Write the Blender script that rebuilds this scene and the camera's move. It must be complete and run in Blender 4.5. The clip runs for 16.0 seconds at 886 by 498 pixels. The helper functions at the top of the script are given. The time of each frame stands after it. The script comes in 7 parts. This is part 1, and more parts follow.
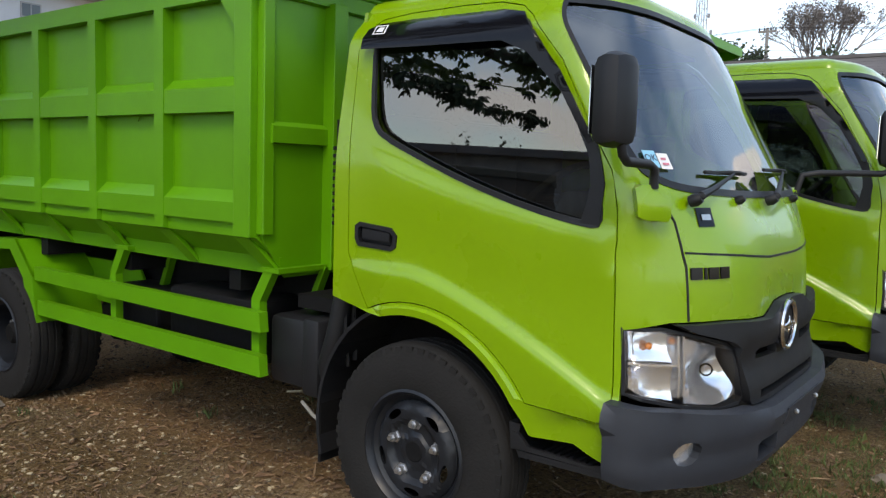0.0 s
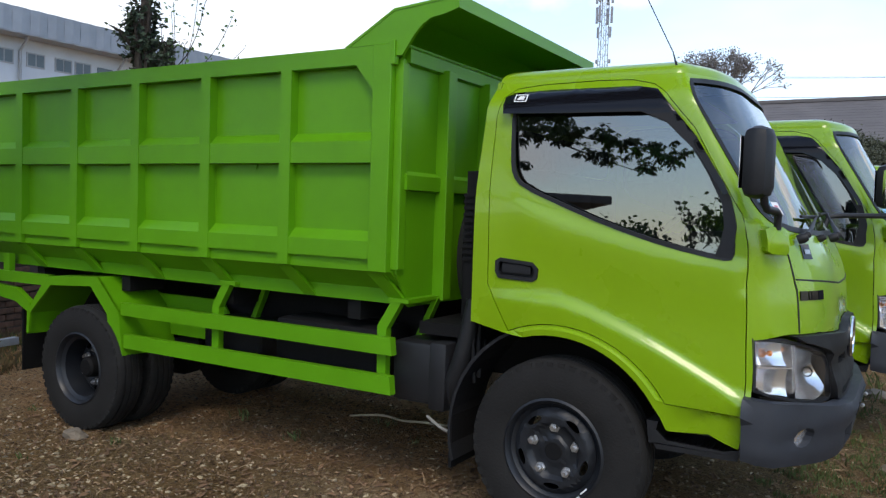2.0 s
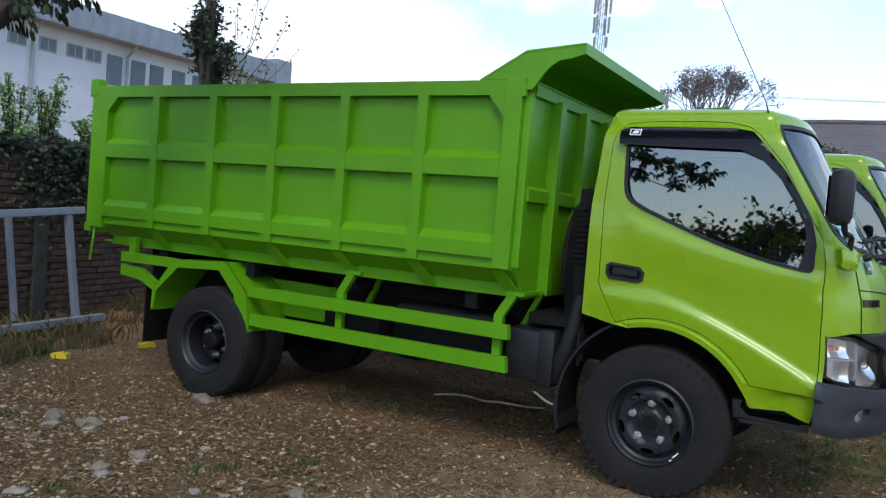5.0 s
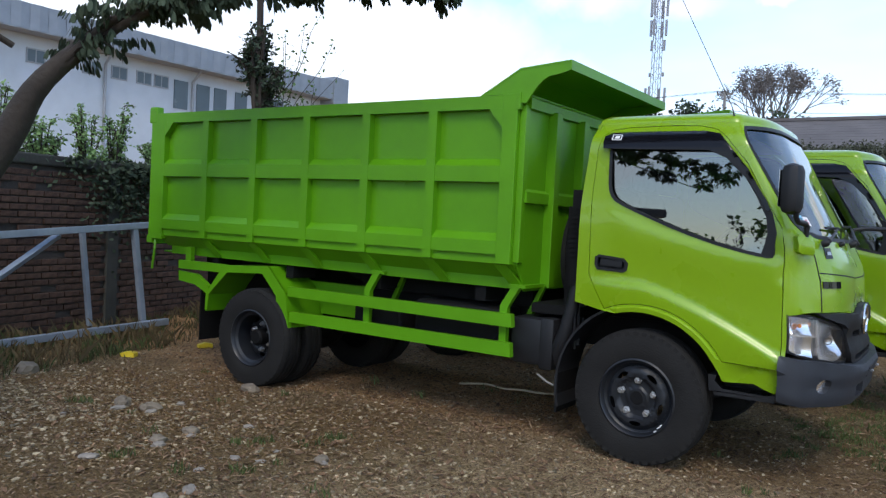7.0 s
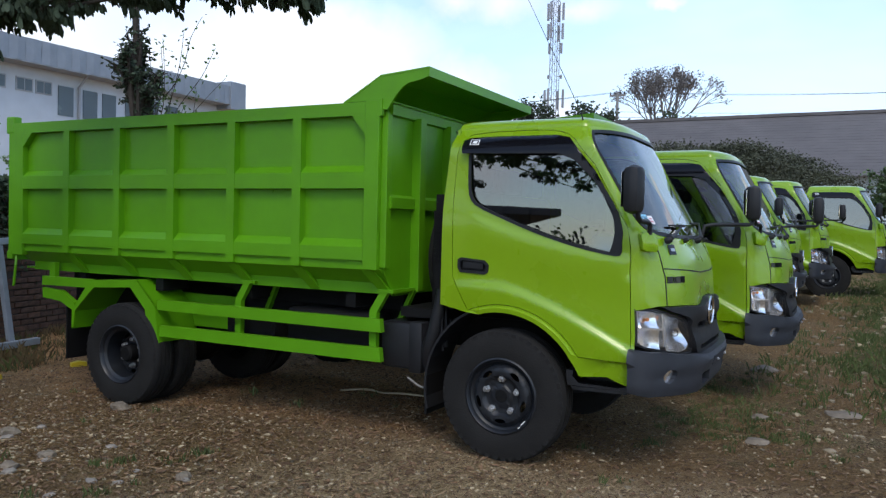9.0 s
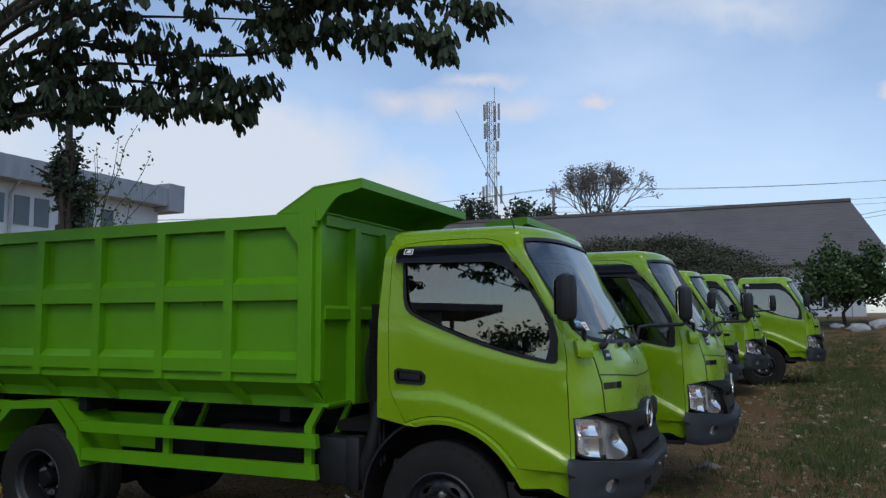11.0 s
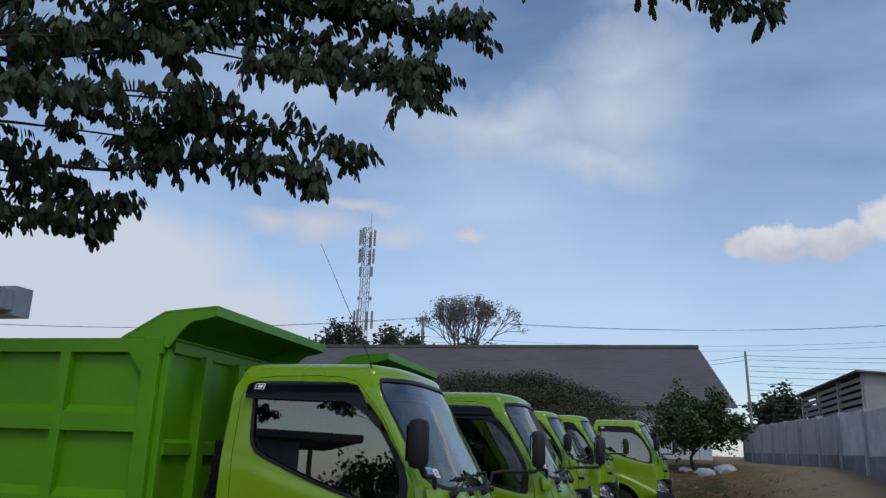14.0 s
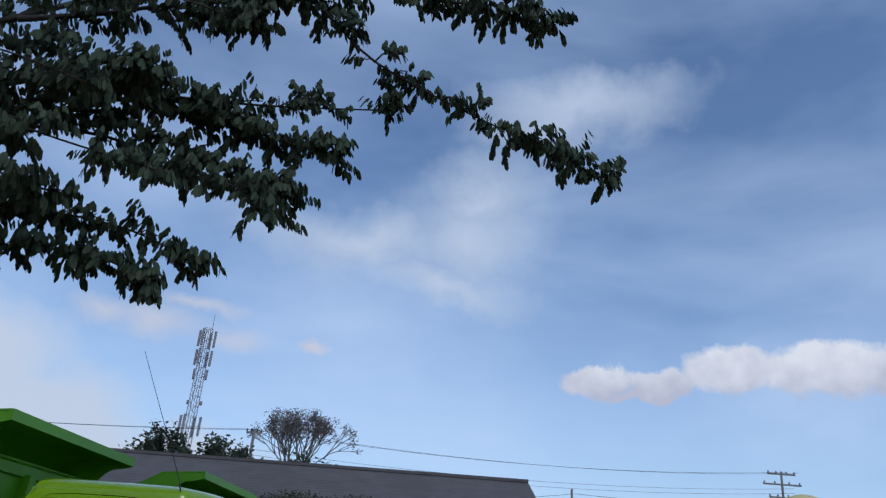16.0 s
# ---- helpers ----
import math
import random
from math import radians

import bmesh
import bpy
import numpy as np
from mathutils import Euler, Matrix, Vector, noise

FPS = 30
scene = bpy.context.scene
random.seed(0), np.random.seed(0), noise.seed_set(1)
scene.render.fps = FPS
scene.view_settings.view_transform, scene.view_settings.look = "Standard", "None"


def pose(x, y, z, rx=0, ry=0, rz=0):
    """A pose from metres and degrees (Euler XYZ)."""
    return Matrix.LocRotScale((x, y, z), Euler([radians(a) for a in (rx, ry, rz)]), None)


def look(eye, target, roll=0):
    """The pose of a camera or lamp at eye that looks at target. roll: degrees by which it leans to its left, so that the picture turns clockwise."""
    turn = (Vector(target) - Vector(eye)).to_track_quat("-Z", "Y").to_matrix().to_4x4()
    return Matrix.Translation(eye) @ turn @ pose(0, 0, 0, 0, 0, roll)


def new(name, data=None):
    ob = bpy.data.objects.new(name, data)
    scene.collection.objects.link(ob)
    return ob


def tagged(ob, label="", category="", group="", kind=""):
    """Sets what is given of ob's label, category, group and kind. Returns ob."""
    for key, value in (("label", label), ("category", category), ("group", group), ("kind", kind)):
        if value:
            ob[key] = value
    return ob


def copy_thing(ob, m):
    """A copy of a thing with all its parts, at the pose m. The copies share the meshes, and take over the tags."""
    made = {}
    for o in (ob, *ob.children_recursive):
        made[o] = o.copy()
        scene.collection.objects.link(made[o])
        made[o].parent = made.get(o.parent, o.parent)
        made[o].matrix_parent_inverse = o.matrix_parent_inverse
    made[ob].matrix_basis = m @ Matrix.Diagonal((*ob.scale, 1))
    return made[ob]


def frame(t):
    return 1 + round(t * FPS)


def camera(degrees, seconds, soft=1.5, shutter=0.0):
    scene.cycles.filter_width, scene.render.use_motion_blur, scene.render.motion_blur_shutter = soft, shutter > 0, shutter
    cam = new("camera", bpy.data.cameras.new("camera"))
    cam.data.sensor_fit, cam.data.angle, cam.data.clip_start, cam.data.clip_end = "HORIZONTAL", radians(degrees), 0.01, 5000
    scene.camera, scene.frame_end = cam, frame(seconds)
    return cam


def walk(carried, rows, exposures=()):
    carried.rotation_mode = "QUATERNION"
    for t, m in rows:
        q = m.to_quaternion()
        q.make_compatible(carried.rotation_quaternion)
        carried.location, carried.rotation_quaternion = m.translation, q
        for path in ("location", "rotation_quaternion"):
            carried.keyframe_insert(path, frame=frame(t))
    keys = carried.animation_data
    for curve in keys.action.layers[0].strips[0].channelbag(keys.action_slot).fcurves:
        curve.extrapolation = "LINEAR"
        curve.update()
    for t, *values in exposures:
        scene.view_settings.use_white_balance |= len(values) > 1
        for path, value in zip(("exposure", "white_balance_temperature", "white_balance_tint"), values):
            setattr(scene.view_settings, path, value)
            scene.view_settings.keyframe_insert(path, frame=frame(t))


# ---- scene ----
cam = camera(58.9, 16.0, soft=1.3)
PATH = [
    (0, (1.754, -2.083, 1.408), (0.542, -0.504, 1.212), 1.9),
    (0.5, (1.618, -2.35, 1.432), (0.467, -0.719, 1.308), 1.1),
    (1, (1.546, -2.617, 1.416), (0.476, -0.93, 1.322), 1.4),
    (1.5, (1.441, -2.851, 1.408), (0.409, -1.14, 1.317), 2.6),
    (2, (1.276, -3.062, 1.404), (0.254, -1.345, 1.31), 1.9),
    (2.5, (1.179, -3.269, 1.408), (0.171, -1.545, 1.311), 2.0),
    (3, (1.103, -3.463, 1.405), (0.189, -1.687, 1.302), 2.0),
    (3.5, (0.976, -3.625, 1.393), (0.095, -1.832, 1.295), 2.3),
    (4, (0.887, -3.756, 1.393), (-0.013, -1.973, 1.294), 2.9),
    (4.5, (0.922, -3.909, 1.396), (-0.01, -2.142, 1.299), 4.7),
    (5, (1.009, -4.062, 1.4), (0.024, -2.324, 1.309), 4.6),
    (7.5, (1.691, -4.371, 1.367), (0.562, -2.722, 1.293), 2.9),
    (8, (1.754, -4.356, 1.377), (0.697, -2.661, 1.294), 2.7),
    (8.5, (1.811, -4.289, 1.387), (0.831, -2.548, 1.309), 2.1),
    (11, (1.873, -4.199, 1.487), (1.077, -2.374, 1.672), -0.2),
    (11.5, (1.885, -4.211, 1.515), (1.111, -2.395, 1.836), 0.1),
    (12, (1.891, -4.211, 1.528), (1.151, -2.393, 1.912), 0.5),
    (12.5, (1.899, -4.196, 1.53), (1.213, -2.362, 1.935), 0.4),
    (13, (1.91, -4.174, 1.543), (1.302, -2.316, 1.966), 0.5),
    (13.5, (1.921, -4.18, 1.556), (1.383, -2.307, 2.008), 1.1),
    (14, (1.929, -4.169, 1.571), (1.453, -2.293, 2.074), 2.0),
    (14.5, (1.973, -4.213, 1.588), (1.555, -2.343, 2.164), 3.0),
    (15, (1.999, -4.232, 1.598), (1.645, -2.368, 2.23), 3.7),
    (15.5, (1.928, -4.107, 1.635), (1.671, -2.254, 2.343), 4.3),
    (16, (1.977, -4.169, 1.641), (1.87, -2.34, 2.443), 4.8),
]
EXPOSURES = [(0, 0.95, 7400, 10), (0.5, 0.85, 7100, 10), (3, 0.76, 6700, 10), (5, 0.75, 6450, 10), (8.5, 0.70, 6450, 10), (9.5, 0.35, 6450, 10), (11, -0.1, 6450, 10), (12.5, -0.15, 6500, 10), (14, -0.31, 6400, 10), (16, -0.36, 5900, 10)]
walk(cam, [(t, look(eye, target, roll)) for t, eye, target, roll in PATH], EXPOSURES)

# ---- world and light ----
SUN_AZ, SUN_EL = 152.0, 50.0
world = bpy.data.worlds.new("sky")
scene.world = world
world.use_nodes = True
wn, wl = world.node_tree.nodes, world.node_tree.links
wn.clear()


def wnode(kind, **props):
    n = wn.new(kind)
    for k, v in props.items():
        n.inputs[k].default_value = v
    return n


w_out = wn.new("ShaderNodeOutputWorld")
w_bg = wnode("ShaderNodeBackground", Strength=0.16)
w_sky = wn.new("ShaderNodeTexSky")
w_sky.sky_type, w_sky.sun_disc = "NISHITA", False
w_sky.sun_elevation, w_sky.sun_rotation = radians(SUN_EL), radians(SUN_AZ)
w_sky.dust_density, w_sky.air_density, w_sky.ozone_density = 0.7, 1.0, 3.0
w_pos = wn.new("ShaderNodeTexCoord")
w_map = wn.new("ShaderNodeMapping")
w_map.inputs["Scale"].default_value = (1.0, 1.0, 2.6)
w_noise = wnode("ShaderNodeTexNoise", Scale=1.7, Detail=5.0, Roughness=0.5, Distortion=0.25)
w_ramp = wn.new("ShaderNodeValToRGB")
w_ramp.color_ramp.elements[0].position, w_ramp.color_ramp.elements[1].position = 0.39, 0.93
w_mix = wn.new("ShaderNodeMixRGB")
w_mix.inputs[2].default_value = (4.4, 5.4, 7.0, 1)
wl.new(w_pos.outputs["Generated"], w_map.inputs[0])
wl.new(w_map.outputs[0], w_noise.inputs["Vector"])
wl.new(w_noise.outputs[0], w_ramp.inputs[0])
wl.new(w_ramp.outputs[0], w_mix.inputs[0])
wl.new(w_sky.outputs[0], w_mix.inputs[1])


def wmath(op, a, b):
    n = wn.new("ShaderNodeMath")
    n.operation = op
    for k, v in enumerate((a, b)):
        if isinstance(v, (int, float)):
            n.inputs[k].default_value = v
        else:
            wl.new(v, n.inputs[k])
    return n.outputs[0]


def wvec(op, a, b):
    n = wn.new("ShaderNodeVectorMath")
    n.operation = op
    for k, v in enumerate((a, b)):
        if isinstance(v, tuple):
            n.inputs[k].default_value = v
        else:
            wl.new(v, n.inputs[k])
    return n


def cloud_bank(lumps, edge, puff, scale):
    """How much cloud lies in a direction: flattened heaps with a ragged edge."""
    nz = wnode("ShaderNodeTexNoise", Scale=scale, Detail=8.0, Roughness=0.6)
    wl.new(w_pos.outputs["Generated"], nz.inputs["Vector"])
    shift = wvec("MULTIPLY", wvec("SUBTRACT", nz.outputs["Color"], (0.5, 0.5, 0.5)).outputs[0], (puff, puff, puff)).outputs[0]
    d = wvec("ADD", w_pos.outputs["Generated"], shift).outputs[0]
    total = None
    for c, rh, rv in lumps:
        q = wvec("MULTIPLY", wvec("SUBTRACT", d, c).outputs[0], (1 / rh, 1 / rh, 1 / rv)).outputs[0]
        ln = wvec("LENGTH", q, (0.0, 0.0, 0.0)).outputs["Value"]
        mr = wnode("ShaderNodeMapRange", **{"From Min": 1.0, "From Max": edge})
        wl.new(ln, mr.inputs[0])
        total = mr.outputs[0] if total is None else wmath("MAXIMUM", total, mr.outputs[0])
    return total


haze = cloud_bank([((-0.66, 0.73, 0.10), 0.30, 0.20), ((-0.60, 0.77, 0.19), 0.17, 0.10), ((-0.50, 0.85, 0.13), 0.17, 0.09), ((-0.36, 0.92, 0.09), 0.18, 0.08), ((-0.95, 0.25, 0.15), 0.60, 0.40)], 0.62, 0.13, 5.0)
puffs = cloud_bank([((-0.393, 0.88, 0.270), 0.075, 0.026), ((-0.44, 0.855, 0.272), 0.05, 0.022), ((-0.30, 0.91, 0.262), 0.05, 0.020), ((-0.34, 0.89, 0.296), 0.07, 0.012)], 0.0, 0.07, 9.0)
banks = cloud_bank([((-0.35, -0.90, 0.22), 0.30, 0.07), ((0.25, -0.95, 0.16), 0.30, 0.06), ((-0.75, -0.6, 0.30), 0.30, 0.08), ((-0.15, -0.88, 0.42), 0.35, 0.07), ((0.6, -0.7, 0.35), 0.30, 0.10), ((-0.5, -0.84, 0.12), 0.25, 0.05)], 0.3, 0.20, 5.0)
bit = cloud_bank([((-0.205, 0.941, 0.270), 0.022, 0.010)], 0.3, 0.03, 30.0)
wisps = cloud_bank([((-0.025, 0.905, 0.424), 0.13, 0.085), ((-0.165, 0.904, 0.395), 0.17, 0.055), ((-0.048, 0.934, 0.355), 0.15, 0.035), ((-0.01, 0.885, 0.470), 0.10, 0.07), ((0.10, 0.82, 0.55), 0.16, 0.05)], 0.0, 0.20, 4.5)
heap = cloud_bank([((0.146, 0.956, 0.253), 0.05, 0.020), ((0.224, 0.941, 0.252), 0.05, 0.020), ((0.30, 0.918, 0.268), 0.06, 0.032), ((0.394, 0.878, 0.266), 0.085, 0.034), ((0.50, 0.83, 0.262), 0.11, 0.034), ((0.20, 0.95, 0.236), 0.05, 0.008)], 0.74, 0.045, 26.0)
# the cumulus has its shading painted in: lit white top, shaded dull pink base
w_xyz = wn.new("ShaderNodeSeparateXYZ")
wl.new(w_pos.outputs["Generated"], w_xyz.inputs[0])
w_lump = wnode("ShaderNodeTexNoise", Scale=30.0, Detail=5.0)
wl.new(w_pos.outputs["Generated"], w_lump.inputs["Vector"])
w_lift = wnode("ShaderNodeMapRange", **{"From Min": 0.232, "From Max": 0.290})
wl.new(wmath("ADD", w_xyz.outputs[2], wmath("MULTIPLY", wmath("SUBTRACT", w_lump.outputs[0], 0.5), 0.09)), w_lift.inputs[0])
w_heap = wn.new("ShaderNodeMixRGB")
w_heap.inputs[1].default_value, w_heap.inputs[2].default_value = (3.9, 3.9, 4.5, 1), (6.1, 6.0, 6.1, 1)
wl.new(w_lift.outputs[0], w_heap.inputs[0])
sky_colour = w_mix.outputs[0]
for cover, much, tone in ((wisps, 0.9, (4.2, 4.7, 5.5)), (haze, 0.95, (4.5, 4.9, 5.6)), (banks, 0.9, (5.2, 5.3, 5.6)), (puffs, 0.9, (4.6, 4.6, 5.1)), (bit, 0.8, (5.0, 4.7, 5.0)), (heap, 0.92, w_heap.outputs[0])):
    mx = wn.new("ShaderNodeMixRGB")
    wl.new(wmath("MULTIPLY", cover, much), mx.inputs[0])
    wl.new(sky_colour, mx.inputs[1])
    if isinstance(tone, tuple):
        mx.inputs[2].default_value = (*tone, 1)
    else:
        wl.new(tone, mx.inputs[2])
    sky_colour = mx.outputs[0]
wl.new(sky_colour, w_bg.inputs[0])
wl.new(w_bg.outputs[0], w_out.inputs[0])

sun = new("sun", bpy.data.lights.new("sun", "SUN"))
sun.data.energy, sun.data.angle, sun.data.color = 0.92, radians(20), (1.0, 0.91, 0.77)
_az = radians(SUN_AZ)
sun.matrix_world = look((0, 0, 30), Vector((0, 0, 30)) - Vector((math.sin(_az) * math.cos(radians(SUN_EL)), math.cos(_az) * math.cos(radians(SUN_EL)), math.sin(radians(SUN_EL)))))


# ---- materials ----
def material(name, colour, rough=0.5, metal=0.0, vary=0.12, grain=8.0, bump=0.0, bump_scale=60.0, coat=0.0, second=None, spec=0.5, island=0.0):
    """Principled paint with variation at two scales and a fine relief."""
    m = bpy.data.materials.new(name)
    m.use_nodes = True
    n, l = m.node_tree.nodes, m.node_tree.links
    b = n["Principled BSDF"]
    b.inputs["Metallic"].default_value, b.inputs["Coat Weight"].default_value = metal, coat
    b.inputs["Coat Roughness"].default_value, b.inputs["Specular IOR Level"].default_value = 0.06, spec
    co = n.new("ShaderNodeTexCoord")
    big, small = n.new("ShaderNodeTexNoise"), n.new("ShaderNodeTexNoise")
    big.inputs["Scale"].default_value, big.inputs["Detail"].default_value = grain * 0.2, 5
    small.inputs["Scale"].default_value, small.inputs["Detail"].default_value = grain, 6
    for t in (big, small):
        l.new(co.outputs["Object"], t.inputs["Vector"])
    add = n.new("ShaderNodeMath")
    add.operation = "ADD"
    l.new(big.outputs[0], add.inputs[0])
    l.new(small.outputs[0], add.inputs[1])
    ramp = n.new("ShaderNodeMapRange")
    ramp.inputs["From Min"].default_value, ramp.inputs["From Max"].default_value = 0.65, 1.35
    l.new(add.outputs[0], ramp.inputs[0])
    mix = n.new("ShaderNodeMixRGB")
    dark = second or tuple(c * (1 - vary) for c in colour)
    mix.inputs[1].default_value, mix.inputs[2].default_value = (*dark, 1), (*[min(1, c * (1 + vary * 0.6)) for c in colour], 1)
    l.new(ramp.outputs[0], mix.inputs[0])
    last = mix.outputs[0]
    if island:
        geo, oi, sm, hsv = n.new("ShaderNodeNewGeometry"), n.new("ShaderNodeObjectInfo"), n.new("ShaderNodeMath"), n.new("ShaderNodeHueSaturation")
        sm.operation = "ADD"
        l.new(geo.outputs["Random Per Island"], sm.inputs[0])
        l.new(oi.outputs["Random"], sm.inputs[1])
        mr = n.new("ShaderNodeMapRange")
        mr.inputs["From Max"].default_value = 2.0
        mr.inputs["To Min"].default_value, mr.inputs["To Max"].default_value = 1 - island, 1 + island
        l.new(sm.outputs[0], mr.inputs[0])
        l.new(mr.outputs[0], hsv.inputs["Value"])
        l.new(last, hsv.inputs["Color"])
        last = hsv.outputs[0]
    l.new(last, b.inputs["Base Color"])
    rr = n.new("ShaderNodeMapRange")
    rr.inputs["To Min"].default_value, rr.inputs["To Max"].default_value = max(0.02, rough - 0.08), min(1, rough + 0.08)
    l.new(small.outputs[0], rr.inputs[0])
    l.new(rr.outputs[0], b.inputs["Roughness"])
    if bump:
        t, bp = n.new("ShaderNodeTexNoise"), n.new("ShaderNodeBump")
        t.inputs["Scale"].default_value, t.inputs["Detail"].default_value = bump_scale, 8
        bp.inputs["Strength"].default_value, bp.inputs["Distance"].default_value = bump, 0.02
        l.new(co.outputs["Object"], t.inputs["Vector"])
        l.new(t.outputs[0], bp.inputs["Height"])
        l.new(bp.outputs[0], b.inputs["Normal"])
    return m


def glass(name, tint, gloss=1.0, rough=0.01, ior=2.5):
    m = bpy.data.materials.new(name)
    m.use_nodes = True
    n, l = m.node_tree.nodes, m.node_tree.links
    n.remove(n["Principled BSDF"])
    tr, gl, mx, fr = n.new("ShaderNodeBsdfTransparent"), n.new("ShaderNodeBsdfGlossy"), n.new("ShaderNodeMixShader"), n.new("ShaderNodeFresnel")
    tr.inputs[0].default_value = (*tint, 1)
    gl.inputs["Roughness"].default_value = rough
    gl.inputs["Color"].default_value = (gloss, gloss, gloss, 1)
    fr.inputs[0].default_value = ior
    for a, b in ((fr.outputs[0], mx.inputs[0]), (tr.outputs[0], mx.inputs[1]), (gl.outputs[0], mx.inputs[2]), (mx.outputs[0], n["Material Output"].inputs[0])):
        l.new(a, b)
    return m


M_CAB = material("cab_lime_paint", (0.205, 0.365, 0.004), 0.28, vary=0.05, grain=3, coat=0.55, spec=0.4)
M_BIN = material("bin_green_paint", (0.098, 0.305, 0.004), 0.40, vary=0.12, grain=5, bump=0.05, bump_scale=12, spec=0.35)
M_BLACK = material("black_plastic", (0.013, 0.0135, 0.0155), 0.5, vary=0.25, grain=20, spec=0.35)
M_BUMPER = material("dark_grey_plastic", (0.025, 0.029, 0.038), 0.55, vary=0.15, grain=30, bump=0.06, bump_scale=300)
M_GLOSSBLK = material("gloss_black_acrylic", (0.006, 0.006, 0.008), 0.10, vary=0.2, grain=6, spec=0.25)
M_RUBBER = material("tyre_rubber", (0.014, 0.0135, 0.013), 0.85, vary=0.45, grain=12, bump=0.15, bump_scale=90, spec=0.3)
M_RIM = material("grey_painted_steel", (0.012, 0.014, 0.018), 0.42, vary=0.25, grain=15, spec=0.4)
M_CHASSIS = material("black_chassis_paint", (0.006, 0.006, 0.0065), 0.75, spec=0.2, vary=0.3, grain=10, bump=0.1, bump_scale=40)
M_ZINC = material("zinc_steel", (0.55, 0.55, 0.56), 0.35, metal=0.9, vary=0.2, grain=40)
M_REFLECT = material("bright_reflector", (0.95, 0.95, 0.96), 0.16, metal=0.85, vary=0.05)
M_CHROME = material("chrome", (0.8, 0.8, 0.82), 0.1, metal=1.0, vary=0.05)
M_SEAT = material("dark_seat_fabric", (0.03, 0.03, 0.033), 0.9, vary=0.2, grain=40)
M_DASH = material("grey_dashboard", (0.06, 0.06, 0.065), 0.7, vary=0.1)
M_GLASS = glass("window_glass", (0.20, 0.24, 0.23), ior=2.45)
M_WINDSCREEN = glass("windscreen_glass", (0.62, 0.74, 0.72))
M_LENS = glass("clear_lens", (0.97, 0.97, 0.98), ior=1.4)
M_AMBER = material("amber_bulb", (0.75, 0.22, 0.02), 0.3)
M_WHITE = material("white_print", (0.8, 0.8, 0.8), 0.5, vary=0.05)
M_PAPERBLUE = material("blue_paper", (0.25, 0.55, 0.75), 0.6, vary=0.05)
M_INK = material("dark_print", (0.03, 0.05, 0.10), 0.5, vary=0.05)
M_DIRTY = material("galvanised_dirty", (0.22, 0.21, 0.19), 0.6, metal=0.2, vary=0.3, grain=20)


# ---- mesh helpers ----
def part(name, bm, mat, parent=None, label="", smooth=0.0):
    """Links a bmesh as one mesh object under a thing or a part."""
    me = bpy.data.meshes.new(name)
    bmesh.ops.recalc_face_normals(bm, faces=bm.faces[:])
    bm.to_mesh(me)
    bm.free()
    me.materials.append(mat)
    if smooth:
        for p in me.polygons:
            p.use_smooth = True
        me.set_sharp_from_angle(angle=radians(smooth))
    ob = new(name, me)
    ob.parent = parent
    if label:
        ob["label"] = label
    return ob


def thing(name, m, label, category, group="", kind=""):
    ob = new(name)
    ob.empty_display_size = 0.1
    ob.matrix_basis = m
    return tagged(ob, label, category, group, kind)


def box(bm, x0, x1, y0, y1, z0, z1, bevel=0.0, m=None):
    vs = [bm.verts.new((x, y, z)) for x in (x0, x1) for y in (y0, y1) for z in (z0, z1)]
    fs = [bm.faces.new([vs[i] for i in q]) for q in ((0, 1, 3, 2), (4, 6, 7, 5), (0, 4, 5, 1), (2, 3, 7, 6), (0, 2, 6, 4), (1, 5, 7, 3))]
    out = vs
    if bevel:
        es = list({e for f in fs for e in f.edges})
        r = bmesh.ops.bevel(bm, geom=es, offset=bevel, segments=2, affect="EDGES", profile=0.5)
        out = list({v for f in r["faces"] for v in f.verts} | {v for v in vs if v.is_valid})
    if m is not None:
        bmesh.ops.transform(bm, matrix=m, verts=out)
    return out


def prism(bm, pts, put, a, b):
    """A polygon pts swept from depth a to b; put(p, q, depth) gives the place."""
    lo = [bm.verts.new(put(p, q, a)) for p, q in pts]
    hi = [bm.verts.new(put(p, q, b)) for p, q in pts]
    bm.faces.new(lo)
    bm.faces.new(hi[::-1])
    for i in range(len(pts)):
        j = (i + 1) % len(pts)
        bm.faces.new((lo[i], lo[j], hi[j], hi[i]))


def soften(bm, width, angle=40, segments=2):
    es = [e for e in bm.edges if len(e.link_faces) == 2 and e.calc_face_angle(0) > radians(angle)]
    bmesh.ops.bevel(bm, geom=es, offset=width, segments=segments, affect="EDGES", profile=0.5, clamp_overlap=True)


def lathe(bm, prof, steps=48, axis="y", wave=None):
    """A profile of (radius, along) turned round the axis y."""
    rings = []
    for i in range(steps):
        a = 2 * math.pi * i / steps
        rings.append([bm.verts.new((r * math.cos(a), h, r * math.sin(a))) for r, h in prof])
    for i in range(steps):
        p, q = rings[i], rings[(i + 1) % steps]
        for k in range(len(prof) - 1):
            bm.faces.new((p[k], p[k + 1], q[k + 1], q[k]))


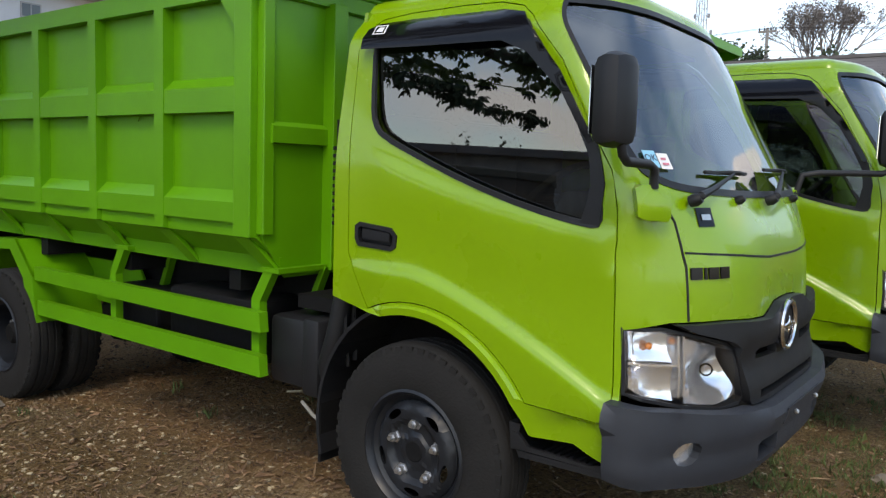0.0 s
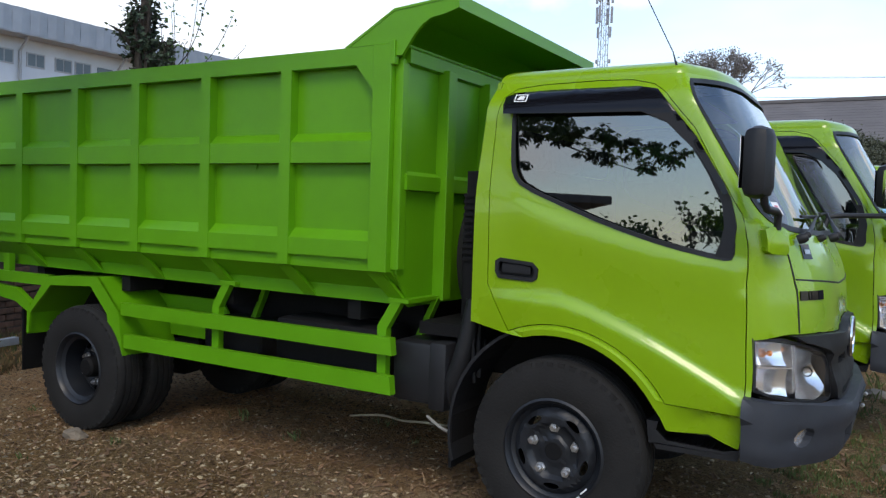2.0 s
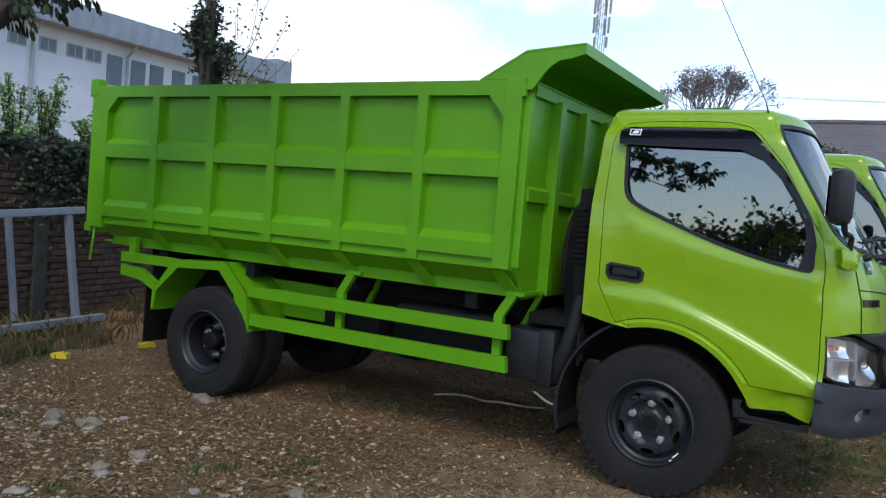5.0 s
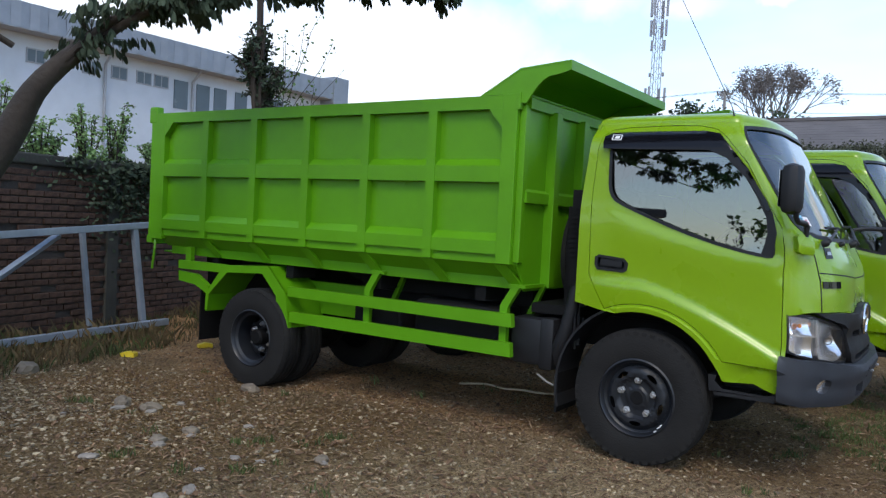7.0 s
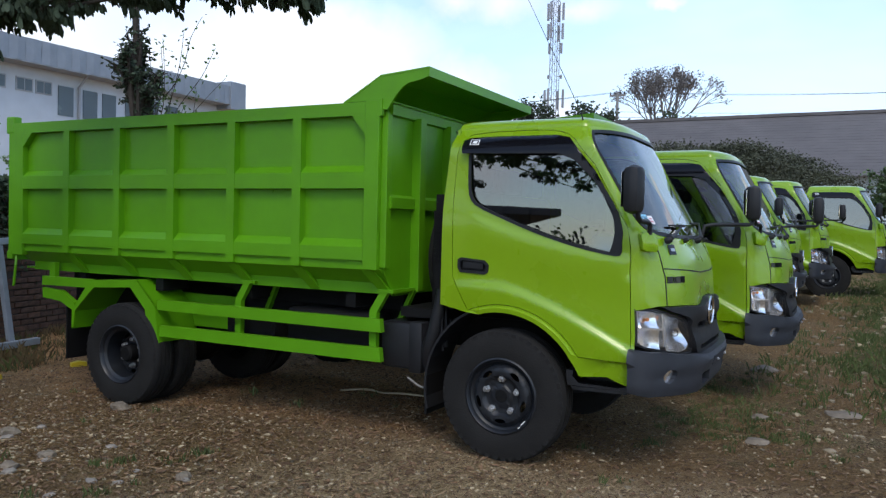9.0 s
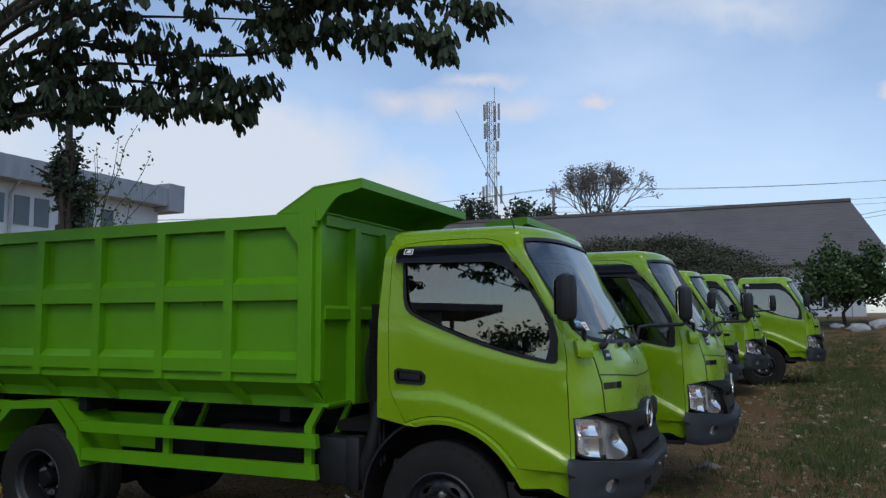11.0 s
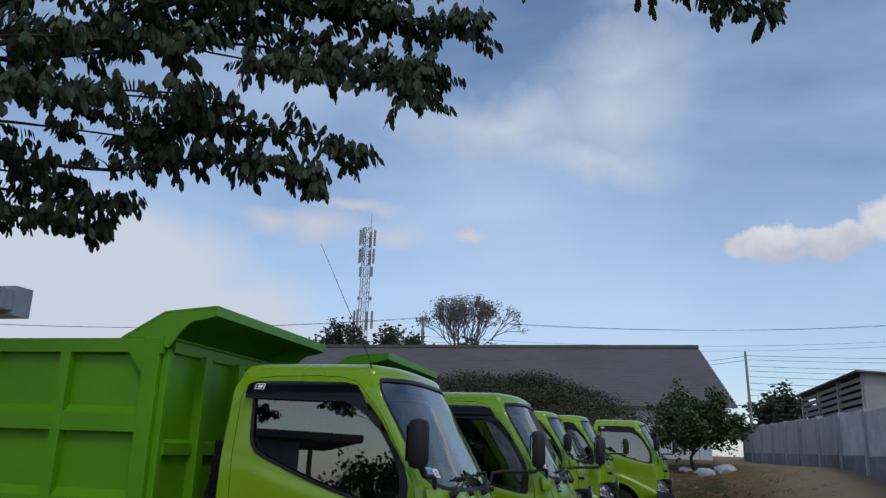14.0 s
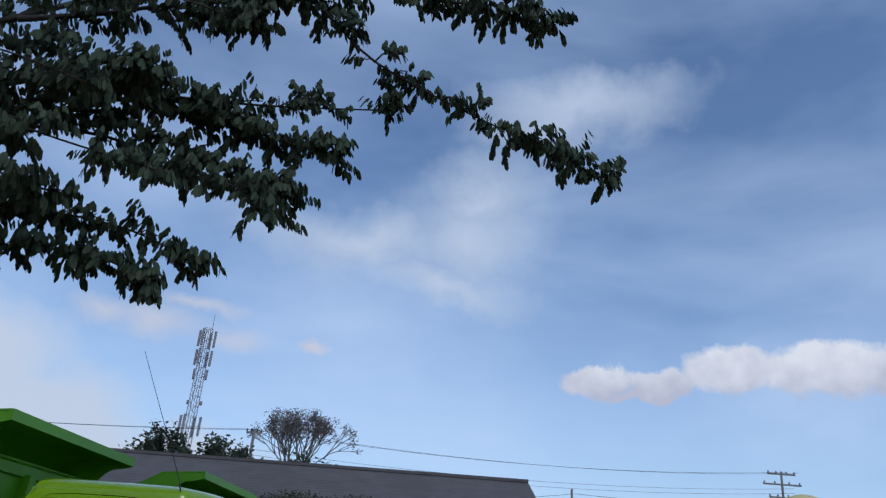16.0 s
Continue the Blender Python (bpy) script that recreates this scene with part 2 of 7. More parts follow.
def tube(bm, pts, r, sides=8, cap=True):
    """A round bar along points; r is one radius or one for each point."""
    pts = [Vector(p) for p in pts]
    rs = r if isinstance(r, (list, tuple)) else [r] * len(pts)
    rings, ref = [], None
    for i, p in enumerate(pts):
        d = (pts[min(i + 1, len(pts) - 1)] - pts[max(i - 1, 0)]).normalized()
        if ref is None:
            ref = d.orthogonal().normalized()
        ref = (ref - d * ref.dot(d)).normalized()
        o = d.cross(ref)
        rings.append([bm.verts.new(p + rs[i] * (math.cos(a) * ref + math.sin(a) * o)) for a in [2 * math.pi * k / sides for k in range(sides)]])
    for i in range(len(pts) - 1):
        for k in range(sides):
            bm.faces.new((rings[i][k], rings[i][(k + 1) % sides], rings[i + 1][(k + 1) % sides], rings[i + 1][k]))
    if cap:
        bm.faces.new(rings[0][::-1])
        bm.faces.new(rings[-1])


def inside(p, poly):
    c, n = False, len(poly)
    for i in range(n):
        (x0, y0), (x1, y1) = poly[i], poly[i - 1]
        if (y0 > p[1]) != (y1 > p[1]) and p[0] < (x1 - x0) * (p[1] - y0) / (y1 - y0) + x0:
            c = not c
    return c


def rounded(poly, times=2):
    """The outline with its corners cut."""
    for _ in range(times):
        out = []
        for i in range(len(poly)):
            a, b = Vector(poly[i]), Vector(poly[(i + 1) % len(poly)])
            out += [tuple(a.lerp(b, 0.25)), tuple(a.lerp(b, 0.75))]
        poly = out
    return poly


def dense(poly, step):
    out = []
    for i in range(len(poly)):
        a, b = Vector(poly[i]), Vector(poly[(i + 1) % len(poly)])
        k = max(1, int((b - a).length / step))
        out += [tuple(a.lerp(b, j / k)) for j in range(k)]
    return out


def sheet(bm, outer, holes, step, place, thick=0.0, lines=()):
    """A skin over a flat outline with holes, bent by place(p, q, depth)."""
    from mathutils.geometry import delaunay_2d_cdt
    loops = [dense(outer, step)] + [dense(h, step) for h in holes]
    pts, edges = [], []
    for lp in loops:
        k = len(pts)
        pts += lp
        edges += [(k + i, k + (i + 1) % len(lp)) for i in range(len(lp))]
    for ln in lines:
        k = len(pts)
        pts += ln
        edges += [(k + i, k + i + 1) for i in range(len(ln) - 1)]
    xs, ys = [p[0] for p in outer], [p[1] for p in outer]
    nx, ny = int((max(xs) - min(xs)) / step), int((max(ys) - min(ys)) / step)
    rim = np.array(pts)
    for i in range(1, nx + 1):
        for j in range(1, ny + 1):
            p = (min(xs) + i * step, min(ys) + j * step)
            if inside(p, outer) and not any(inside(p, h) for h in holes) and np.min(np.hypot(*(rim - p).T)) > step * 0.45:
                pts.append(p)
    vv, _, ff, *_ = delaunay_2d_cdt([Vector(p) for p in pts], edges, [], 0, 1e-6)
    tris = []
    for f in ff:
        c = sum((vv[i] for i in f), Vector((0, 0))) / len(f)
        if inside(c, outer) and not any(inside(c, h) for h in holes):
            tris.append(f)
    top = [bm.verts.new(place(v[0], v[1], 0.0)) for v in vv]
    for f in tris:
        bm.faces.new([top[i] for i in f])
    if thick:
        low = [bm.verts.new(place(v[0], v[1], thick)) for v in vv]
        count = {}
        for f in tris:
            bm.faces.new([low[i] for i in reversed(f)])
            for a, b in zip(f, f[1:] + f[:1]) if isinstance(f, list) else zip(f, tuple(f[1:]) + (f[0],)):
                count.setdefault(frozenset((a, b)), []).append((a, b))
        for es in count.values():
            if len(es) == 1:
                a, b = es[0]
                bm.faces.new((top[b], top[a], low[a], low[b]))
    bmesh.ops.delete(bm, geom=[v for v in bm.verts if not v.link_faces], context="VERTS")
    return bm


def smoothstep(a, b, x):
    t = min(1, max(0, (x - a) / (b - a)))
    return t * t * (3 - 2 * t)


def bend(pts, n=5):
    """Points of a limb, smoothed between the given ones."""
    pts = [Vector(p) for p in pts]
    out = []
    for i in range(len(pts) - 1):
        p0, p1, p2, p3 = pts[max(0, i - 1)], pts[i], pts[i + 1], pts[min(len(pts) - 1, i + 2)]
        for j in range(n):
            t = j / n
            out.append(0.5 * (2 * p1 + (p2 - p0) * t + (2 * p0 - 5 * p1 + 4 * p2 - p3) * t * t + (3 * p1 - p0 - 3 * p2 + p3) * t ** 3))
    return out + [pts[-1]]


# ---- ground ----
def ground_z(x, y):
    """The yard falls a little towards the rear wheels and rises gently behind the trucks."""
    far = smoothstep(0.8, 14, y) * 0.30 - smoothstep(-1.5, -4.2, x) * 0.07 * smoothstep(-3.5, -0.5, y) * (1 - smoothstep(2, 5, y))
    right = smoothstep(3.5, 7.0, x)
    far += 1.25 * smoothstep(14 - 6 * right, 25 - 3 * right, y) * smoothstep(-4, 0, x) + 0.5 * smoothstep(25, 60, y)
    lumps = 0.018 * noise.noise(Vector((x * 0.7, y * 0.7, 3))) + 0.012 * noise.noise(Vector((x * 2.3, y * 2.3, 7)))
    return far - 0.005 + lumps * (1 if abs(x) < 40 else 0)


def ground_material():
    m = bpy.data.materials.new("dirt_yard")
    m.use_nodes = True
    n, l = m.node_tree.nodes, m.node_tree.links
    b = n["Principled BSDF"]
    b.inputs["Roughness"].default_value = 0.95
    b.inputs["Specular IOR Level"].default_value = 0.2
    co = n.new("ShaderNodeTexCoord")

    def tex(scale, detail=6, rough=0.6):
        t = n.new("ShaderNodeTexNoise")
        t.inputs["Scale"].default_value, t.inputs["Detail"].default_value, t.inputs["Roughness"].default_value = scale, detail, rough
        l.new(co.outputs["Object"], t.inputs["Vector"])
        return t

    def blend(fac, lo, hi, a, b_):
        mr = n.new("ShaderNodeMapRange")
        mr.inputs["From Min"].default_value, mr.inputs["From Max"].default_value = lo, hi
        l.new(fac, mr.inputs[0])
        mx = n.new("ShaderNodeMixRGB")
        l.new(mr.outputs[0], mx.inputs[0])
        for k, c in ((1, a), (2, b_)):
            if isinstance(c, tuple):
                mx.inputs[k].default_value = (*c, 1)
            else:
                l.new(c, mx.inputs[k])
        return mx.outputs[0]

    crumb = blend(tex(45, 12, 0.85).outputs[0], 0.44, 0.56, (0.045, 0.026, 0.012), (0.43, 0.28, 0.14))
    soil = blend(tex(11, 7, 0.7).outputs[0], 0.38, 0.66, crumb, (0.26, 0.16, 0.080))
    pale = blend(tex(40, 12, 0.85).outputs[0], 0.44, 0.56, (0.095, 0.066, 0.038), (0.45, 0.35, 0.215))
    mixed = blend(tex(0.45, 6, 0.65).outputs[0], 0.44, 0.62, soil, pale)
    vor = n.new("ShaderNodeTexVoronoi")
    vor.inputs["Scale"].default_value = 60
    l.new(co.outputs["Object"], vor.inputs["Vector"])
    chips = blend(vor.outputs["Distance"], 0.12, 0.22, (0.36, 0.30, 0.235), mixed)
    pick = blend(tex(6, 4).outputs[0], 0.50, 0.60, mixed, chips)
    moss = blend(tex(0.9, 7, 0.7).outputs[0], 0.60, 0.74, pick, (0.07, 0.085, 0.03))
    # the worn lane beside the fence is bare pale sand
    xyz = n.new("ShaderNodeSeparateXYZ")
    l.new(co.outputs["Object"], xyz.inputs[0])

    def span(sock, lo, hi):
        mr = n.new("ShaderNodeMapRange")
        mr.inputs["From Min"].default_value, mr.inputs["From Max"].default_value = lo, hi
        l.new(sock, mr.inputs[0])
        return mr.outputs[0]

    def times(op, a, c):
        m_ = n.new("ShaderNodeMath")
        m_.operation = op
        for k, v in enumerate((a, c)):
            if isinstance(v, float):
                m_.inputs[k].default_value = v
            else:
                l.new(v, m_.inputs[k])
        return m_.outputs[0]
    worn = times("MULTIPLY", times("MULTIPLY", span(xyz.outputs[0], 4.0, 6.2), span(xyz.outputs[1], 3.0, 9.0)), times("MULTIPLY", tex(1.6, 6, 0.7).outputs[0], 2.0))
    sand = blend(tex(30, 10, 0.8).outputs[0], 0.4, 0.6, (0.25, 0.185, 0.13), (0.47, 0.37, 0.275))
    moss = blend(worn, 0.35, 0.8, moss, sand)
    # trodden pale sand in front of the cab, redder leaf mould under and behind the bin
    def less(sock):
        return times("SUBTRACT", 1.0, sock)
    trod_lift = times("MULTIPLY", times("MULTIPLY", span(xyz.outputs[0], -2.8, -0.6), less(span(xyz.outputs[1], 0.0, 1.4))), times("MULTIPLY", tex(1.1, 7, 0.75).outputs[0], 2.0))
    # sand tone raised beyond its own to stand in for light beside the truck
    lifted_dust = blend(tex(55, 12, 0.85).outputs[0], 0.44, 0.56, (0.24, 0.16, 0.09), (0.74, 0.57, 0.38))
    moss = blend(trod_lift, 0.55, 1.15, moss, lifted_dust)
    mould_lift = times("MULTIPLY", times("MULTIPLY", span(xyz.outputs[1], -0.5, 0.5), less(span(xyz.outputs[0], -0.9, 0.3))), times("MULTIPLY", tex(2.2, 7, 0.75).outputs[0], 2.0))
    # leaf tone brightened too, lifting the deep shade under the truck by colour
    rot = blend(tex(38, 12, 0.85).outputs[0], 0.40, 0.60, (0.20, 0.108, 0.054), (0.64, 0.40, 0.225))
    moss = blend(mould_lift, 0.5, 1.1, moss, rot)
    # short growth on the verge before the parked cabs
    verge = times("MULTIPLY", times("MULTIPLY", times("MULTIPLY", span(xyz.outputs[0], 1.0, 1.9), less(span(xyz.outputs[0], 4.0, 5.6))), span(xyz.outputs[1], 1.8, 4.5)), times("MULTIPLY", tex(1.4, 8, 0.8).outputs[0], 2.0))
    turf = blend(tex(50, 12, 0.85).outputs[0], 0.40, 0.60, (0.045, 0.050, 0.016), (0.16, 0.14, 0.06))
    moss = blend(verge, 0.86, 1.16, moss, turf)
    warm = n.new("ShaderNodeMixRGB")
    warm.blend_type = "MULTIPLY"
    warm.inputs[0].default_value, warm.inputs[2].default_value = 1.0, (1.04, 1.0, 0.86, 1)
    l.new(moss, warm.inputs[1])
    moss = warm.outputs[0]
    l.new(moss, b.inputs["Base Color"])
    bp, bt = n.new("ShaderNodeBump"), tex(60, 10, 0.75)
    bp.inputs["Strength"].default_value, bp.inputs["Distance"].default_value = 1.0, 0.07
    l.new(bt.outputs[0], bp.inputs["Height"])
    l.new(bp.outputs[0], b.inputs["Normal"])
    return m


def spread(lo, hi, step, far):
    mid = list(np.arange(lo, hi + 1e-6, step))
    g, d, s = [], 0, step
    while d < far:
        s *= 1.35
        d += s
        g.append(d)
    return [lo - v for v in reversed(g)] + mid + [hi + v for v in g]


def make_ground():
    xs, ys = spread(-9, 7, 0.11, 1800), spread(-5.5, 14, 0.14, 1800)
    vs = [(x, y, ground_z(x, y)) for y in ys for x in xs]
    w = len(xs)
    fs = [(j * w + i, j * w + i + 1, (j + 1) * w + i + 1, (j + 1) * w + i) for j in range(len(ys) - 1) for i in range(w - 1)]
    me = bpy.data.meshes.new("ground")
    me.from_pydata(vs, [], fs)
    me.materials.append(ground_material())
    for p in me.polygons:
        p.use_smooth = True
    return tagged(new("ground", me), "brown dirt yard strewn with gravel and dry leaves", "ground", kind="structure")


make_ground()

# ---- truck ----
HALF = 0.86          # half the width over the ribs of the bin
WB = 3.22            # front axle to rear axle
REAR_Z, FRONT_Z, TYRE = 0.335, 0.39, 0.40


INSET = 0.21         # the pressings run 0.21 further round the skin than the cab is wide


def half_width(z):
    return 1.015 - 0.035 * smoothstep(1.3, 1.95, z) - 0.09 * smoothstep(1.86, 2.03, z)


NOSE = ((0.4, 1.05), (0.8, 1.05), (0.95, 1.038), (1.08, 1.03), (1.15, 1.023), (1.21, 1.01), (1.26, 0.992), (1.31, 0.97), (1.36, 0.945), (1.40, 0.925), (2.2, 0.479))


def nose_x(z):
    for (z0, x0), (z1, x1) in zip(NOSE, NOSE[1:]):
        if z <= z1:
            return x0 + (x1 - x0) * max(0.0, (z - z0) / (z1 - z0))
    return NOSE[-1][1]


def front_x(a, z):
    return nose_x(z) - (0.235 - 0.09 * smoothstep(1.15, 1.42, z)) * abs(a) ** 5


def across(a, z):
    """How far from the middle line a place on the front lies."""
    return (a - INSET * smoothstep(0.0, 0.7, a)) * (half_width(z) - INSET) / (1.015 - INSET)


def rear(z):
    """How far behind the front axle the cab reaches at a height."""
    return 0.42 - 0.03 * smoothstep(1.45, 1.95, z) - 0.02 * smoothstep(1.9, 2.02, z)


def side_start(z):
    return front_x(1.0 - 0.05 * smoothstep(1.4, 1.98, z), z) - 0.035


def side_u(x, z):
    """Distance round the skin, from the middle of the front, of a place on the flank."""
    xs = side_start(z)
    return 1.05 + (xs - x) * 1.08 / (xs + rear(z))


def ridge(x):
    return 1.060 - 0.44 * max(0, x + 0.03) ** 1.35


def shoulder(x):
    return 1.465 - 0.36 * (x + 0.2) + 0.14 * max(0, x + 0.2) ** 2


def bulge(x, z):
    """The pressed shoulder over the wheel, the waist line under the window and the lip of the arch."""
    d = ridge(x) - z
    out = 0.024 * smoothstep(-0.016, 0.030, d) * (1 - 0.85 * smoothstep(0.02, 0.30, d)) * smoothstep(-0.42, -0.12, x)
    e = shoulder(x) - z
    out += 0.012 * min(1, max(0, (e + 0.004) / 0.022)) * (1 - smoothstep(0.04, 0.3, e)) * smoothstep(-0.3, -0.1, x)
    r = math.hypot(x - 0.0, z - 0.39)
    if x < 0.46 and z > 0.5:
        out += 0.016 * (1 - smoothstep(0.530, 0.540, r))
    if x > 0.43 and z < 0.675:
        out -= 0.02 * smoothstep(0.675, 0.655, z)
    return out


def skin(u, z, depth=0.0):
    a, s = abs(u), -1 if u < 0 else 1
    w = half_width(z)
    if a <= 0.93:
        x, v, nx, nv = front_x(a, z), across(a, z), 1.0, 0.25 * a
    else:
        xs = side_start(z)
        if a < 1.05:
            t = (a - 0.93) / 0.12
            p0, p2 = Vector((front_x(0.93, z), across(0.93, z))), Vector((xs, w - INSET))
            p1 = Vector((front_x(0.975, z) + 0.004, w - INSET))
            p = p0.lerp(p1, t).lerp(p1.lerp(p2, t), t)
            x, v = p
            nx, nv = 1 - t, t
        else:
            x = xs - (a - 1.05) * (xs + rear(z)) / 1.08
            v, nx, nv = w - INSET + bulge(x, z), 0.0, 1.0
    k = math.hypot(nx, nv)
    return (x - depth * nx / k, s * (v - depth * nv / k), z)


def flank(pts):
    return [(-side_u(x, z), z) for x, z in pts]


def arch(r, a0, a1, k=14):
    return [(r * math.cos(radians(a0 + (a1 - a0) * i / k)), 0.39 + r * math.sin(radians(a0 + (a1 - a0) * i / k))) for i in range(k + 1)]


DOOR = [(-0.338, 1.09), (-0.345, 1.4), (-0.338, 1.84), (-0.318, 1.925), (-0.27, 1.965), (-0.15, 1.978), (0.1, 1.983), (0.25, 1.978), (0.345, 1.955), (0.40, 1.915), (0.53, 1.765), (0.725, 1.43),
        (0.742, 1.36), (0.755, 1.22), (0.763, 0.9), (0.763, 0.67), (0.47, 0.675)] + arch(0.552, 32, 114)
WINDOW = [(-0.235, 1.915), (-0.258, 1.88), (-0.25, 1.65), (-0.235, 1.575), (-0.19, 1.528), (0.0, 1.45), (0.198, 1.375), (0.45, 1.30), (0.665, 1.26), (0.70, 1.265), (0.70, 1.33), (0.665, 1.49),
          (0.41, 1.885), (0.34, 1.925), (0.24, 1.938), (-0.18, 1.938)]
GRILLE_TOP = [(0.905, 0.982), (0.73, 0.982), (0.55, 0.972), (0.36, 0.968), (0.26, 0.985), (0.16, 1.01), (0.0, 1.015)]
WINDSCREEN = [(0.0, 1.362), (0.5, 1.364), (0.80, 1.374), (0.92, 1.40), (0.972, 1.45), (0.982, 1.6), (0.998, 1.75), (1.014, 1.88), (1.008, 1.945), (0.975, 1.982), (0.0, 1.99)]


def grow(poly, d):
    """The outline moved outward by d."""
    out, n = [], len(poly)
    area = sum(poly[i - 1][0] * poly[i][1] - poly[i][0] * poly[i - 1][1] for i in range(n))
    s = 1 if area > 0 else -1
    for i in range(n):
        a, b, c = Vector(poly[i - 1]), Vector(poly[i]), Vector(poly[(i + 1) % n])
        e, f = (b - a).normalized(), (c - b).normalized()
        m = Vector((e.y + f.y, -e.x - f.x))
        k = max(0.4, m.length)
        out.append(tuple(b + m / k * (d * s) * (2 / k if k > 1.2 else 1)))
    return out


def mirror(poly):
    return [(-p, q) for p, q in reversed(poly)]


def cab_parts(truck):
    low = flank([(-0.42, 0.915), (-0.27, 0.885)] + arch(0.505, 107, 20) + [(0.49, 0.56), (0.64, 0.575), (0.70, 0.55), (0.752, 0.535)])
    low = [(-p if p > 0 else p, q) for p, q in low]
    edge = low + [(-1.045, 0.66), (-1.03, 0.96)] + [(-a, z) for a, z in GRILLE_TOP]
    outer = edge + [(-p, q) for p, q in reversed(edge[:-1])] + [(2.13, 2.0)] + [(-2.13, 2.0)]
    ws = WINDSCREEN + [(-p, q) for p, q in reversed(WINDSCREEN[1:-1])]
    ws = rounded(ws)
    door = flank(DOOR)
    xs_ = [-0.325 + 0.0245 * k for k in range(44)]
    creases = [[(-side_u(x, ridge(x) - o), ridge(x) - o) for x in xs_] for o in (-0.016, -0.007, 0.002, 0.011, 0.020, 0.031)]
    lips = [[(sg * p, q) for p, q in flank(arch(r, 34, 104, 24))] for r in (0.518, 0.530, 0.5385) for sg in (1, -1)]
    bm = bmesh.new()
    sheet(bm, outer, [grow(door, 0.004), [(-p, q) for p, q in grow(door, 0.004)], ws], 0.04, skin, 0.018, lips)
    shell = part("cab_shell", bm, M_CAB, truck, "glossy lime green pressed steel cab shell", smooth=35)
    # roof with a soft crown
    bm = bmesh.new()
    ring0 = [skin(-2.13 + 4.26 * i / 70, 2.0) for i in range(71)]
    rows = []
    for k, (f, dz) in enumerate(((1.0, -0.004), (0.992, 0.012), (0.98, 0.028), (0.955, 0.042), (0.92, 0.053), (0.87, 0.062), (0.78, 0.071), (0.55, 0.082), (0.25, 0.088), (0.0, 0.09))):
        rows.append([bm.verts.new((0.02 + (x - 0.02) * f, v * f, 2.0 + dz)) for x, v, z in ring0])
    for a, b in zip(rows, rows[1:]):
        for i in range(71):
            bm.faces.new((a[i], a[(i + 1) % 71], b[(i + 1) % 71], b[i]))
    part("roof", bm, M_CAB, truck, smooth=50)
    # back wall, leaning with the cab's rear edge
    def back(v0, v1, z0, z1, bm):
        a = [bm.verts.new((-rear(z) + d, v, z)) for d in (0.0, 0.018) for v, z in ((v0, z0), (v1, z0), (v1, z1), (v0, z1))]
        for q in ((0, 1, 2, 3), (7, 6, 5, 4), (0, 4, 5, 1), (1, 5, 6, 2), (2, 6, 7, 3), (3, 7, 4, 0)):
            bm.faces.new([a[i] for i in q])
    bm = bmesh.new()
    back(-0.79, 0.79, 0.92, 1.45, bm)
    back(-0.71, 0.71, 1.80, 2.0, bm)
    for s in (-1, 1):
        back(s * 0.50, s * 0.745, 1.45, 1.80, bm)
    part("back_wall", bm, M_CAB, truck)
    bm = bmesh.new()
    back(-0.50, 0.50, 1.45, 1.80, bm)
    part("rear_window", bm, M_GLASS, truck).visible_shadow = False
    # inner lining and floor
    bm = bmesh.new()
    box(bm, -0.40, 0.74, -0.76, 0.76, 0.93, 0.96)
    part("cab_floor", bm, M_DASH, truck)
    bm = bmesh.new()
    box(bm, -0.36, 0.42, -0.64, 0.64, 1.945, 1.96)
    part("cab_ceiling", bm, M_DASH, truck)
    # windscreen and its black border
    bm = bmesh.new()
    sheet(bm, grow(ws, 0.004), [], 0.06, lambda p, q, d: skin(p, q, d + 0.006))
    wso = part("windscreen", bm, M_WINDSCREEN, truck, "large curved windscreen glass", smooth=60)
    wso.visible_shadow = False
    bm = bmesh.new()
    sheet(bm, grow(ws, 0.008), [grow(ws, -0.014)], 0.04, lambda p, q, d: skin(p, q, d - 0.004), 0.008)
    part("seal", bm, M_BLACK, wso)
    # stickers on the glass
    for name, u0, z0, w, h, mat in (("sticker", -0.932, 1.442, 0.042, 0.05, M_PAPERBLUE), ("sticker", -0.886, 1.438, 0.042, 0.047, M_WHITE)):
        bm = bmesh.new()
        sheet(bm, [(u0, z0), (u0 + w, z0), (u0 + w, z0 + h), (u0, z0 + h)], [], 0.04, lambda p, q, d: skin(p, q, d - 0.006), 0.001)
        part(name, bm, mat, wso, "small paper inspection sticker")
    bm = bmesh.new()
    sheet(bm, [(-0.878, 1.45), (-0.855, 1.45), (-0.855, 1.457), (-0.878, 1.457)], [], 0.03, lambda p, q, d: skin(p, q, d - 0.009), 0.001)
    sheet(bm, [(-0.878, 1.465), (-0.86, 1.465), (-0.86, 1.472), (-0.878, 1.472)], [], 0.03, lambda p, q, d: skin(p, q, d - 0.009), 0.001)
    part("print_bar", bm, material("pink_print", (0.6, 0.2, 0.25), 0.6), wso)
    text("OK", 0.027, (-0.911, 1.470, 0), None, M_INK, wso, "sticker_lettering", 0.004)
    # wipers
    for v0, z1, v1, b0, b1 in ((-0.83, 1.43, -0.50, -0.70, -0.20), (-0.06, 1.45, 0.42, 0.10, 0.78)):
        a, b = Vector(skin(v0, 1.35, -0.035)), Vector(skin(v1, z1, -0.03))
        bm = bmesh.new()
        tube(bm, [a, a + Vector((0.015, 0, 0.012)), a.lerp(b, 0.3) + Vector((0.012, 0, 0.006)), b], [0.013, 0.014, 0.010, 0.005])
        lathe_at(bm, [(0.0, -0.022), (0.018, -0.02), (0.021, 0.0), (0.014, 0.018), (0.0, 0.02)], a, 12, (1, 0, 0.4))
        wp = part("wiper", bm, M_BLACK, wso, smooth=40)
        bm = bmesh.new()
        blade = [Vector(skin(b0 + (b1 - b0) * k / 6, z1 + 0.004, -0.012)) for k in range(7)]
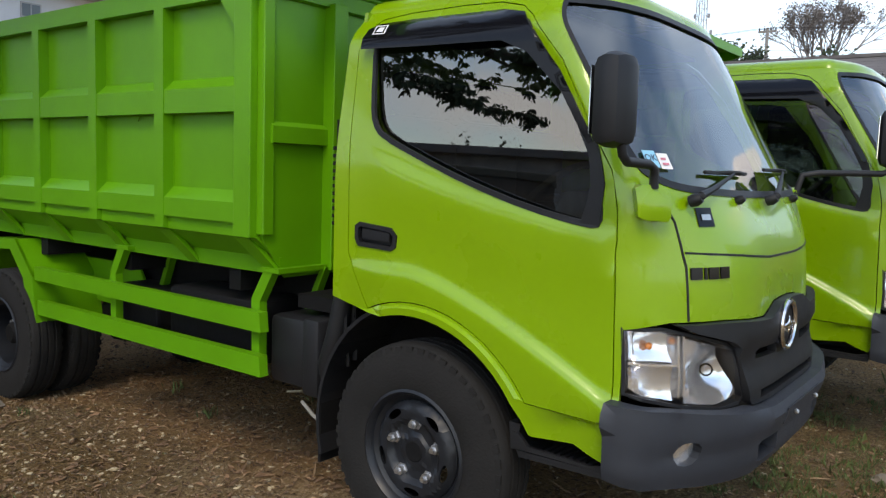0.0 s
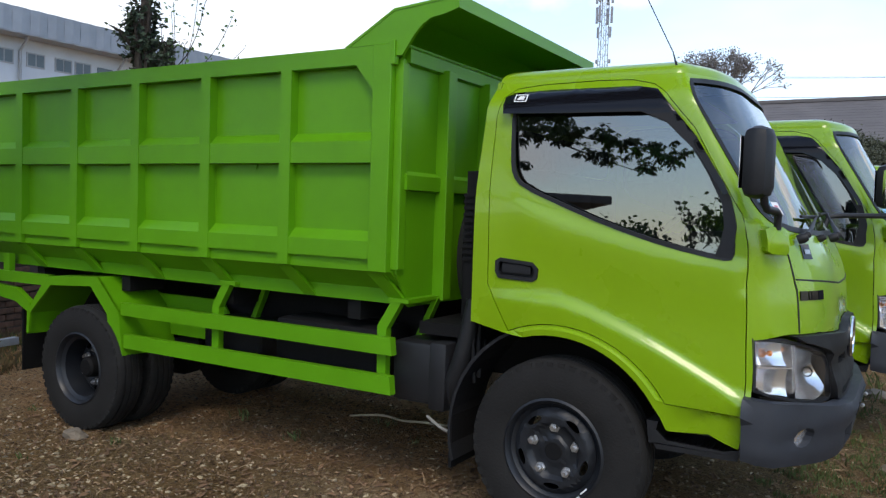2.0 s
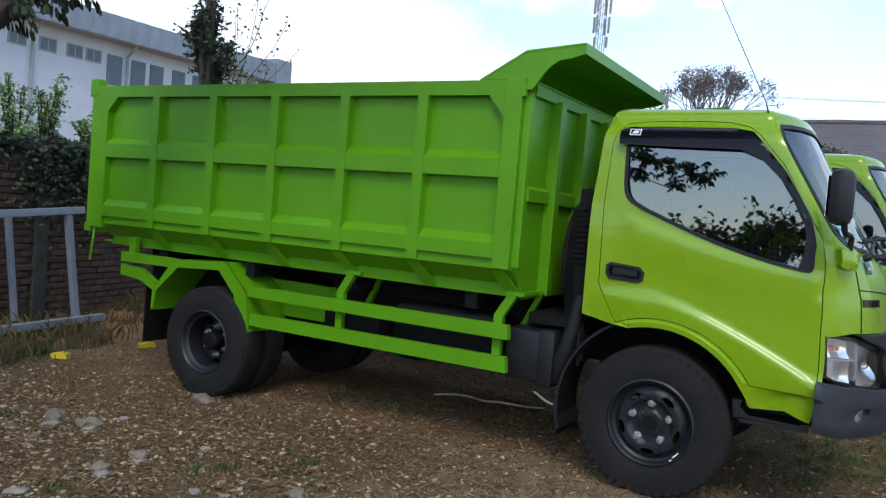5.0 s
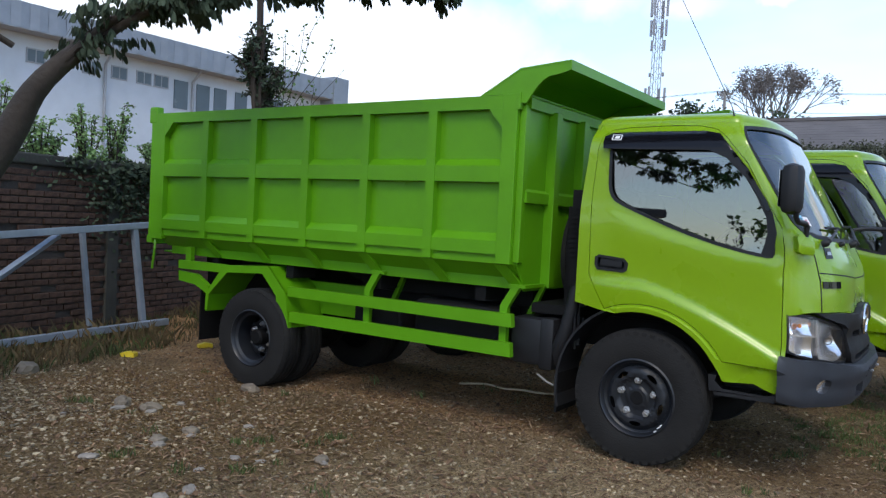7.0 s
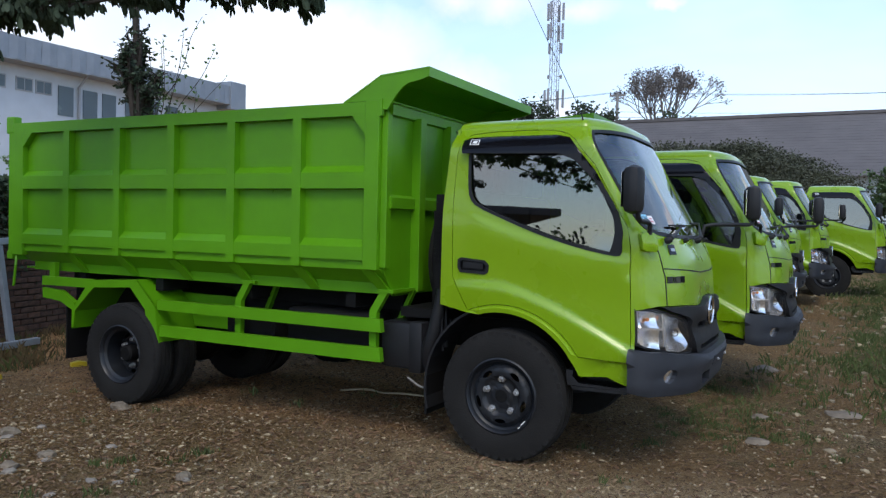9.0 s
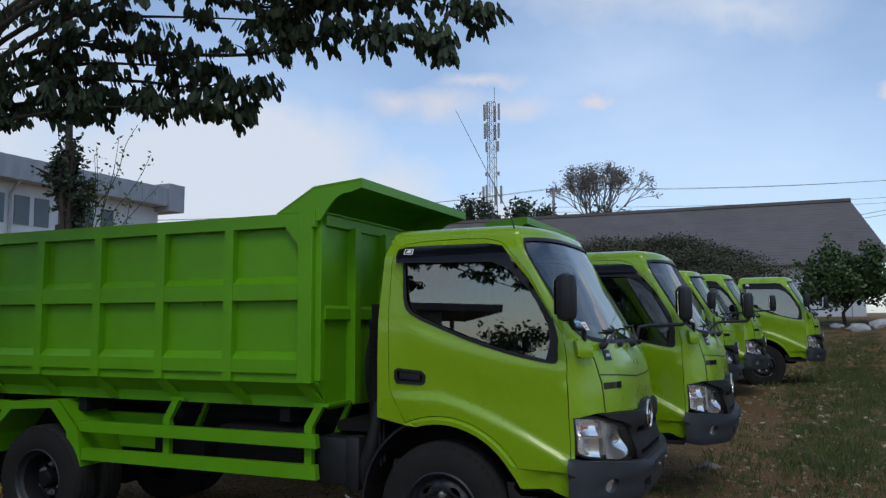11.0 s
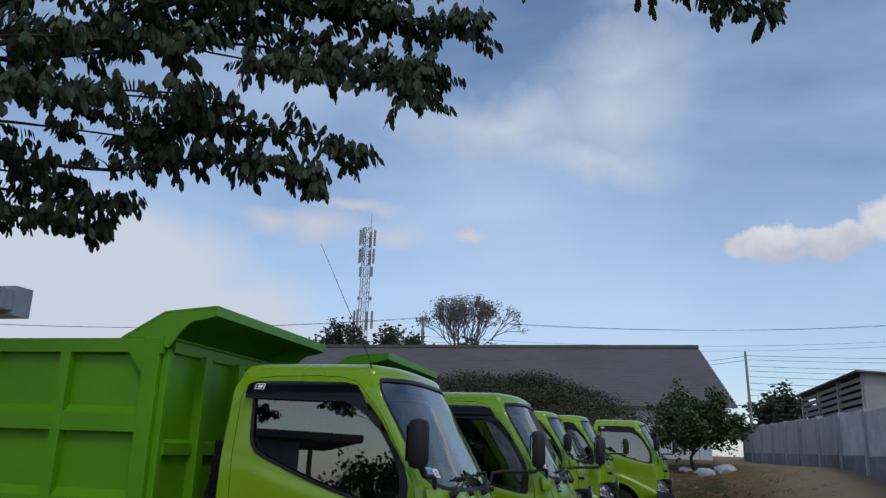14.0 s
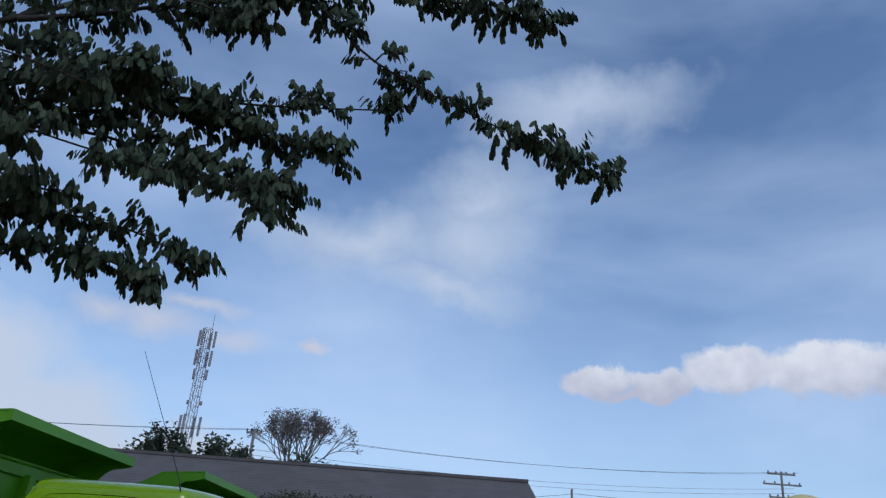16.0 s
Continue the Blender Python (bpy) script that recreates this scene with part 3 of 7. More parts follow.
        tube(bm, blade, 0.007, 5)
        tube(bm, [blade[1], blade[2] + Vector((0.014, 0, 0.004)), blade[3] + Vector((0.018, 0, 0.004)), blade[4] + Vector((0.014, 0, 0.004)), blade[5]], 0.005, 5)
        part("wiper_blade", bm, M_BLACK, wp, smooth=40)
    # washer jets under the glass
    for v in (-0.50, 0.50):
        bm = bmesh.new()
        lathe_at(bm, [(0.0, -0.02), (0.011, -0.016), (0.016, 0.0), (0.010, 0.018), (0.0, 0.02)], Vector(skin(v, 1.348, -0.012)), 10, (1, 0, 0.5))
        part("washer_jet", bm, M_BLACK, wso, smooth=50)
    # hood seams and corner seams as dark recessed joints
    for pts in ([(-0.86, 1.19), (-0.5, 1.17), (-0.2, 1.158), (0.2, 1.158), (0.5, 1.17), (0.86, 1.19)], [(-0.855, 0.985), (-0.86, 1.15), (-0.885, 1.28), (-0.93, 1.37)], [(0.855, 0.985), (0.86, 1.15), (0.885, 1.28), (0.93, 1.37)]):
        bm = bmesh.new()
        tube(bm, [skin(*Vector(a).lerp(Vector(b), t), 0.001) for a, b in zip(pts, pts[1:]) for t in (0, 0.25, 0.5, 0.75)] + [skin(*pts[-1], 0.001)], 0.0048, 5)
        part("panel_seam", bm, M_BLACK, shell)
    # plain dark bars and a small plate on the nose
    for k in range(4):
        bm = bmesh.new()
        u0, w = (-0.850, -0.804, -0.788, -0.740)[k], (0.038, 0.009, 0.040, 0.040)[k]
        sheet(bm, [(u0, 1.110), (u0 + w, 1.110), (u0 + w, 1.146), (u0, 1.146)], [], 0.03, lambda p, q, d: skin(p, q, d - 0.006), 0.004)
        part("name_bar", bm, M_GLOSSBLK, shell, "plain dark bar on the nose")
    bm = bmesh.new()
    sheet(bm, [(-0.805, 1.268), (-0.735, 1.268), (-0.735, 1.325), (-0.805, 1.325)], [], 0.04, lambda p, q, d: skin(p, q, d - 0.004), 0.002)
    part("badge", bm, M_GLOSSBLK, shell, "small dark square badge")
    bm = bmesh.new()
    sheet(bm, [(-0.79, 1.288), (-0.75, 1.288), (-0.75, 1.305), (-0.79, 1.305)], [], 0.04, lambda p, q, d: skin(p, q, d - 0.007), 0.001)
    part("badge_bar", bm, M_ZINC, shell)
    # doors
    for s in (-1, 1):
        put = (lambda p, q, d: skin(p, q, d)) if s < 0 else (lambda p, q, d: skin(-p, q, d))
        win = flank(rounded(WINDOW, 1))
        bm = bmesh.new()
        hole = flank([(-0.30, 1.15), (-0.285, 1.125), (-0.125, 1.118), (-0.105, 1.13), (-0.10, 1.17), (-0.125, 1.195), (-0.28, 1.208), (-0.30, 1.195)])
        sheet(bm, door, [win, hole], 0.024, put, 0.02, creases)
        dr = part("door", bm, M_CAB, truck, "lime green pressed door with a sloping window line", smooth=35)
        bm = bmesh.new()
        sheet(bm, [(p, min(q, 1.885)) for p, q in grow(win, 0.006)], [], 0.07, lambda p, q, d: put(p, q, d + half_width(q) - 0.982 + 0.024 * (q - 1.26)))
        part("side_window", bm, M_GLASS, dr, "tinted side window glass", smooth=60).visible_shadow = False
        bm = bmesh.new()
        sheet(bm, grow(win, 0.007), [grow(win, -0.011)], 0.04, lambda p, q, d: put(p, q, d - 0.004), 0.012)
        part("window_seal", bm, M_BLACK, dr)
        bm = bmesh.new()
        sheet(bm, flank([(0.635, 1.268), (0.70, 1.262), (0.705, 1.33), (0.68, 1.50), (0.655, 1.53), (0.645, 1.50)]), [], 0.05, lambda p, q, d: put(p, q, d - 0.007), 0.012)
        part("corner_trim", bm, M_BLACK, dr)
        bm = bmesh.new()
        vis = [(-0.305, 1.925), (-0.29, 1.845), (-0.05, 1.838), (0.2, 1.834), (0.325, 1.832), (0.425, 1.79), (0.56, 1.66), (0.661, 1.505), (0.68, 1.51), (0.660, 1.55), (0.548, 1.728), (0.42, 1.878), (0.37, 1.93), (0.28, 1.948), (-0.1, 1.95), (-0.27, 1.945)]
        sheet(bm, flank(vis), [], 0.035, lambda p, q, d: put(p, q, d - 0.012 - 0.03 * smoothstep(1.95, 1.85, q)), 0.004)
        dv = part("door_visor", bm, M_GLOSSBLK, dr, "glossy black acrylic rain visor", smooth=50)
        bm = bmesh.new()
        sheet(bm, flank([(-0.245, 1.895), (-0.185, 1.893), (-0.185, 1.928), (-0.245, 1.93)]), [flank([(-0.24, 1.899), (-0.19, 1.897), (-0.19, 1.924), (-0.24, 1.926)])], 0.03, lambda p, q, d: put(p, q, d - 0.044), 0.002)
        sheet(bm, flank([(-0.232, 1.905), (-0.20, 1.902), (-0.198, 1.92), (-0.222, 1.921)]), [], 0.03, lambda p, q, d: put(p, q, d - 0.044), 0.002)
        part("visor_mark", bm, M_WHITE, dv)
        bm = bmesh.new()
        sheet(bm, grow(hole, 0.004), [grow(hole, -0.012)], 0.03, lambda p, q, d: put(p, q, d - 0.006), 0.02)
        sheet(bm, grow(hole, 0.002), [], 0.03, lambda p, q, d: put(p, q, d + 0.03), 0.004)
        sheet(bm, flank([(-0.27, 1.15), (-0.135, 1.145), (-0.135, 1.18), (-0.27, 1.188)]), [], 0.03, lambda p, q, d: put(p, q, d + 0.0), 0.015)
        part("door_handle", bm, M_BLACK, dr, "black recessed door handle")
    # side mirrors: a short stalk at the driver's door, a long forward arm at the other
    for s in (-1, 1):
        mx, mv = (0.80, -0.955) if s < 0 else (1.19, 0.968)
        bm = bmesh.new()
        box(bm, mx - 0.05, mx + 0.05, mv - 0.06, mv + 0.06, 1.488, 1.745, 0.04)
        bmesh.ops.rotate(bm, verts=bm.verts, cent=(mx, mv, 1.6), matrix=Matrix.Rotation(radians(s * 10), 3, "Z"))
        mi = part("mirror", bm, M_BLACK, truck, "matt black door mirror housing on an arm", smooth=40)
        bm = bmesh.new()
        if s < 0:
            tube(bm, [(0.82, -0.95, 1.52), (0.825, -0.945, 1.47), (0.83, -0.925, 1.452), (0.845, -0.81, 1.448), (0.85, -0.78, 1.435), (0.848, -0.775, 1.38)], 0.014)
        else:
            tube(bm, [(mx, mv, 1.52), (mx, mv - 0.005, 1.475), (mx - 0.02, mv - 0.03, 1.462), (0.95, 0.78, 1.456), (0.89, 0.745, 1.445), (0.87, 0.735, 1.36)], 0.014)
        part("mirror_arm", bm, M_BLACK, mi, smooth=50)
        bm = bmesh.new()
        box(bm, mx - 0.053, mx - 0.0505, mv - 0.045, mv + 0.045, 1.525, 1.71)
        bmesh.ops.rotate(bm, verts=bm.verts, cent=(mx, mv, 1.6), matrix=Matrix.Rotation(radians(s * 10), 3, "Z"))
        part("mirror_glass", bm, M_CHROME, mi)
        foot = [(1.0, 1.30), (1.002, 1.378), (0.99, 1.39), (0.95, 1.39), (0.932, 1.378), (0.928, 1.30), (0.938, 1.283), (0.985, 1.288)]
        bm = bmesh.new()
        sheet(bm, foot, [], 0.03, lambda p, q, d: skin(s * p, q, d - 0.046 + 0.010 * smoothstep(1.33, 1.28, q)), 0.06)
        part("mirror_foot", bm, M_CAB, truck, "lime green mirror mount box", smooth=20)
    # headlights
    for s in (-1, 1):
        put = lambda p, q, d: skin(s * p, q, d)
        out = [(1.035, 0.968), (0.92, 0.967), (0.86, 0.950), (0.71, 0.910), (0.67, 0.888), (0.635, 0.82), (0.597, 0.722), (0.63, 0.703), (0.73, 0.698), (0.86, 0.718), (0.93, 0.734), (1.035, 0.766)]
        bm = bmesh.new()
        sheet(bm, out, [grow(out, -0.010)], 0.05, lambda p, q, d: put(p, q, d + 0.0), 0.10)
        hl = part("headlight", bm, M_BLACK, truck, "clear two-chamber headlight with chrome reflectors")
        bm = bmesh.new()
        sheet(bm, grow(out, -0.006), [], 0.06, lambda p, q, d: put(p, q, d + 0.085), 0.006)
        for u0 in (0.856, 0.872):
            sheet(bm, [(u0, 0.752), (u0 + 0.006, 0.752), (u0 + 0.006, 0.938), (u0, 0.938)], [], 0.05, lambda p, q, d: put(p, q, d + 0.012), 0.075)
        sheet(bm, [(0.878, 0.846), (1.018, 0.856), (1.018, 0.862), (0.878, 0.852)], [], 0.05, lambda p, q, d: put(p, q, d + 0.012), 0.075)
        part("lamp_housing", bm, M_REFLECT, hl, "bright chromed inner housing", smooth=30)
        bm = bmesh.new()
        sheet(bm, grow(out, -0.009), [], 0.06, lambda p, q, d: put(p, q, d + 0.002))
        part("lens", bm, M_LENS, hl, smooth=60).visible_shadow = False
        for nm, poly, dip in (("reflector", [(0.852, 0.928), (0.71, 0.891), (0.69, 0.87), (0.655, 0.82), (0.615, 0.73), (0.73, 0.712), (0.852, 0.730)], 0.06),
                              ("reflector", [(1.022, 0.955), (0.93, 0.955), (0.878, 0.938), (0.878, 0.855), (1.022, 0.865)], 0.05),
                              ("reflector", [(1.022, 0.852), (0.878, 0.843), (0.878, 0.738), (0.93, 0.75), (1.022, 0.78)], 0.03)):
            cx, cz = sum(p for p, q in poly) / len(poly), sum(q for p, q in poly) / len(poly)
            bm = bmesh.new()
            sheet(bm, poly, [], 0.02, lambda p, q, d: put(p, q, 0.02 + dip * max(0, 1 - (((p - cx) / 0.11) ** 2 + ((q - cz) / 0.09) ** 2) * 0.9) + 0.004 * math.sin(p * 150) * (cx > 0.86)), 0.0)
            part(nm, bm, M_REFLECT, hl, smooth=30)
        for u, z, r, mt in ((0.93, 0.905, 0.012, M_AMBER), (0.745, 0.82, 0.022, M_LENS)):
            bm = bmesh.new()
            bmesh.ops.create_icosphere(bm, subdivisions=2, radius=r, matrix=Matrix.Translation(put(u, z, 0.045)))
            part("bulb", bm, mt, hl, smooth=80)
        bm = bmesh.new()
        for k in range(6):
            z = 0.80 + k * 0.009
            sheet(bm, [(1.01, z), (0.95, z), (0.95, z + 0.004), (1.01, z + 0.004)], [], 0.04, lambda p, q, d: put(p, q, d + 0.016), 0.005)
        part("lens_rib", bm, M_LENS, hl)
    # grille
    gl = [(-0.905, 0.978), (-0.855, 0.952), (-0.71, 0.914), (-0.672, 0.892), (-0.64, 0.82), (-0.60, 0.715), (-0.58, 0.70), (0.0, 0.695)]
    gpoly = [(-a, z - 0.004) for a, z in GRILLE_TOP[:-1]] + [(a, z - 0.004) for a, z in reversed(GRILLE_TOP)] + [(-p, q) for p, q in gl[1:]] + [p for p in reversed(gl[1:-1])]
    slots = [[(sx * a, z) for a, z in ((0.19, 0.835), (0.19, 0.868), (0.50, 0.875), (0.53, 0.865), (0.53, 0.842))] for sx in (-1, 1)]
    slots += [[(-0.50, 0.715), (-0.50, 0.742), (0.50, 0.742), (0.50, 0.715)]]
    bm = bmesh.new()
    sheet(bm, gpoly, slots, 0.035, lambda p, q, d: skin(p, q, d - 0.012 - 0.02 * smoothstep(0.86, 0.90, q) - 0.014 * smoothstep(0.80, 0.77, q)), 0.03)
    gr = part("grille", bm, M_BLACK, truck, "dark grey plastic grille with narrow slots", smooth=30)
    bm = bmesh.new()
    box(bm, 0.92, 0.94, -0.40, 0.40, 0.70, 0.90)
    part("radiator_screen", bm, M_CHASSIS, gr)
    bm = bmesh.new()
    c = Vector(skin(-0.10, 0.924, -0.036))
    ringed(bm, c, 0.084, 0.08, 0.010)
    oval(bm, c + Vector((0.002, 0, 0.0)), 0.08, 0.011, 0.007)
    oval(bm, c + Vector((0.003, 0.0, 0.0)), 0.012, 0.03, 0.006)
    part("emblem", bm, M_CHROME, gr, "chrome oval emblem", smooth=40)
    # bumper
    bpoly = [(-1.06, 0.51), (-1.06, 0.748), (-0.98, 0.737), (-0.75, 0.708), (-0.5, 0.692), (0.5, 0.692), (0.75, 0.708), (0.98, 0.737), (1.06, 0.748), (1.06, 0.51), (0.98, 0.488), (0.6, 0.478), (0.45, 0.492), (-0.45, 0.492), (-0.6, 0.478), (-0.98, 0.488)]
    inlets = [[(s * a, z) for a, z in ((0.33, 0.528), (0.33, 0.588), (0.54, 0.588), (0.58, 0.578), (0.58, 0.522), (0.54, 0.515))] for s in (-1, 1)]
    fogs = [[(s * 0.90 + 0.038 * math.cos(k * 0.5236), 0.60 + 0.04 * math.sin(k * 0.5236)) for k in range(12)] for s in (-1, 1)]
    lift = lambda p, q, d: skin(p, max(0.60, q), d - 0.055 - 0.024 * smoothstep(0.575, 0.655, q) * (1 - smoothstep(0.88, 1.06, abs(p))) + 0.03 * smoothstep(0.675, 0.71, q) * smoothstep(0.30, 0.65, 1.1 - abs(p)) + 0.02 * smoothstep(0.54, 0.48, q))
    lift2 = lambda p, q, d: (lift(p, q, d)[0], lift(p, q, d)[1], q)
    bm = bmesh.new()
    sheet(bm, bpoly, inlets + fogs, 0.03, lift2, 0.06)
    bp = part("bumper", bm, M_BUMPER, truck, "dark grey moulded plastic bumper", smooth=30)
    for s in (-1, 1):
        bm = bmesh.new()
        sheet(bm, [(s * 0.31, 0.505), (s * 0.60, 0.505), (s * 0.60, 0.60), (s * 0.31, 0.60)], [], 0.06, lambda p, q, d: (lift2(p, q, d + 0.10)), 0.01)
        part("inlet_back", bm, M_CHASSIS, bp)
    for s in (-1, 1):
        bm = bmesh.new()
        sheet(bm, grow(fogs[0 if s < 0 else 1], 0.004), [], 0.02, lambda p, q, d: lift2(p, q, d + 0.018 + 0.01), 0.012)
        part("fog_lamp", bm, M_REFLECT, bp, "round clear fog lamp", smooth=40)
    bm = bmesh.new()
    sheet(bm, [(-0.30, 0.61), (0.30, 0.61), (0.30, 0.668), (-0.30, 0.668)], [], 0.06, lambda p, q, d: lift2(p, q, d - 0.005), 0.005)
    part("plate_rest", bm, M_BUMPER, bp)
    for v in (-0.16, 0.16):
        bm = bmesh.new()
        bmesh.ops.create_icosphere(bm, subdivisions=1, radius=0.010, matrix=Matrix.Translation(lift2(v, 0.638, -0.010)))
        part("bolt", bm, M_ZINC, bp)
    # step wells behind the bumper corners
    for s in (-1, 1):
        bm = bmesh.new()
        put = lambda p, q, d: (p, s * d, q)
        prism(bm, [(0.43, 0.500), (0.44, 0.480), (0.75, 0.485), (0.755, 0.505)], put, 0.55, 0.785)
        prism(bm, [(0.415, 0.505), (0.412, 0.56), (0.43, 0.56), (0.475, 0.52), (0.70, 0.515), (0.755, 0.53), (0.755, 0.505)], put, 0.77, 0.785)
        prism(bm, [(0.40, 0.50), (0.40, 0.60), (0.76, 0.60), (0.76, 0.50)], put, 0.54, 0.555)
        prism(bm, [(0.395, 0.59), (0.405, 0.50), (0.435, 0.50), (0.43, 0.54), (0.44, 0.59)], put, 0.56, 0.78)
        soften(bm, 0.004)
        st = part("step", bm, M_BLACK, truck, "black plastic step well", smooth=40)
        bm = bmesh.new()
        for k in range(10):
            box(bm, 0.49 + k * 0.024, 0.50 + k * 0.024, min(s * 0.66, s * 0.765), max(s * 0.66, s * 0.765), 0.498, 0.510)
        part("tread_ribs", bm, M_BLACK, st)
    # seats, wheel and dashboard seen through the glass
    for v in (-0.46, 0.02, 0.46):
        bm = bmesh.new()
        box(bm, -0.30, 0.18, v - 0.22, v + 0.22, 1.0, 1.16, 0.04)
        box(bm, -0.36, -0.24, v - 0.22, v + 0.22, 1.1, 1.62, 0.05)
        box(bm, -0.37, -0.27, v - 0.12, v + 0.12, 1.63, 1.80, 0.04)
        part("seat", bm, M_SEAT, truck, smooth=50)
    bm = bmesh.new()
    prism(bm, [(0.50, 1.0), (0.46, 1.25), (0.52, 1.36), (0.78, 1.37), (0.80, 1.0)], lambda p, q, d: (p, d, q), -0.70, 0.70)
    soften(bm, 0.03)
    part("dashboard", bm, M_DASH, truck, smooth=40)
    bm = bmesh.new()
    pts = [(0.36 + 0.2 * math.sin(a) * 0.55, -0.44 + 0.2 * math.cos(a), 1.33 + 0.2 * math.sin(a) * 0.6) for a in [2 * math.pi * k / 24 for k in range(25)]]
    tube(bm, pts, 0.014, 6, False)
    tube(bm, [(0.36, -0.44, 1.33), (0.55, -0.44, 1.18)], 0.03)
    tube(bm, [(0.36, -0.63, 1.33), (0.36, -0.25, 1.33)], 0.014)
    part("steering_wheel", bm, M_BLACK, truck, smooth=60)


def text(words, size, at, turn, mat, parent, name, depth=0.001, squash=1.0):
    """Raised letters of the built-in font, as a mesh."""
    cu = bpy.data.curves.new(name, "FONT")
    cu.body, cu.size, cu.extrude, cu.align_x, cu.align_y = words, size, depth, "CENTER", "CENTER"
    tmp = bpy.data.objects.new(name, cu)
    scene.collection.objects.link(tmp)
    me = bpy.data.meshes.new_from_object(tmp.evaluated_get(bpy.context.evaluated_depsgraph_get()))
    bpy.data.objects.remove(tmp)
    bpy.data.curves.remove(cu)
    if turn:
        me.transform(pose(*at, *turn) @ Matrix.Diagonal((squash, 1, 1, 1)))
    else:
        for v in me.vertices:
            v.co = skin(at[0] + v.co.x * squash, at[1] + v.co.y, -0.003 - v.co.z)
    me.materials.clear()
    me.materials.append(mat)
    ob = new(name, me)
    ob.parent = parent
    return ob


def lathe_at(bm, prof, at, steps, axis):
    b2 = bmesh.new()
    lathe(b2, prof, steps)
    q = Vector((0, 1, 0)).rotation_difference(Vector(axis)).to_matrix().to_4x4()
    me = bpy.data.meshes.new("tmp")
    bmesh.ops.transform(b2, matrix=Matrix.Translation(at) @ q, verts=b2.verts)
    b2.to_mesh(me)
    b2.free()
    bm.from_mesh(me)
    bpy.data.meshes.remove(me)


def ringed(bm, c, rv, rz, w):
    pts = [c + Vector((0, rv * math.cos(a), rz * math.sin(a))) for a in [2 * math.pi * k / 32 for k in range(33)]]
    tube(bm, pts, w, 8, False)


def oval(bm, c, rv, rz, t):
    vs = bmesh.ops.create_icosphere(bm, subdivisions=2, radius=1.0)["verts"]
    bmesh.ops.transform(bm, matrix=Matrix.Translation(c) @ Matrix.Diagonal((t, rv, rz, 1)), verts=vs)


# ---- wheels ----
TYRE_PROF = [(0.215, -0.075), (0.222, -0.092), (0.25, -0.101), (0.30, -0.105), (0.345, -0.1), (0.365, -0.095), (0.372, -0.094), (0.388, -0.086), (0.397, -0.07), (0.40, -0.05), (0.39, -0.047), (0.39, -0.037), (0.4, -0.034), (0.401, -0.006), (0.391, -0.004), (0.391, 0.004), (0.401, 0.006), (0.4, 0.034), (0.39, 0.037), (0.39, 0.047), (0.4, 0.05), (0.397, 0.07), (0.388, 0.086), (0.345, 0.1), (0.30, 0.105), (0.25, 0.101), (0.215, 0.075)]


def add_tyre(parent, y, label):
    bm = bmesh.new()
    lathe(bm, TYRE_PROF, 72)
    bmesh.ops.translate(bm, verts=bm.verts, vec=(0, y, 0))
    # shoulder lugs
    for sgn in (-1, 1):
        for k in range(46):
            a = 2 * math.pi * k / 46
            m = Matrix.Rotation(-a, 4, "Y") @ Matrix.Translation((0.0, y, 0))
            box(bm, 0.362, 0.3865, sgn * 0.086 - 0.009, sgn * 0.086 + 0.009, -0.015, 0.015, 0, m)
    return part("tyre", bm, M_RUBBER, parent, label, smooth=35)


def add_rim(parent, y, dish):
    """A steel disc with five oval slots; dish is how deep the disc lies (dual wheels)."""
    bm = bmesh.new()
    lathe(bm, [(0.232, y - 0.098), (0.222, y - 0.104), (0.212, y - 0.094), (0.205, y - 0.075), (0.185, y - 0.06), (0.182, y + 0.09), (0.232, y + 0.098)], 48)
    outer = [(0.186 * math.cos(a), 0.186 * math.sin(a)) for a in [2 * math.pi * k / 40 for k in range(40)]]
    holes = []
    for k in range(5):
        a0 = radians(90 + 36 + 72 * k)
        holes.append([((0.152 + 0.015 * math.sin(t)) * math.cos(a0 + 0.24 * math.cos(t)), (0.152 + 0.015 * math.sin(t)) * math.sin(a0 + 0.24 * math.cos(t))) for t in [2 * math.pi * j / 14 for j in range(14)]])

    def put(p, q, d):
        r = math.hypot(p, q)
        h = dish - 0.024 * smoothstep(0.185, 0.16, r) + 0.022 * smoothstep(0.125, 0.105, r) - 0.012 * smoothstep(0.07, 0.055, r)
        return (p, y + h + d, q)
    sheet(bm, outer, holes, 0.016, put, 0.008)
    rim = part("rim", bm, M_RIM, parent, "dark grey steel disc wheel with oval slots", smooth=30)
    if dish < 0:
        bm = bmesh.new()
        for a0, a1, r in ((-0.85, -0.66, 0.206), (-0.98, -0.90, 0.213)):
            tube(bm, [(r * math.cos(a0 + (a1 - a0) * k / 4), y - 0.098, r * math.sin(a0 + (a1 - a0) * k / 4)) for k in range(5)], 0.004, 4)
        bmesh.ops.scale(bm, verts=bm.verts, vec=(1, 0.35, 1), space=Matrix.Translation((0, -y + 0.098, 0)))
        part("paint_mark", bm, M_WHITE, rim)
    return rim


def add_nuts(parent, y, n=5, r=0.104, size=0.018):
    for k in range(n):
        a = math.pi / 2 + 2 * math.pi * k / n
        bm = bmesh.new()
        lathe_at(bm, [(0.0, -0.034), (size * 0.55, -0.034), (size * 0.6, -0.02), (size, -0.02), (size, 0.0), (size * 1.35, 0.0), (size * 1.35, 0.01)], (r * math.cos(a), y, r * math.sin(a)), 6, (0, 1, 0))
        part("wheel_nut", bm, M_ZINC, parent)


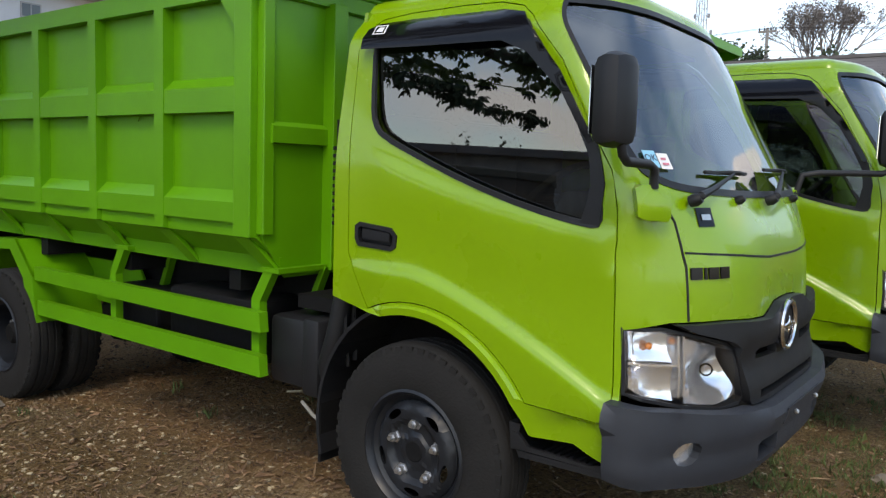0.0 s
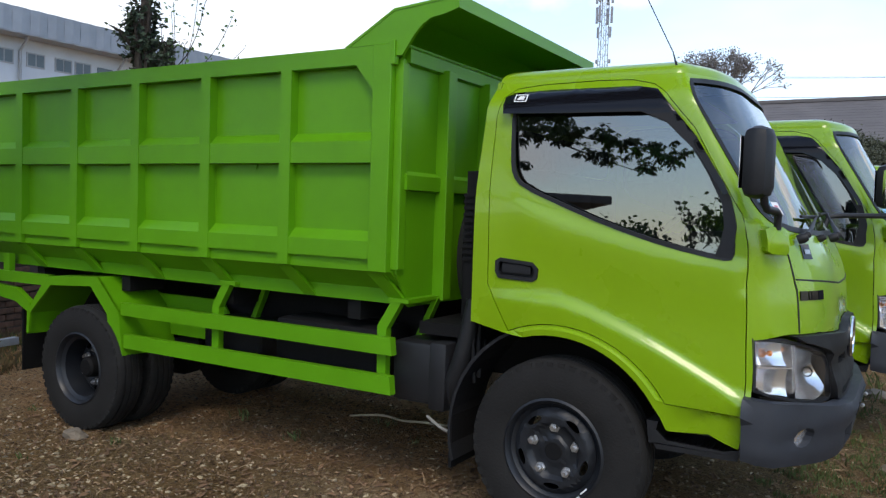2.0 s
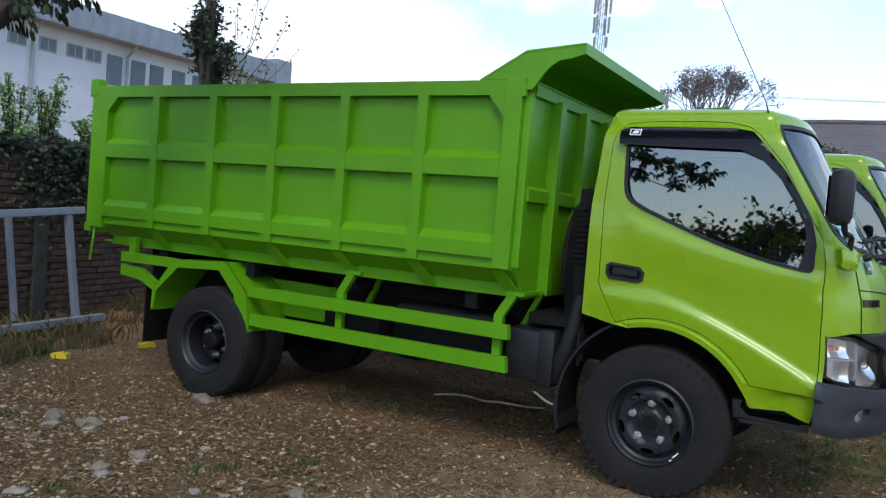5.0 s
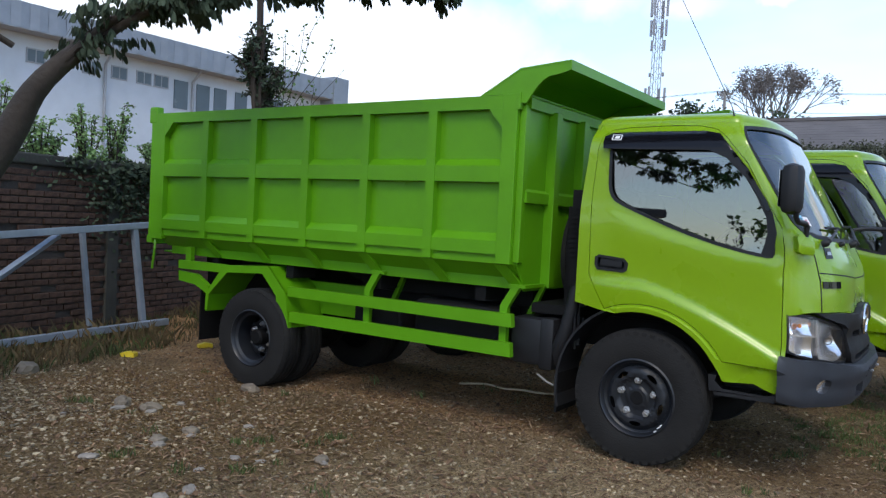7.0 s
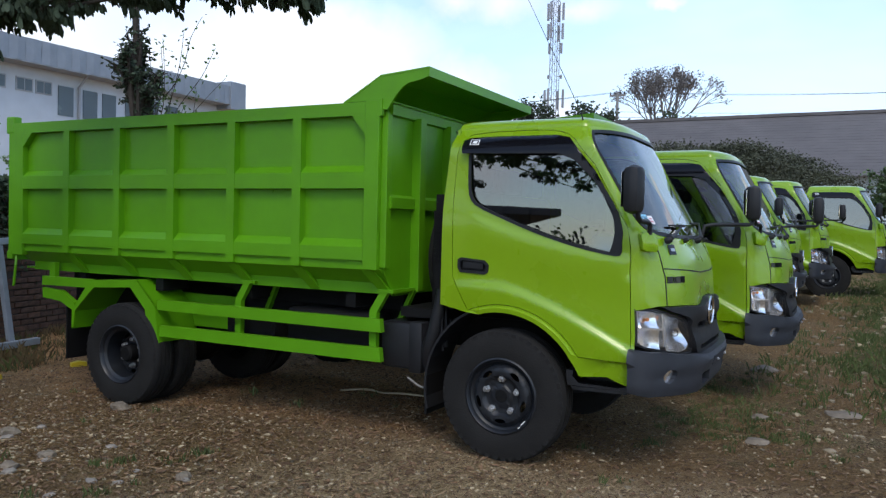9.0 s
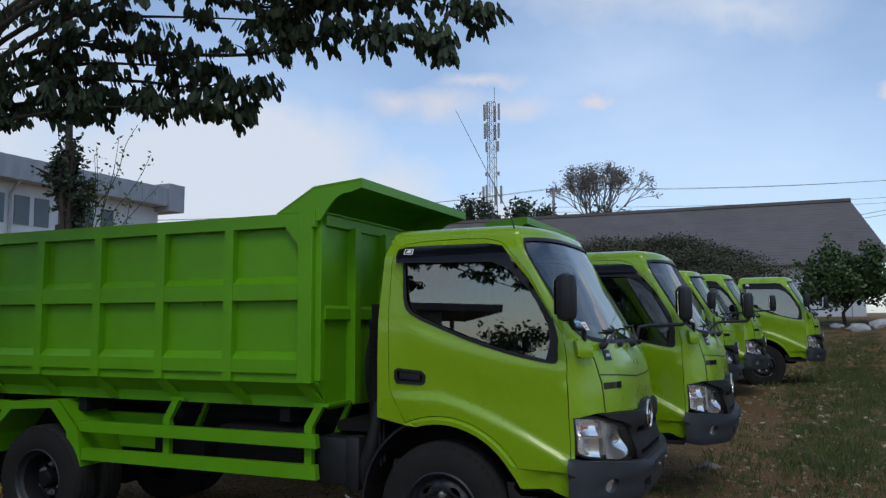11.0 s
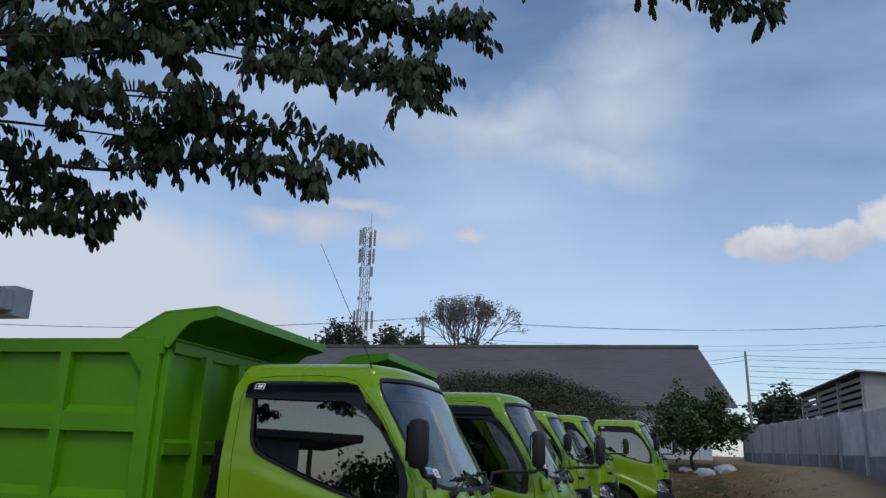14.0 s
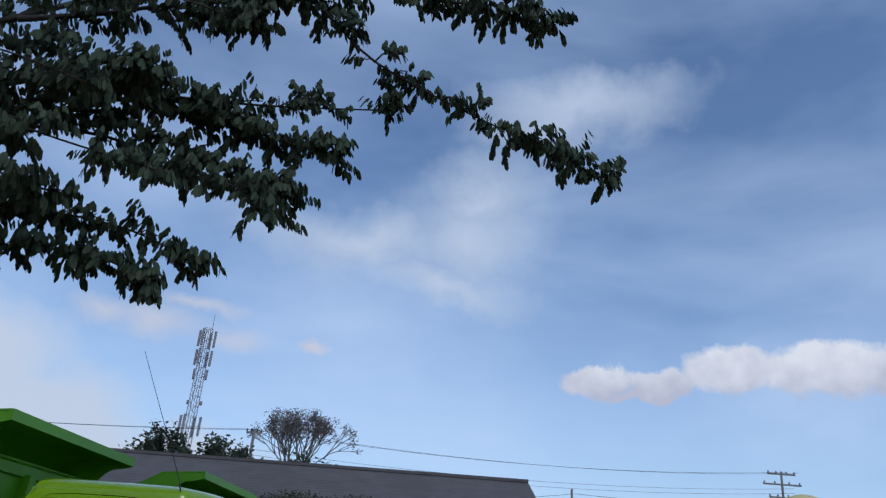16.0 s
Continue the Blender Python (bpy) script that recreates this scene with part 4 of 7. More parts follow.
def wheel(truck, x, v, z, side, dual):
    """One wheel; side -1 or +1 gives its outer face."""
    w = part("wheel", hub_mesh(dual), M_CHASSIS, truck, "dual rear wheel with worn black tyres" if dual else "front wheel on a dark grey steel rim")
    w.matrix_basis = pose(x, v, z, 0, 0, 0 if side < 0 else 180)
    if dual:
        add_tyre(w, 0.105, "black ribbed tyre, outer of the pair")
        add_tyre(w, 0.345, "black ribbed tyre, inner of the pair")
        add_rim(w, 0.105, 0.07)
        add_nuts(w, 0.14, 6, 0.105, 0.017)
    else:
        add_tyre(w, 0.105, "black ribbed tyre with a bulging wall")
        add_rim(w, 0.105, -0.068)
        add_nuts(w, 0.03)
    return w


def hub_mesh(dual):
    bm = bmesh.new()
    if dual:
        lathe(bm, [(0.0, 0.06), (0.05, 0.06), (0.065, 0.075), (0.07, 0.18), (0.12, 0.19), (0.12, 0.5), (0.0, 0.5)], 24)
    else:
        lathe(bm, [(0.0, 0.02), (0.036, 0.02), (0.048, 0.028), (0.05, 0.06), (0.10, 0.065), (0.10, 0.26), (0.0, 0.26)], 24)
    return bm


# ---- tipping bin ----
X0, X1 = -4.60, -0.83      # rear and front of the bin
RIBS = (-3.825, -3.234, -2.652, -2.062, -1.476)


def bin_parts(truck):
    def rail(name, prof, x0, x1, s, bevel=0.004, label=""):
        bm = bmesh.new()
        prism(bm, prof, lambda d, z, x: (x, s * (HALF - d), z), x0, x1)
        if bevel:
            soften(bm, bevel)
        return part(name, bm, M_BIN, body, label)

    bm = bmesh.new()
    box(bm, X0 + 0.05, X1 - 0.03, -0.72, 0.72, 0.95, 0.965)
    body = part("bin", bm, M_BIN, truck, "green welded steel tipping bin with ribbed sides")
    for s in (-1, 1):
        bm = bmesh.new()
        box(bm, X0 + 0.02, X1 - 0.01, min(s * (HALF - 0.066), s * (HALF - 0.052)), max(s * (HALF - 0.066), s * (HALF - 0.052)), 1.10, 2.15)
        part("side_sheet", bm, M_BIN, body)
    for s in (-1, 1):
        rail("top_rail", [(0.0, 2.10), (0.0, 2.185), (0.09, 2.195), (0.09, 2.10)], X0, -0.968, s)
        rail("middle_rail", [(0.0, 1.63), (0.0, 1.735), (0.050, 1.782), (0.056, 1.782), (0.062, 1.63)], X0 + 0.06, -0.968, s)
        rail("lower_rail", [(0.0, 1.165), (0.0, 1.25), (0.050, 1.30), (0.056, 1.30), (0.062, 1.165)], X0 + 0.06, -0.968, s)
        rail("skirt_strip", [(0.022, 1.105), (0.022, 1.168), (0.07, 1.168), (0.07, 1.105)], X0 + 0.06, -0.90, s, 0.002)
        rail("sloped_skirt", [(0.026, 1.108), (0.14, 1.012), (0.155, 1.012), (0.06, 1.115)], X0 + 0.10, X1 - 0.02, s, 0)
        rail("lower_lip", [(0.138, 0.943), (0.138, 1.02), (0.152, 1.02), (0.152, 0.943)], X0 + 0.16, X1 + 0.0, s, 0.003)
        for x in RIBS:
            rail("rib", [(-0.004, 1.11), (-0.004, 2.10), (0.060, 2.10), (0.060, 1.11)], x - 0.072, x, s)
        # gussets run from the foot of each rib in to the lip
        for x in (*RIBS, -0.90):
            bm = bmesh.new()
            q = [((x - 0.10, 0.03, 1.10), (x + 0.0, 0.03, 1.10), (x + 0.08, 0.134, 0.948), (x - 0.0, 0.134, 0.948)), ((x - 0.10, 0.07, 1.10), (x + 0.0, 0.07, 1.10), (x + 0.08, 0.15, 0.948), (x - 0.0, 0.15, 0.948))]
            a, b = [[bm.verts.new((px, s * (HALF - d), z)) for px, d, z in ring] for ring in q]
            bm.faces.new(a)
            bm.faces.new(b[::-1])
            for i in range(4):
                bm.faces.new((a[i], a[(i + 1) % 4], b[(i + 1) % 4], b[i]))
            part("gusset", bm, M_BIN, body)
        # corner posts
        bm = bmesh.new()
        box(bm, -0.968, -0.861, min(s * (HALF + 0.002), s * (HALF - 0.06)), max(s * (HALF + 0.002), s * (HALF - 0.06)), 1.106, 2.19, 0.004)
        box(bm, -0.861, -0.815, min(s * (HALF - 0.034), s * (HALF - 0.09)), max(s * (HALF - 0.034), s * (HALF - 0.09)), 1.12, 2.12, 0.004)
        box(bm, -0.866, -0.84, min(s * (HALF + 0.008), s * (HALF - 0.03)), max(s * (HALF + 0.008), s * (HALF - 0.03)), 2.09, 2.20, 0.003)
        part("front_post", bm, M_BIN, body)
        bm = bmesh.new()
        box(bm, X0, -4.415, min(s * (HALF + 0.002), s * (HALF - 0.06)), max(s * (HALF + 0.002), s * (HALF - 0.06)), 1.07, 2.185, 0.004)
        box(bm, X0 - 0.035, X0 + 0.07, min(s * (HALF + 0.006), s * (HALF - 0.07)), max(s * (HALF + 0.006), s * (HALF - 0.07)), 2.10, 2.245, 0.012)
        box(bm, X0 - 0.02, X0 + 0.05, min(s * (HALF + 0.004), s * (HALF - 0.05)), max(s * (HALF + 0.004), s * (HALF - 0.05)), 1.03, 1.10, 0.008)
        part("rear_post", bm, M_BIN, body)
        for tri in ([(-1.075, 2.105), (-0.966, 2.105), (-0.966, 1.975)], [(-4.417, 2.105), (-4.30, 2.105), (-4.417, 1.985)]):
            bm = bmesh.new()
            prism(bm, tri, lambda p, q, d: (p, s * (HALF - d), q), 0.001, 0.06)
            part("corner_plate", bm, M_BIN, body)
        # canopy side plate
        bm = bmesh.new()
        prism(bm, [(-1.14, 2.188), (-0.855, 2.348), (-0.515, 2.374), (-0.513, 2.318), (-0.575, 2.30), (-0.655, 2.288), (-0.70, 2.262), (-0.745, 2.215), (-0.805, 2.13), (-0.862, 2.13), (-0.862, 2.188)], lambda p, q, d: (p, s * (HALF - d), q), 0.004, 0.022)
        part("canopy_side", bm, M_BIN, body)
        bm = bmesh.new()
        for x in (-3.95, -2.75, -1.75):
            tube(bm, [(x, s * (HALF - 0.05), 1.628), (x + 0.004, s * (HALF - 0.035), 1.60)], 0.004, 5)
        part("paint_drip", bm, M_BIN, body)
    # runs of weld along the foot of each rib
        for x in RIBS:
            bm = bmesh.new()
            for xx in (x - 0.074, x + 0.002):
                tube(bm, [(xx, s * (HALF - 0.050), 1.30 + 0.05 * k + 0.004 * (k % 2)) for k in range(8)], 0.004, 4)
            part("weld_run", bm, M_BIN, body)
    # canopy sheet over the cab with a turned-down lip
    bm = bmesh.new()
    prism(bm, [(-1.14, 2.190), (-0.855, 2.350), (-0.515, 2.378), (-0.505, 2.378), (-0.505, 2.318), (-0.513, 2.318), (-0.515, 2.368), (-0.855, 2.338), (-1.13, 2.180)], lambda p, q, d: (p, d, q), -(HALF - 0.001), HALF - 0.001)
    part("canopy", bm, M_BIN, body, "folded sheet canopy over the cab")
    # front wall, its beams and foot
    bm = bmesh.new()
    prism(bm, [(-HALF + 0.05, 1.10), (-HALF + 0.05, 2.2), (HALF - 0.05, 2.2), (HALF - 0.05, 1.10), (HALF - 0.17, 0.93), (-HALF + 0.17, 0.93)], lambda p, q, d: (d, p, q), -0.845, -0.832)
    part("front_wall", bm, M_BIN, body)
    for v in (-0.44, 0.0, 0.44):
        bm = bmesh.new()
        box(bm, -0.834, -0.765, v - 0.04, v + 0.04, 0.95, 2.12, 0.004)
        part("front_beam", bm, M_BIN, body)
    for z, h in ((2.10, 0.08), (1.50, 0.085)):
        bm = bmesh.new()
        prism(bm, [(-0.834, z), (-0.80, z + 0.006), (-0.80, z + h - 0.01), (-0.834, z + h + 0.012)], lambda p, q, d: (p, d, q), -HALF + 0.07, HALF - 0.07)
        part("front_rail", bm, M_BIN, body)
    # tail gate
    bm = bmesh.new()
    box(bm, X0 - 0.015, X0 + 0.0, -HALF + 0.06, HALF - 0.06, 1.02, 2.15)
    for v in (-0.7, -0.35, 0.0, 0.35, 0.7):
        box(bm, X0 - 0.06, X0 - 0.015, v - 0.035, v + 0.035, 1.02, 2.15)
    part("tail_gate", bm, M_BIN, body)
    bm = bmesh.new()
    tube(bm, [(-4.52, -HALF + 0.02, 1.06), (-4.50, -HALF, 0.98), (-4.54, -HALF + 0.01, 0.80)], 0.011, 6)
    part("latch_lever", bm, M_BIN, body)
    # rear mudguards
    for s in (-1, 1):
        put = lambda p, q, d: (p, s * (HALF - d), q)
        outline = [(-3.84, 0.50), (-3.835, 0.64), (-3.64, 0.87), (-3.60, 0.895), (-3.09, 0.925), (-2.885, 0.73), (-2.845, 0.47)]
        inner = [(-2.955, 0.465), (-2.99, 0.70), (-3.155, 0.862), (-3.575, 0.838), (-3.80, 0.635), (-3.815, 0.50)]
        bm = bmesh.new()
        sheet(bm, outline + inner, [], 0.08, lambda p, q, d: put(p, q, 0.045 + d), 0.018)
        fe = part("mudguard", bm, M_BIN, truck, "angular green steel mudguard over the rear wheels")
        bm = bmesh.new()
        prism(bm, outline + [(p + 0.006, q - 0.014) for p, q in reversed(outline)], put, 0.046, 0.45)
        part("mudguard_top", bm, M_BIN, fe)
        bm = bmesh.new()
        prism(bm, [(-2.885, 0.73), (-3.09, 0.92), (-2.70, 0.92), (-2.42, 0.86), (-2.32, 0.72), (-2.28, 0.55), (-2.845, 0.55)], put, 0.42, 0.435)
        part("mudguard_wing", bm, M_BIN, fe)
        for nm, poly in (("stub_bar", [(-4.22, 0.825), (-4.22, 0.90), (-3.60, 0.90), (-3.66, 0.83)]), ("stub_bar", [(-4.21, 0.72), (-4.215, 0.805), (-3.98, 0.79), (-3.81, 0.70), (-3.82, 0.63), (-3.99, 0.70)])):
            bm = bmesh.new()
            prism(bm, poly, put, 0.05, 0.09)
            soften(bm, 0.004)
            part(nm, bm, M_BIN, fe)
        bm = bmesh.new()
        box(bm, -4.14, -4.07, min(s * (HALF - 0.06), s * (HALF - 0.1)), max(s * (HALF - 0.06), s * (HALF - 0.1)), 0.89, 1.02)
        part("stub_post", bm, M_BIN, fe)
        # side guard: two boxed rails on bent brackets
        bm = bmesh.new()
        prism(bm, [(-2.87, 0.705), (-2.87, 0.782), (-0.86, 0.785), (-0.85, 0.70)], put, 0.055, 0.10)
        soften(bm, 0.010)
        sg = part("side_guard", bm, M_BIN, truck, "green two-rail steel side guard", smooth=40)
        bm = bmesh.new()
        prism(bm, [(-2.84, 0.505), (-2.84, 0.588), (-0.86, 0.597), (-0.85, 0.507)], put, 0.055, 0.10)
        soften(bm, 0.010)
        part("lower_bar", bm, M_BIN, sg, smooth=40)
        for x in (-2.10, -0.94):
            for d0, nm in ((0.105, "bracket"), (0.36, "bracket")):
                bm = bmesh.new()
                prism(bm, [(x - 0.028, 0.52), (x - 0.034, 0.83), (x + 0.05, 0.965), (x + 0.11, 0.965), (x + 0.022, 0.82), (x + 0.022, 0.52)] if d0 < 0.2 else [(x + 0.0, 0.70), (x + 0.13, 0.965), (x + 0.16, 0.965), (x + 0.03, 0.68)], put, d0, d0 + 0.04)
                part(nm, bm, M_BIN, sg)
            bm = bmesh.new()
            box(bm, x + 0.03, x + 0.15, min(s * (HALF - 0.1), s * (HALF - 0.42)), max(s * (HALF - 0.1), s * (HALF - 0.42)), 0.955, 0.975)
            part("bracket_top", bm, M_BIN, sg)
        bm = bmesh.new()
        box(bm, -3.95, -3.935, min(s * (HALF - 0.08), s * (HALF - 0.47)), max(s * (HALF - 0.08), s * (HALF - 0.47)), 0.22, 0.66)
        part("mud_flap", bm, M_CHASSIS, truck, "black rubber mud flap")


def chassis_parts(truck):
    for s in (-1, 1):
        bm = bmesh.new()
        box(bm, -4.35, 0.75, s * 0.35 - 0.03, s * 0.35 + 0.03, 0.60, 0.80)
        part("chassis_rail", bm, M_CHASSIS, truck)
        bm = bmesh.new()
        pts = [(-WB - 0.6 + 1.2 * k / 12, s * 0.395, 0.42 + 0.10 * ((k - 6) / 6) ** 2) for k in range(13)]
        for o in (0, 0.025, 0.05):
            tube(bm, [(x, y, z + o) for x, y, z in pts], 0.018, 4)
        part("leaf_spring", bm, M_CHASSIS, truck)
        bm = bmesh.new()
        prism(bm, arch(0.55, 108, 196, 10) + list(reversed(arch(0.535, 108, 196, 10))), lambda p, q, d: (p, s * (HALF - d), q), 0.10, 0.42)
        sh = part("wheel_arch_liner", bm, M_BLACK, truck, "black plastic front wheel arch liner")
        bm = bmesh.new()
        prism(bm, arch(0.54, 20, 108, 10) + list(reversed(arch(0.53, 20, 108, 10))), lambda p, q, d: (p, s * (HALF - d), q), 0.09, 0.5)
        part("inner_arch", bm, M_CHASSIS, truck)
        bm = bmesh.new()
        box(bm, -0.545, -0.53, min(s * (HALF - 0.11), s * (HALF - 0.40)), max(s * (HALF - 0.11), s * (HALF - 0.40)), 0.20, 0.45)
        part("front_flap", bm, M_CHASSIS, truck)
    bm = bmesh.new()
    box(bm, -4.3, -0.9, -0.44, 0.44, 0.81, 0.93)
    for x in (-3.9, -3.0, -2.1, -1.2):
        box(bm, x, x + 0.08, -0.7, 0.7, 0.84, 0.94)
    part("sub_frame", bm, M_CHASSIS, truck)
    bm = bmesh.new()
    tube(bm, [(-0.9, 0, 0.55), (-WB, 0, 0.36)], 0.05)
    tube(bm, [(-WB, -0.6, 0.335), (-WB, 0.6, 0.335)], 0.07)
    tube(bm, [(0, -0.6, 0.37), (0, 0.6, 0.37)], 0.05)
    bmesh.ops.create_icosphere(bm, subdivisions=2, radius=0.2, matrix=Matrix.Translation((-WB, 0, 0.36)))
    part("drive_line", bm, M_CHASSIS, truck)
    bm = bmesh.new()
    box(bm, -0.45, 0.6, -0.36, 0.36, 0.42, 0.9, 0.05)
    part("engine", bm, M_CHASSIS, truck)
    # tank, tool box, battery box
    bm = bmesh.new()
    box(bm, -0.92, -0.62, -HALF + 0.16, -0.40, 0.46, 0.765, 0.03)
    tk = part("battery_box", bm, M_BLACK, truck, "dark grey moulded battery box", smooth=40)
    bm = bmesh.new()
    box(bm, -0.70, -0.60, -HALF + 0.15, -0.41, 0.44, 0.775, 0.02)
    part("box_lid", bm, M_BLACK, tk, smooth=40)
    bm = bmesh.new()
    box(bm, -1.72, -1.0, -0.68, -0.40, 0.50, 0.80, 0.03)
    part("fuel_tank", bm, M_CHASSIS, truck, smooth=40)
    bm = bmesh.new()
    box(bm, -2.3, -1.85, -0.66, -0.40, 0.48, 0.74, 0.02)
    part("tool_box", bm, M_CHASSIS, truck)
    bm = bmesh.new()
    box(bm, -1.9, -1.1, 0.40, 0.68, 0.48, 0.80, 0.06)
    part("air_tank", bm, M_CHASSIS, truck)
    # intake pipe behind the cab
    bm = bmesh.new()
    tube(bm, [(-0.475, -HALF + 0.22, 1.15), (-0.478, -HALF + 0.21, 1.08), (-0.48, -HALF + 0.2, 1.0), (-0.50, -HALF + 0.19, 0.85), (-0.53, -HALF + 0.19, 0.72), (-0.56, -HALF + 0.2, 0.60), (-0.60, -HALF + 0.25, 0.50)], [0.035, 0.036, 0.038, 0.042, 0.045, 0.062, 0.066], 14)
    ip = part("intake_pipe", bm, M_BLACK, truck, "black plastic air intake pipe", smooth=60)
    bm = bmesh.new()
    box(bm, -0.52, -0.45, -HALF + 0.16, -HALF + 0.25, 1.0, 1.6)
    part("intake_grid", bm, M_CHASSIS, ip)
    for k in range(11):
        bm = bmesh.new()
        box(bm, -0.53, -0.44, -HALF + 0.15, -HALF + 0.26, 1.18 + k * 0.03, 1.195 + k * 0.03)
        part("grid_slat", bm, M_CHASSIS, ip)
    bm = bmesh.new()
    box(bm, -0.80, -0.46, -0.64, 0.64, 0.80, 0.86)
    box(bm, -0.62, -0.46, -0.54, 0.3, 0.86, 1.5)
    part("cab_support", bm, M_CHASSIS, truck)
    # spare wheel stowed upright behind the cab
    bm = bmesh.new()
    lathe(bm, TYRE_PROF, 48)
    bmesh.ops.rotate(bm, verts=bm.verts, cent=(0, 0, 0), matrix=Matrix.Rotation(radians(90), 3, "Z"))
    bmesh.ops.translate(bm, verts=bm.verts, vec=(-0.60, -0.10, 1.18))
    sp = part("spare_tyre", bm, M_RUBBER, truck, "black spare tyre stowed behind the cab", smooth=35)
    bm = bmesh.new()
    lathe_at(bm, [(0.0, -0.02), (0.12, -0.02), (0.19, -0.05), (0.22, -0.07), (0.22, 0.07)], (-0.60, -0.10, 1.18), 32, (1, 0, 0))
    part("spare_rim", bm, M_RIM, sp, smooth=40)
    bm = bmesh.new()
    for v, z0, z1, r in ((-0.62, 0.62, 1.75, 0.016), (-0.56, 0.7, 1.68, 0.011), (-0.66, 0.6, 1.30, 0.010)):
        tube(bm, bend([(-0.47, v, z0), (-0.475, v - 0.02, (z0 + z1) / 2), (-0.46, v + 0.03, z1)]), r, 6)
    part("hose", bm, M_BLACK, truck, smooth=60)
    bm = bmesh.new()
    tube(bm, [(-0.70, -0.70, 0.41), (-0.62, -0.71, 0.37), (-0.57, -0.72, 0.36)], 0.008)
    part("bracket_rod", bm, M_DIRTY, truck)


def make_truck(m, with_bin, label):
    truck = thing("dump_truck" if with_bin else "cab_chassis_truck", m, label, "truck", "parked trucks in a row")
    cab_parts(truck)
    chassis_parts(truck)
    wheel(truck, 0, -HALF + 0.045, FRONT_Z, -1, False)
    wheel(truck, 0, HALF - 0.045, FRONT_Z, 1, False)
    wheel(truck, -WB, -HALF + 0.0, REAR_Z, -1, True)
    wheel(truck, -WB, HALF - 0.0, REAR_Z, 1, True)
    if with_bin:
        bin_parts(truck)
    return truck


dumper = make_truck(pose(0, HALF, 0), True, "lime green dump truck with a ribbed green bin, on dirt")
copy_thing(dumper, pose(0.335, HALF + 2.325, 0.022))
# a whip aerial stands on the roof of the first cab only
bm = bmesh.new()
tube(bm, [(0.43, 0.20 - HALF, 1.99), (0.40, 0.20 - HALF, 2.09), (0.05, 0.18 - HALF, 2.79)], [0.008, 0.0025, 0.0015], 6)
part("aerial", bm, M_BLACK, dumper, "thin black whip aerial")
bare = make_truck(pose(0.12, HALF + 7.5, 0.16), False, "lime green truck cab on a bare black chassis")
copy_thing(bare, pose(0.45, HALF + 9.55, 0.21))
copy_thing(bare, pose(1.42, HALF + 11.8, 0.25))


# ---- yard walls and buildings ----
M_BRICK = material("red_brick", (0.080, 0.043, 0.029), 0.95, vary=0.6, grain=18, bump=0.4, bump_scale=40, island=0.45)
M_MORTAR = material("old_mortar", (0.05, 0.042, 0.036), 0.95, vary=0.35, grain=6, bump=0.3, bump_scale=30)
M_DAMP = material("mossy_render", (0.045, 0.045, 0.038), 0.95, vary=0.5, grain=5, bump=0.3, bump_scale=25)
M_WHITEWALL = material("white_render", (0.52, 0.57, 0.62), 0.85, vary=0.10, grain=1.5, bump=0.05)
M_SHEETROOF = material("grey_metal_sheet", (0.25, 0.28, 0.32), 0.5, metal=0.3, vary=0.15, grain=2)
M_PANE = material("dark_pane", (0.09, 0.12, 0.14), 0.25, vary=0.2, grain=1)
M_PIPE = material("grey_pipe", (0.30, 0.32, 0.34), 0.6)
M_TILE = material("weathered_roof_tile", (0.115, 0.105, 0.105), 0.9, vary=0.25, grain=1.2, bump=0.3, bump_scale=6)
M_CONCRETE = material("grey_concrete", (0.37, 0.37, 0.375), 0.9, vary=0.25, grain=2, bump=0.1)
M_STEEL = material("galvanised_steel", (0.29, 0.34, 0.41), 0.45, metal=0.4, vary=0.2, grain=12)
M_BARK = material("grey_brown_bark", (0.045, 0.036, 0.029), 0.95, vary=0.4, grain=10, bump=0.8, bump_scale=18)
M_LEAF = material("dark_green_leaf", (0.058, 0.078, 0.052), 0.8, spec=0.05, vary=0.2, grain=3, island=0.3)
M_LEAF2 = material("mid_green_leaf", (0.06, 0.12, 0.025), 0.5, vary=0.3, grain=3, island=0.5)
M_DRYLEAF = material("olive_dry_leaf", (0.060, 0.066, 0.036), 0.8, vary=0.3, grain=3, island=0.4)
M_GRASS = material("yard_grass", (0.075, 0.10, 0.026), 0.8, vary=0.3, grain=2, island=0.4)
M_STRAW = material("dry_grass", (0.115, 0.083, 0.038), 0.9, vary=0.3, grain=2, island=0.4)
M_STONE = material("pale_gravel", (0.30, 0.235, 0.145), 0.9, vary=0.3, grain=12, bump=0.2, island=0.85)
M_LITTER = material("brown_leaf_litter", (0.17, 0.095, 0.048), 0.9, vary=0.3, grain=12, island=0.65)
M_SLAB = material("dull_grey_stone", (0.21, 0.17, 0.125), 0.95, vary=0.35, grain=14, bump=0.4, bump_scale=40)
M_TAN = material("tan_plant_chips", (0.33, 0.215, 0.12), 0.95, vary=0.3, grain=12, island=0.5)
M_DARKCHIP = material("dark_plant_chips", (0.095, 0.054, 0.028), 0.95, vary=0.3, grain=12, island=0.5)
M_CHALK = material("pale_chalk_stone", (0.27, 0.235, 0.195), 0.95, vary=0.35, grain=14, bump=0.3, bump_scale=50)
M_LIMEWASH = material("flaking_limewash", (0.50, 0.52, 0.54), 0.95, vary=0.35, grain=3, bump=0.2)
M_TWIG = material("grey_twig_tips", (0.20, 0.185, 0.18), 0.9, vary=0.3, grain=3, island=0.4)
M_YELLOW = material("yellow_plastic", (0.70, 0.52, 0.03), 0.45, vary=0.15)
M_TOWER = material("painted_lattice_steel", (0.27, 0.28, 0.31), 0.5, metal=0.3)
M_WIRE = material("black_cable", (0.03, 0.03, 0.035), 0.7)
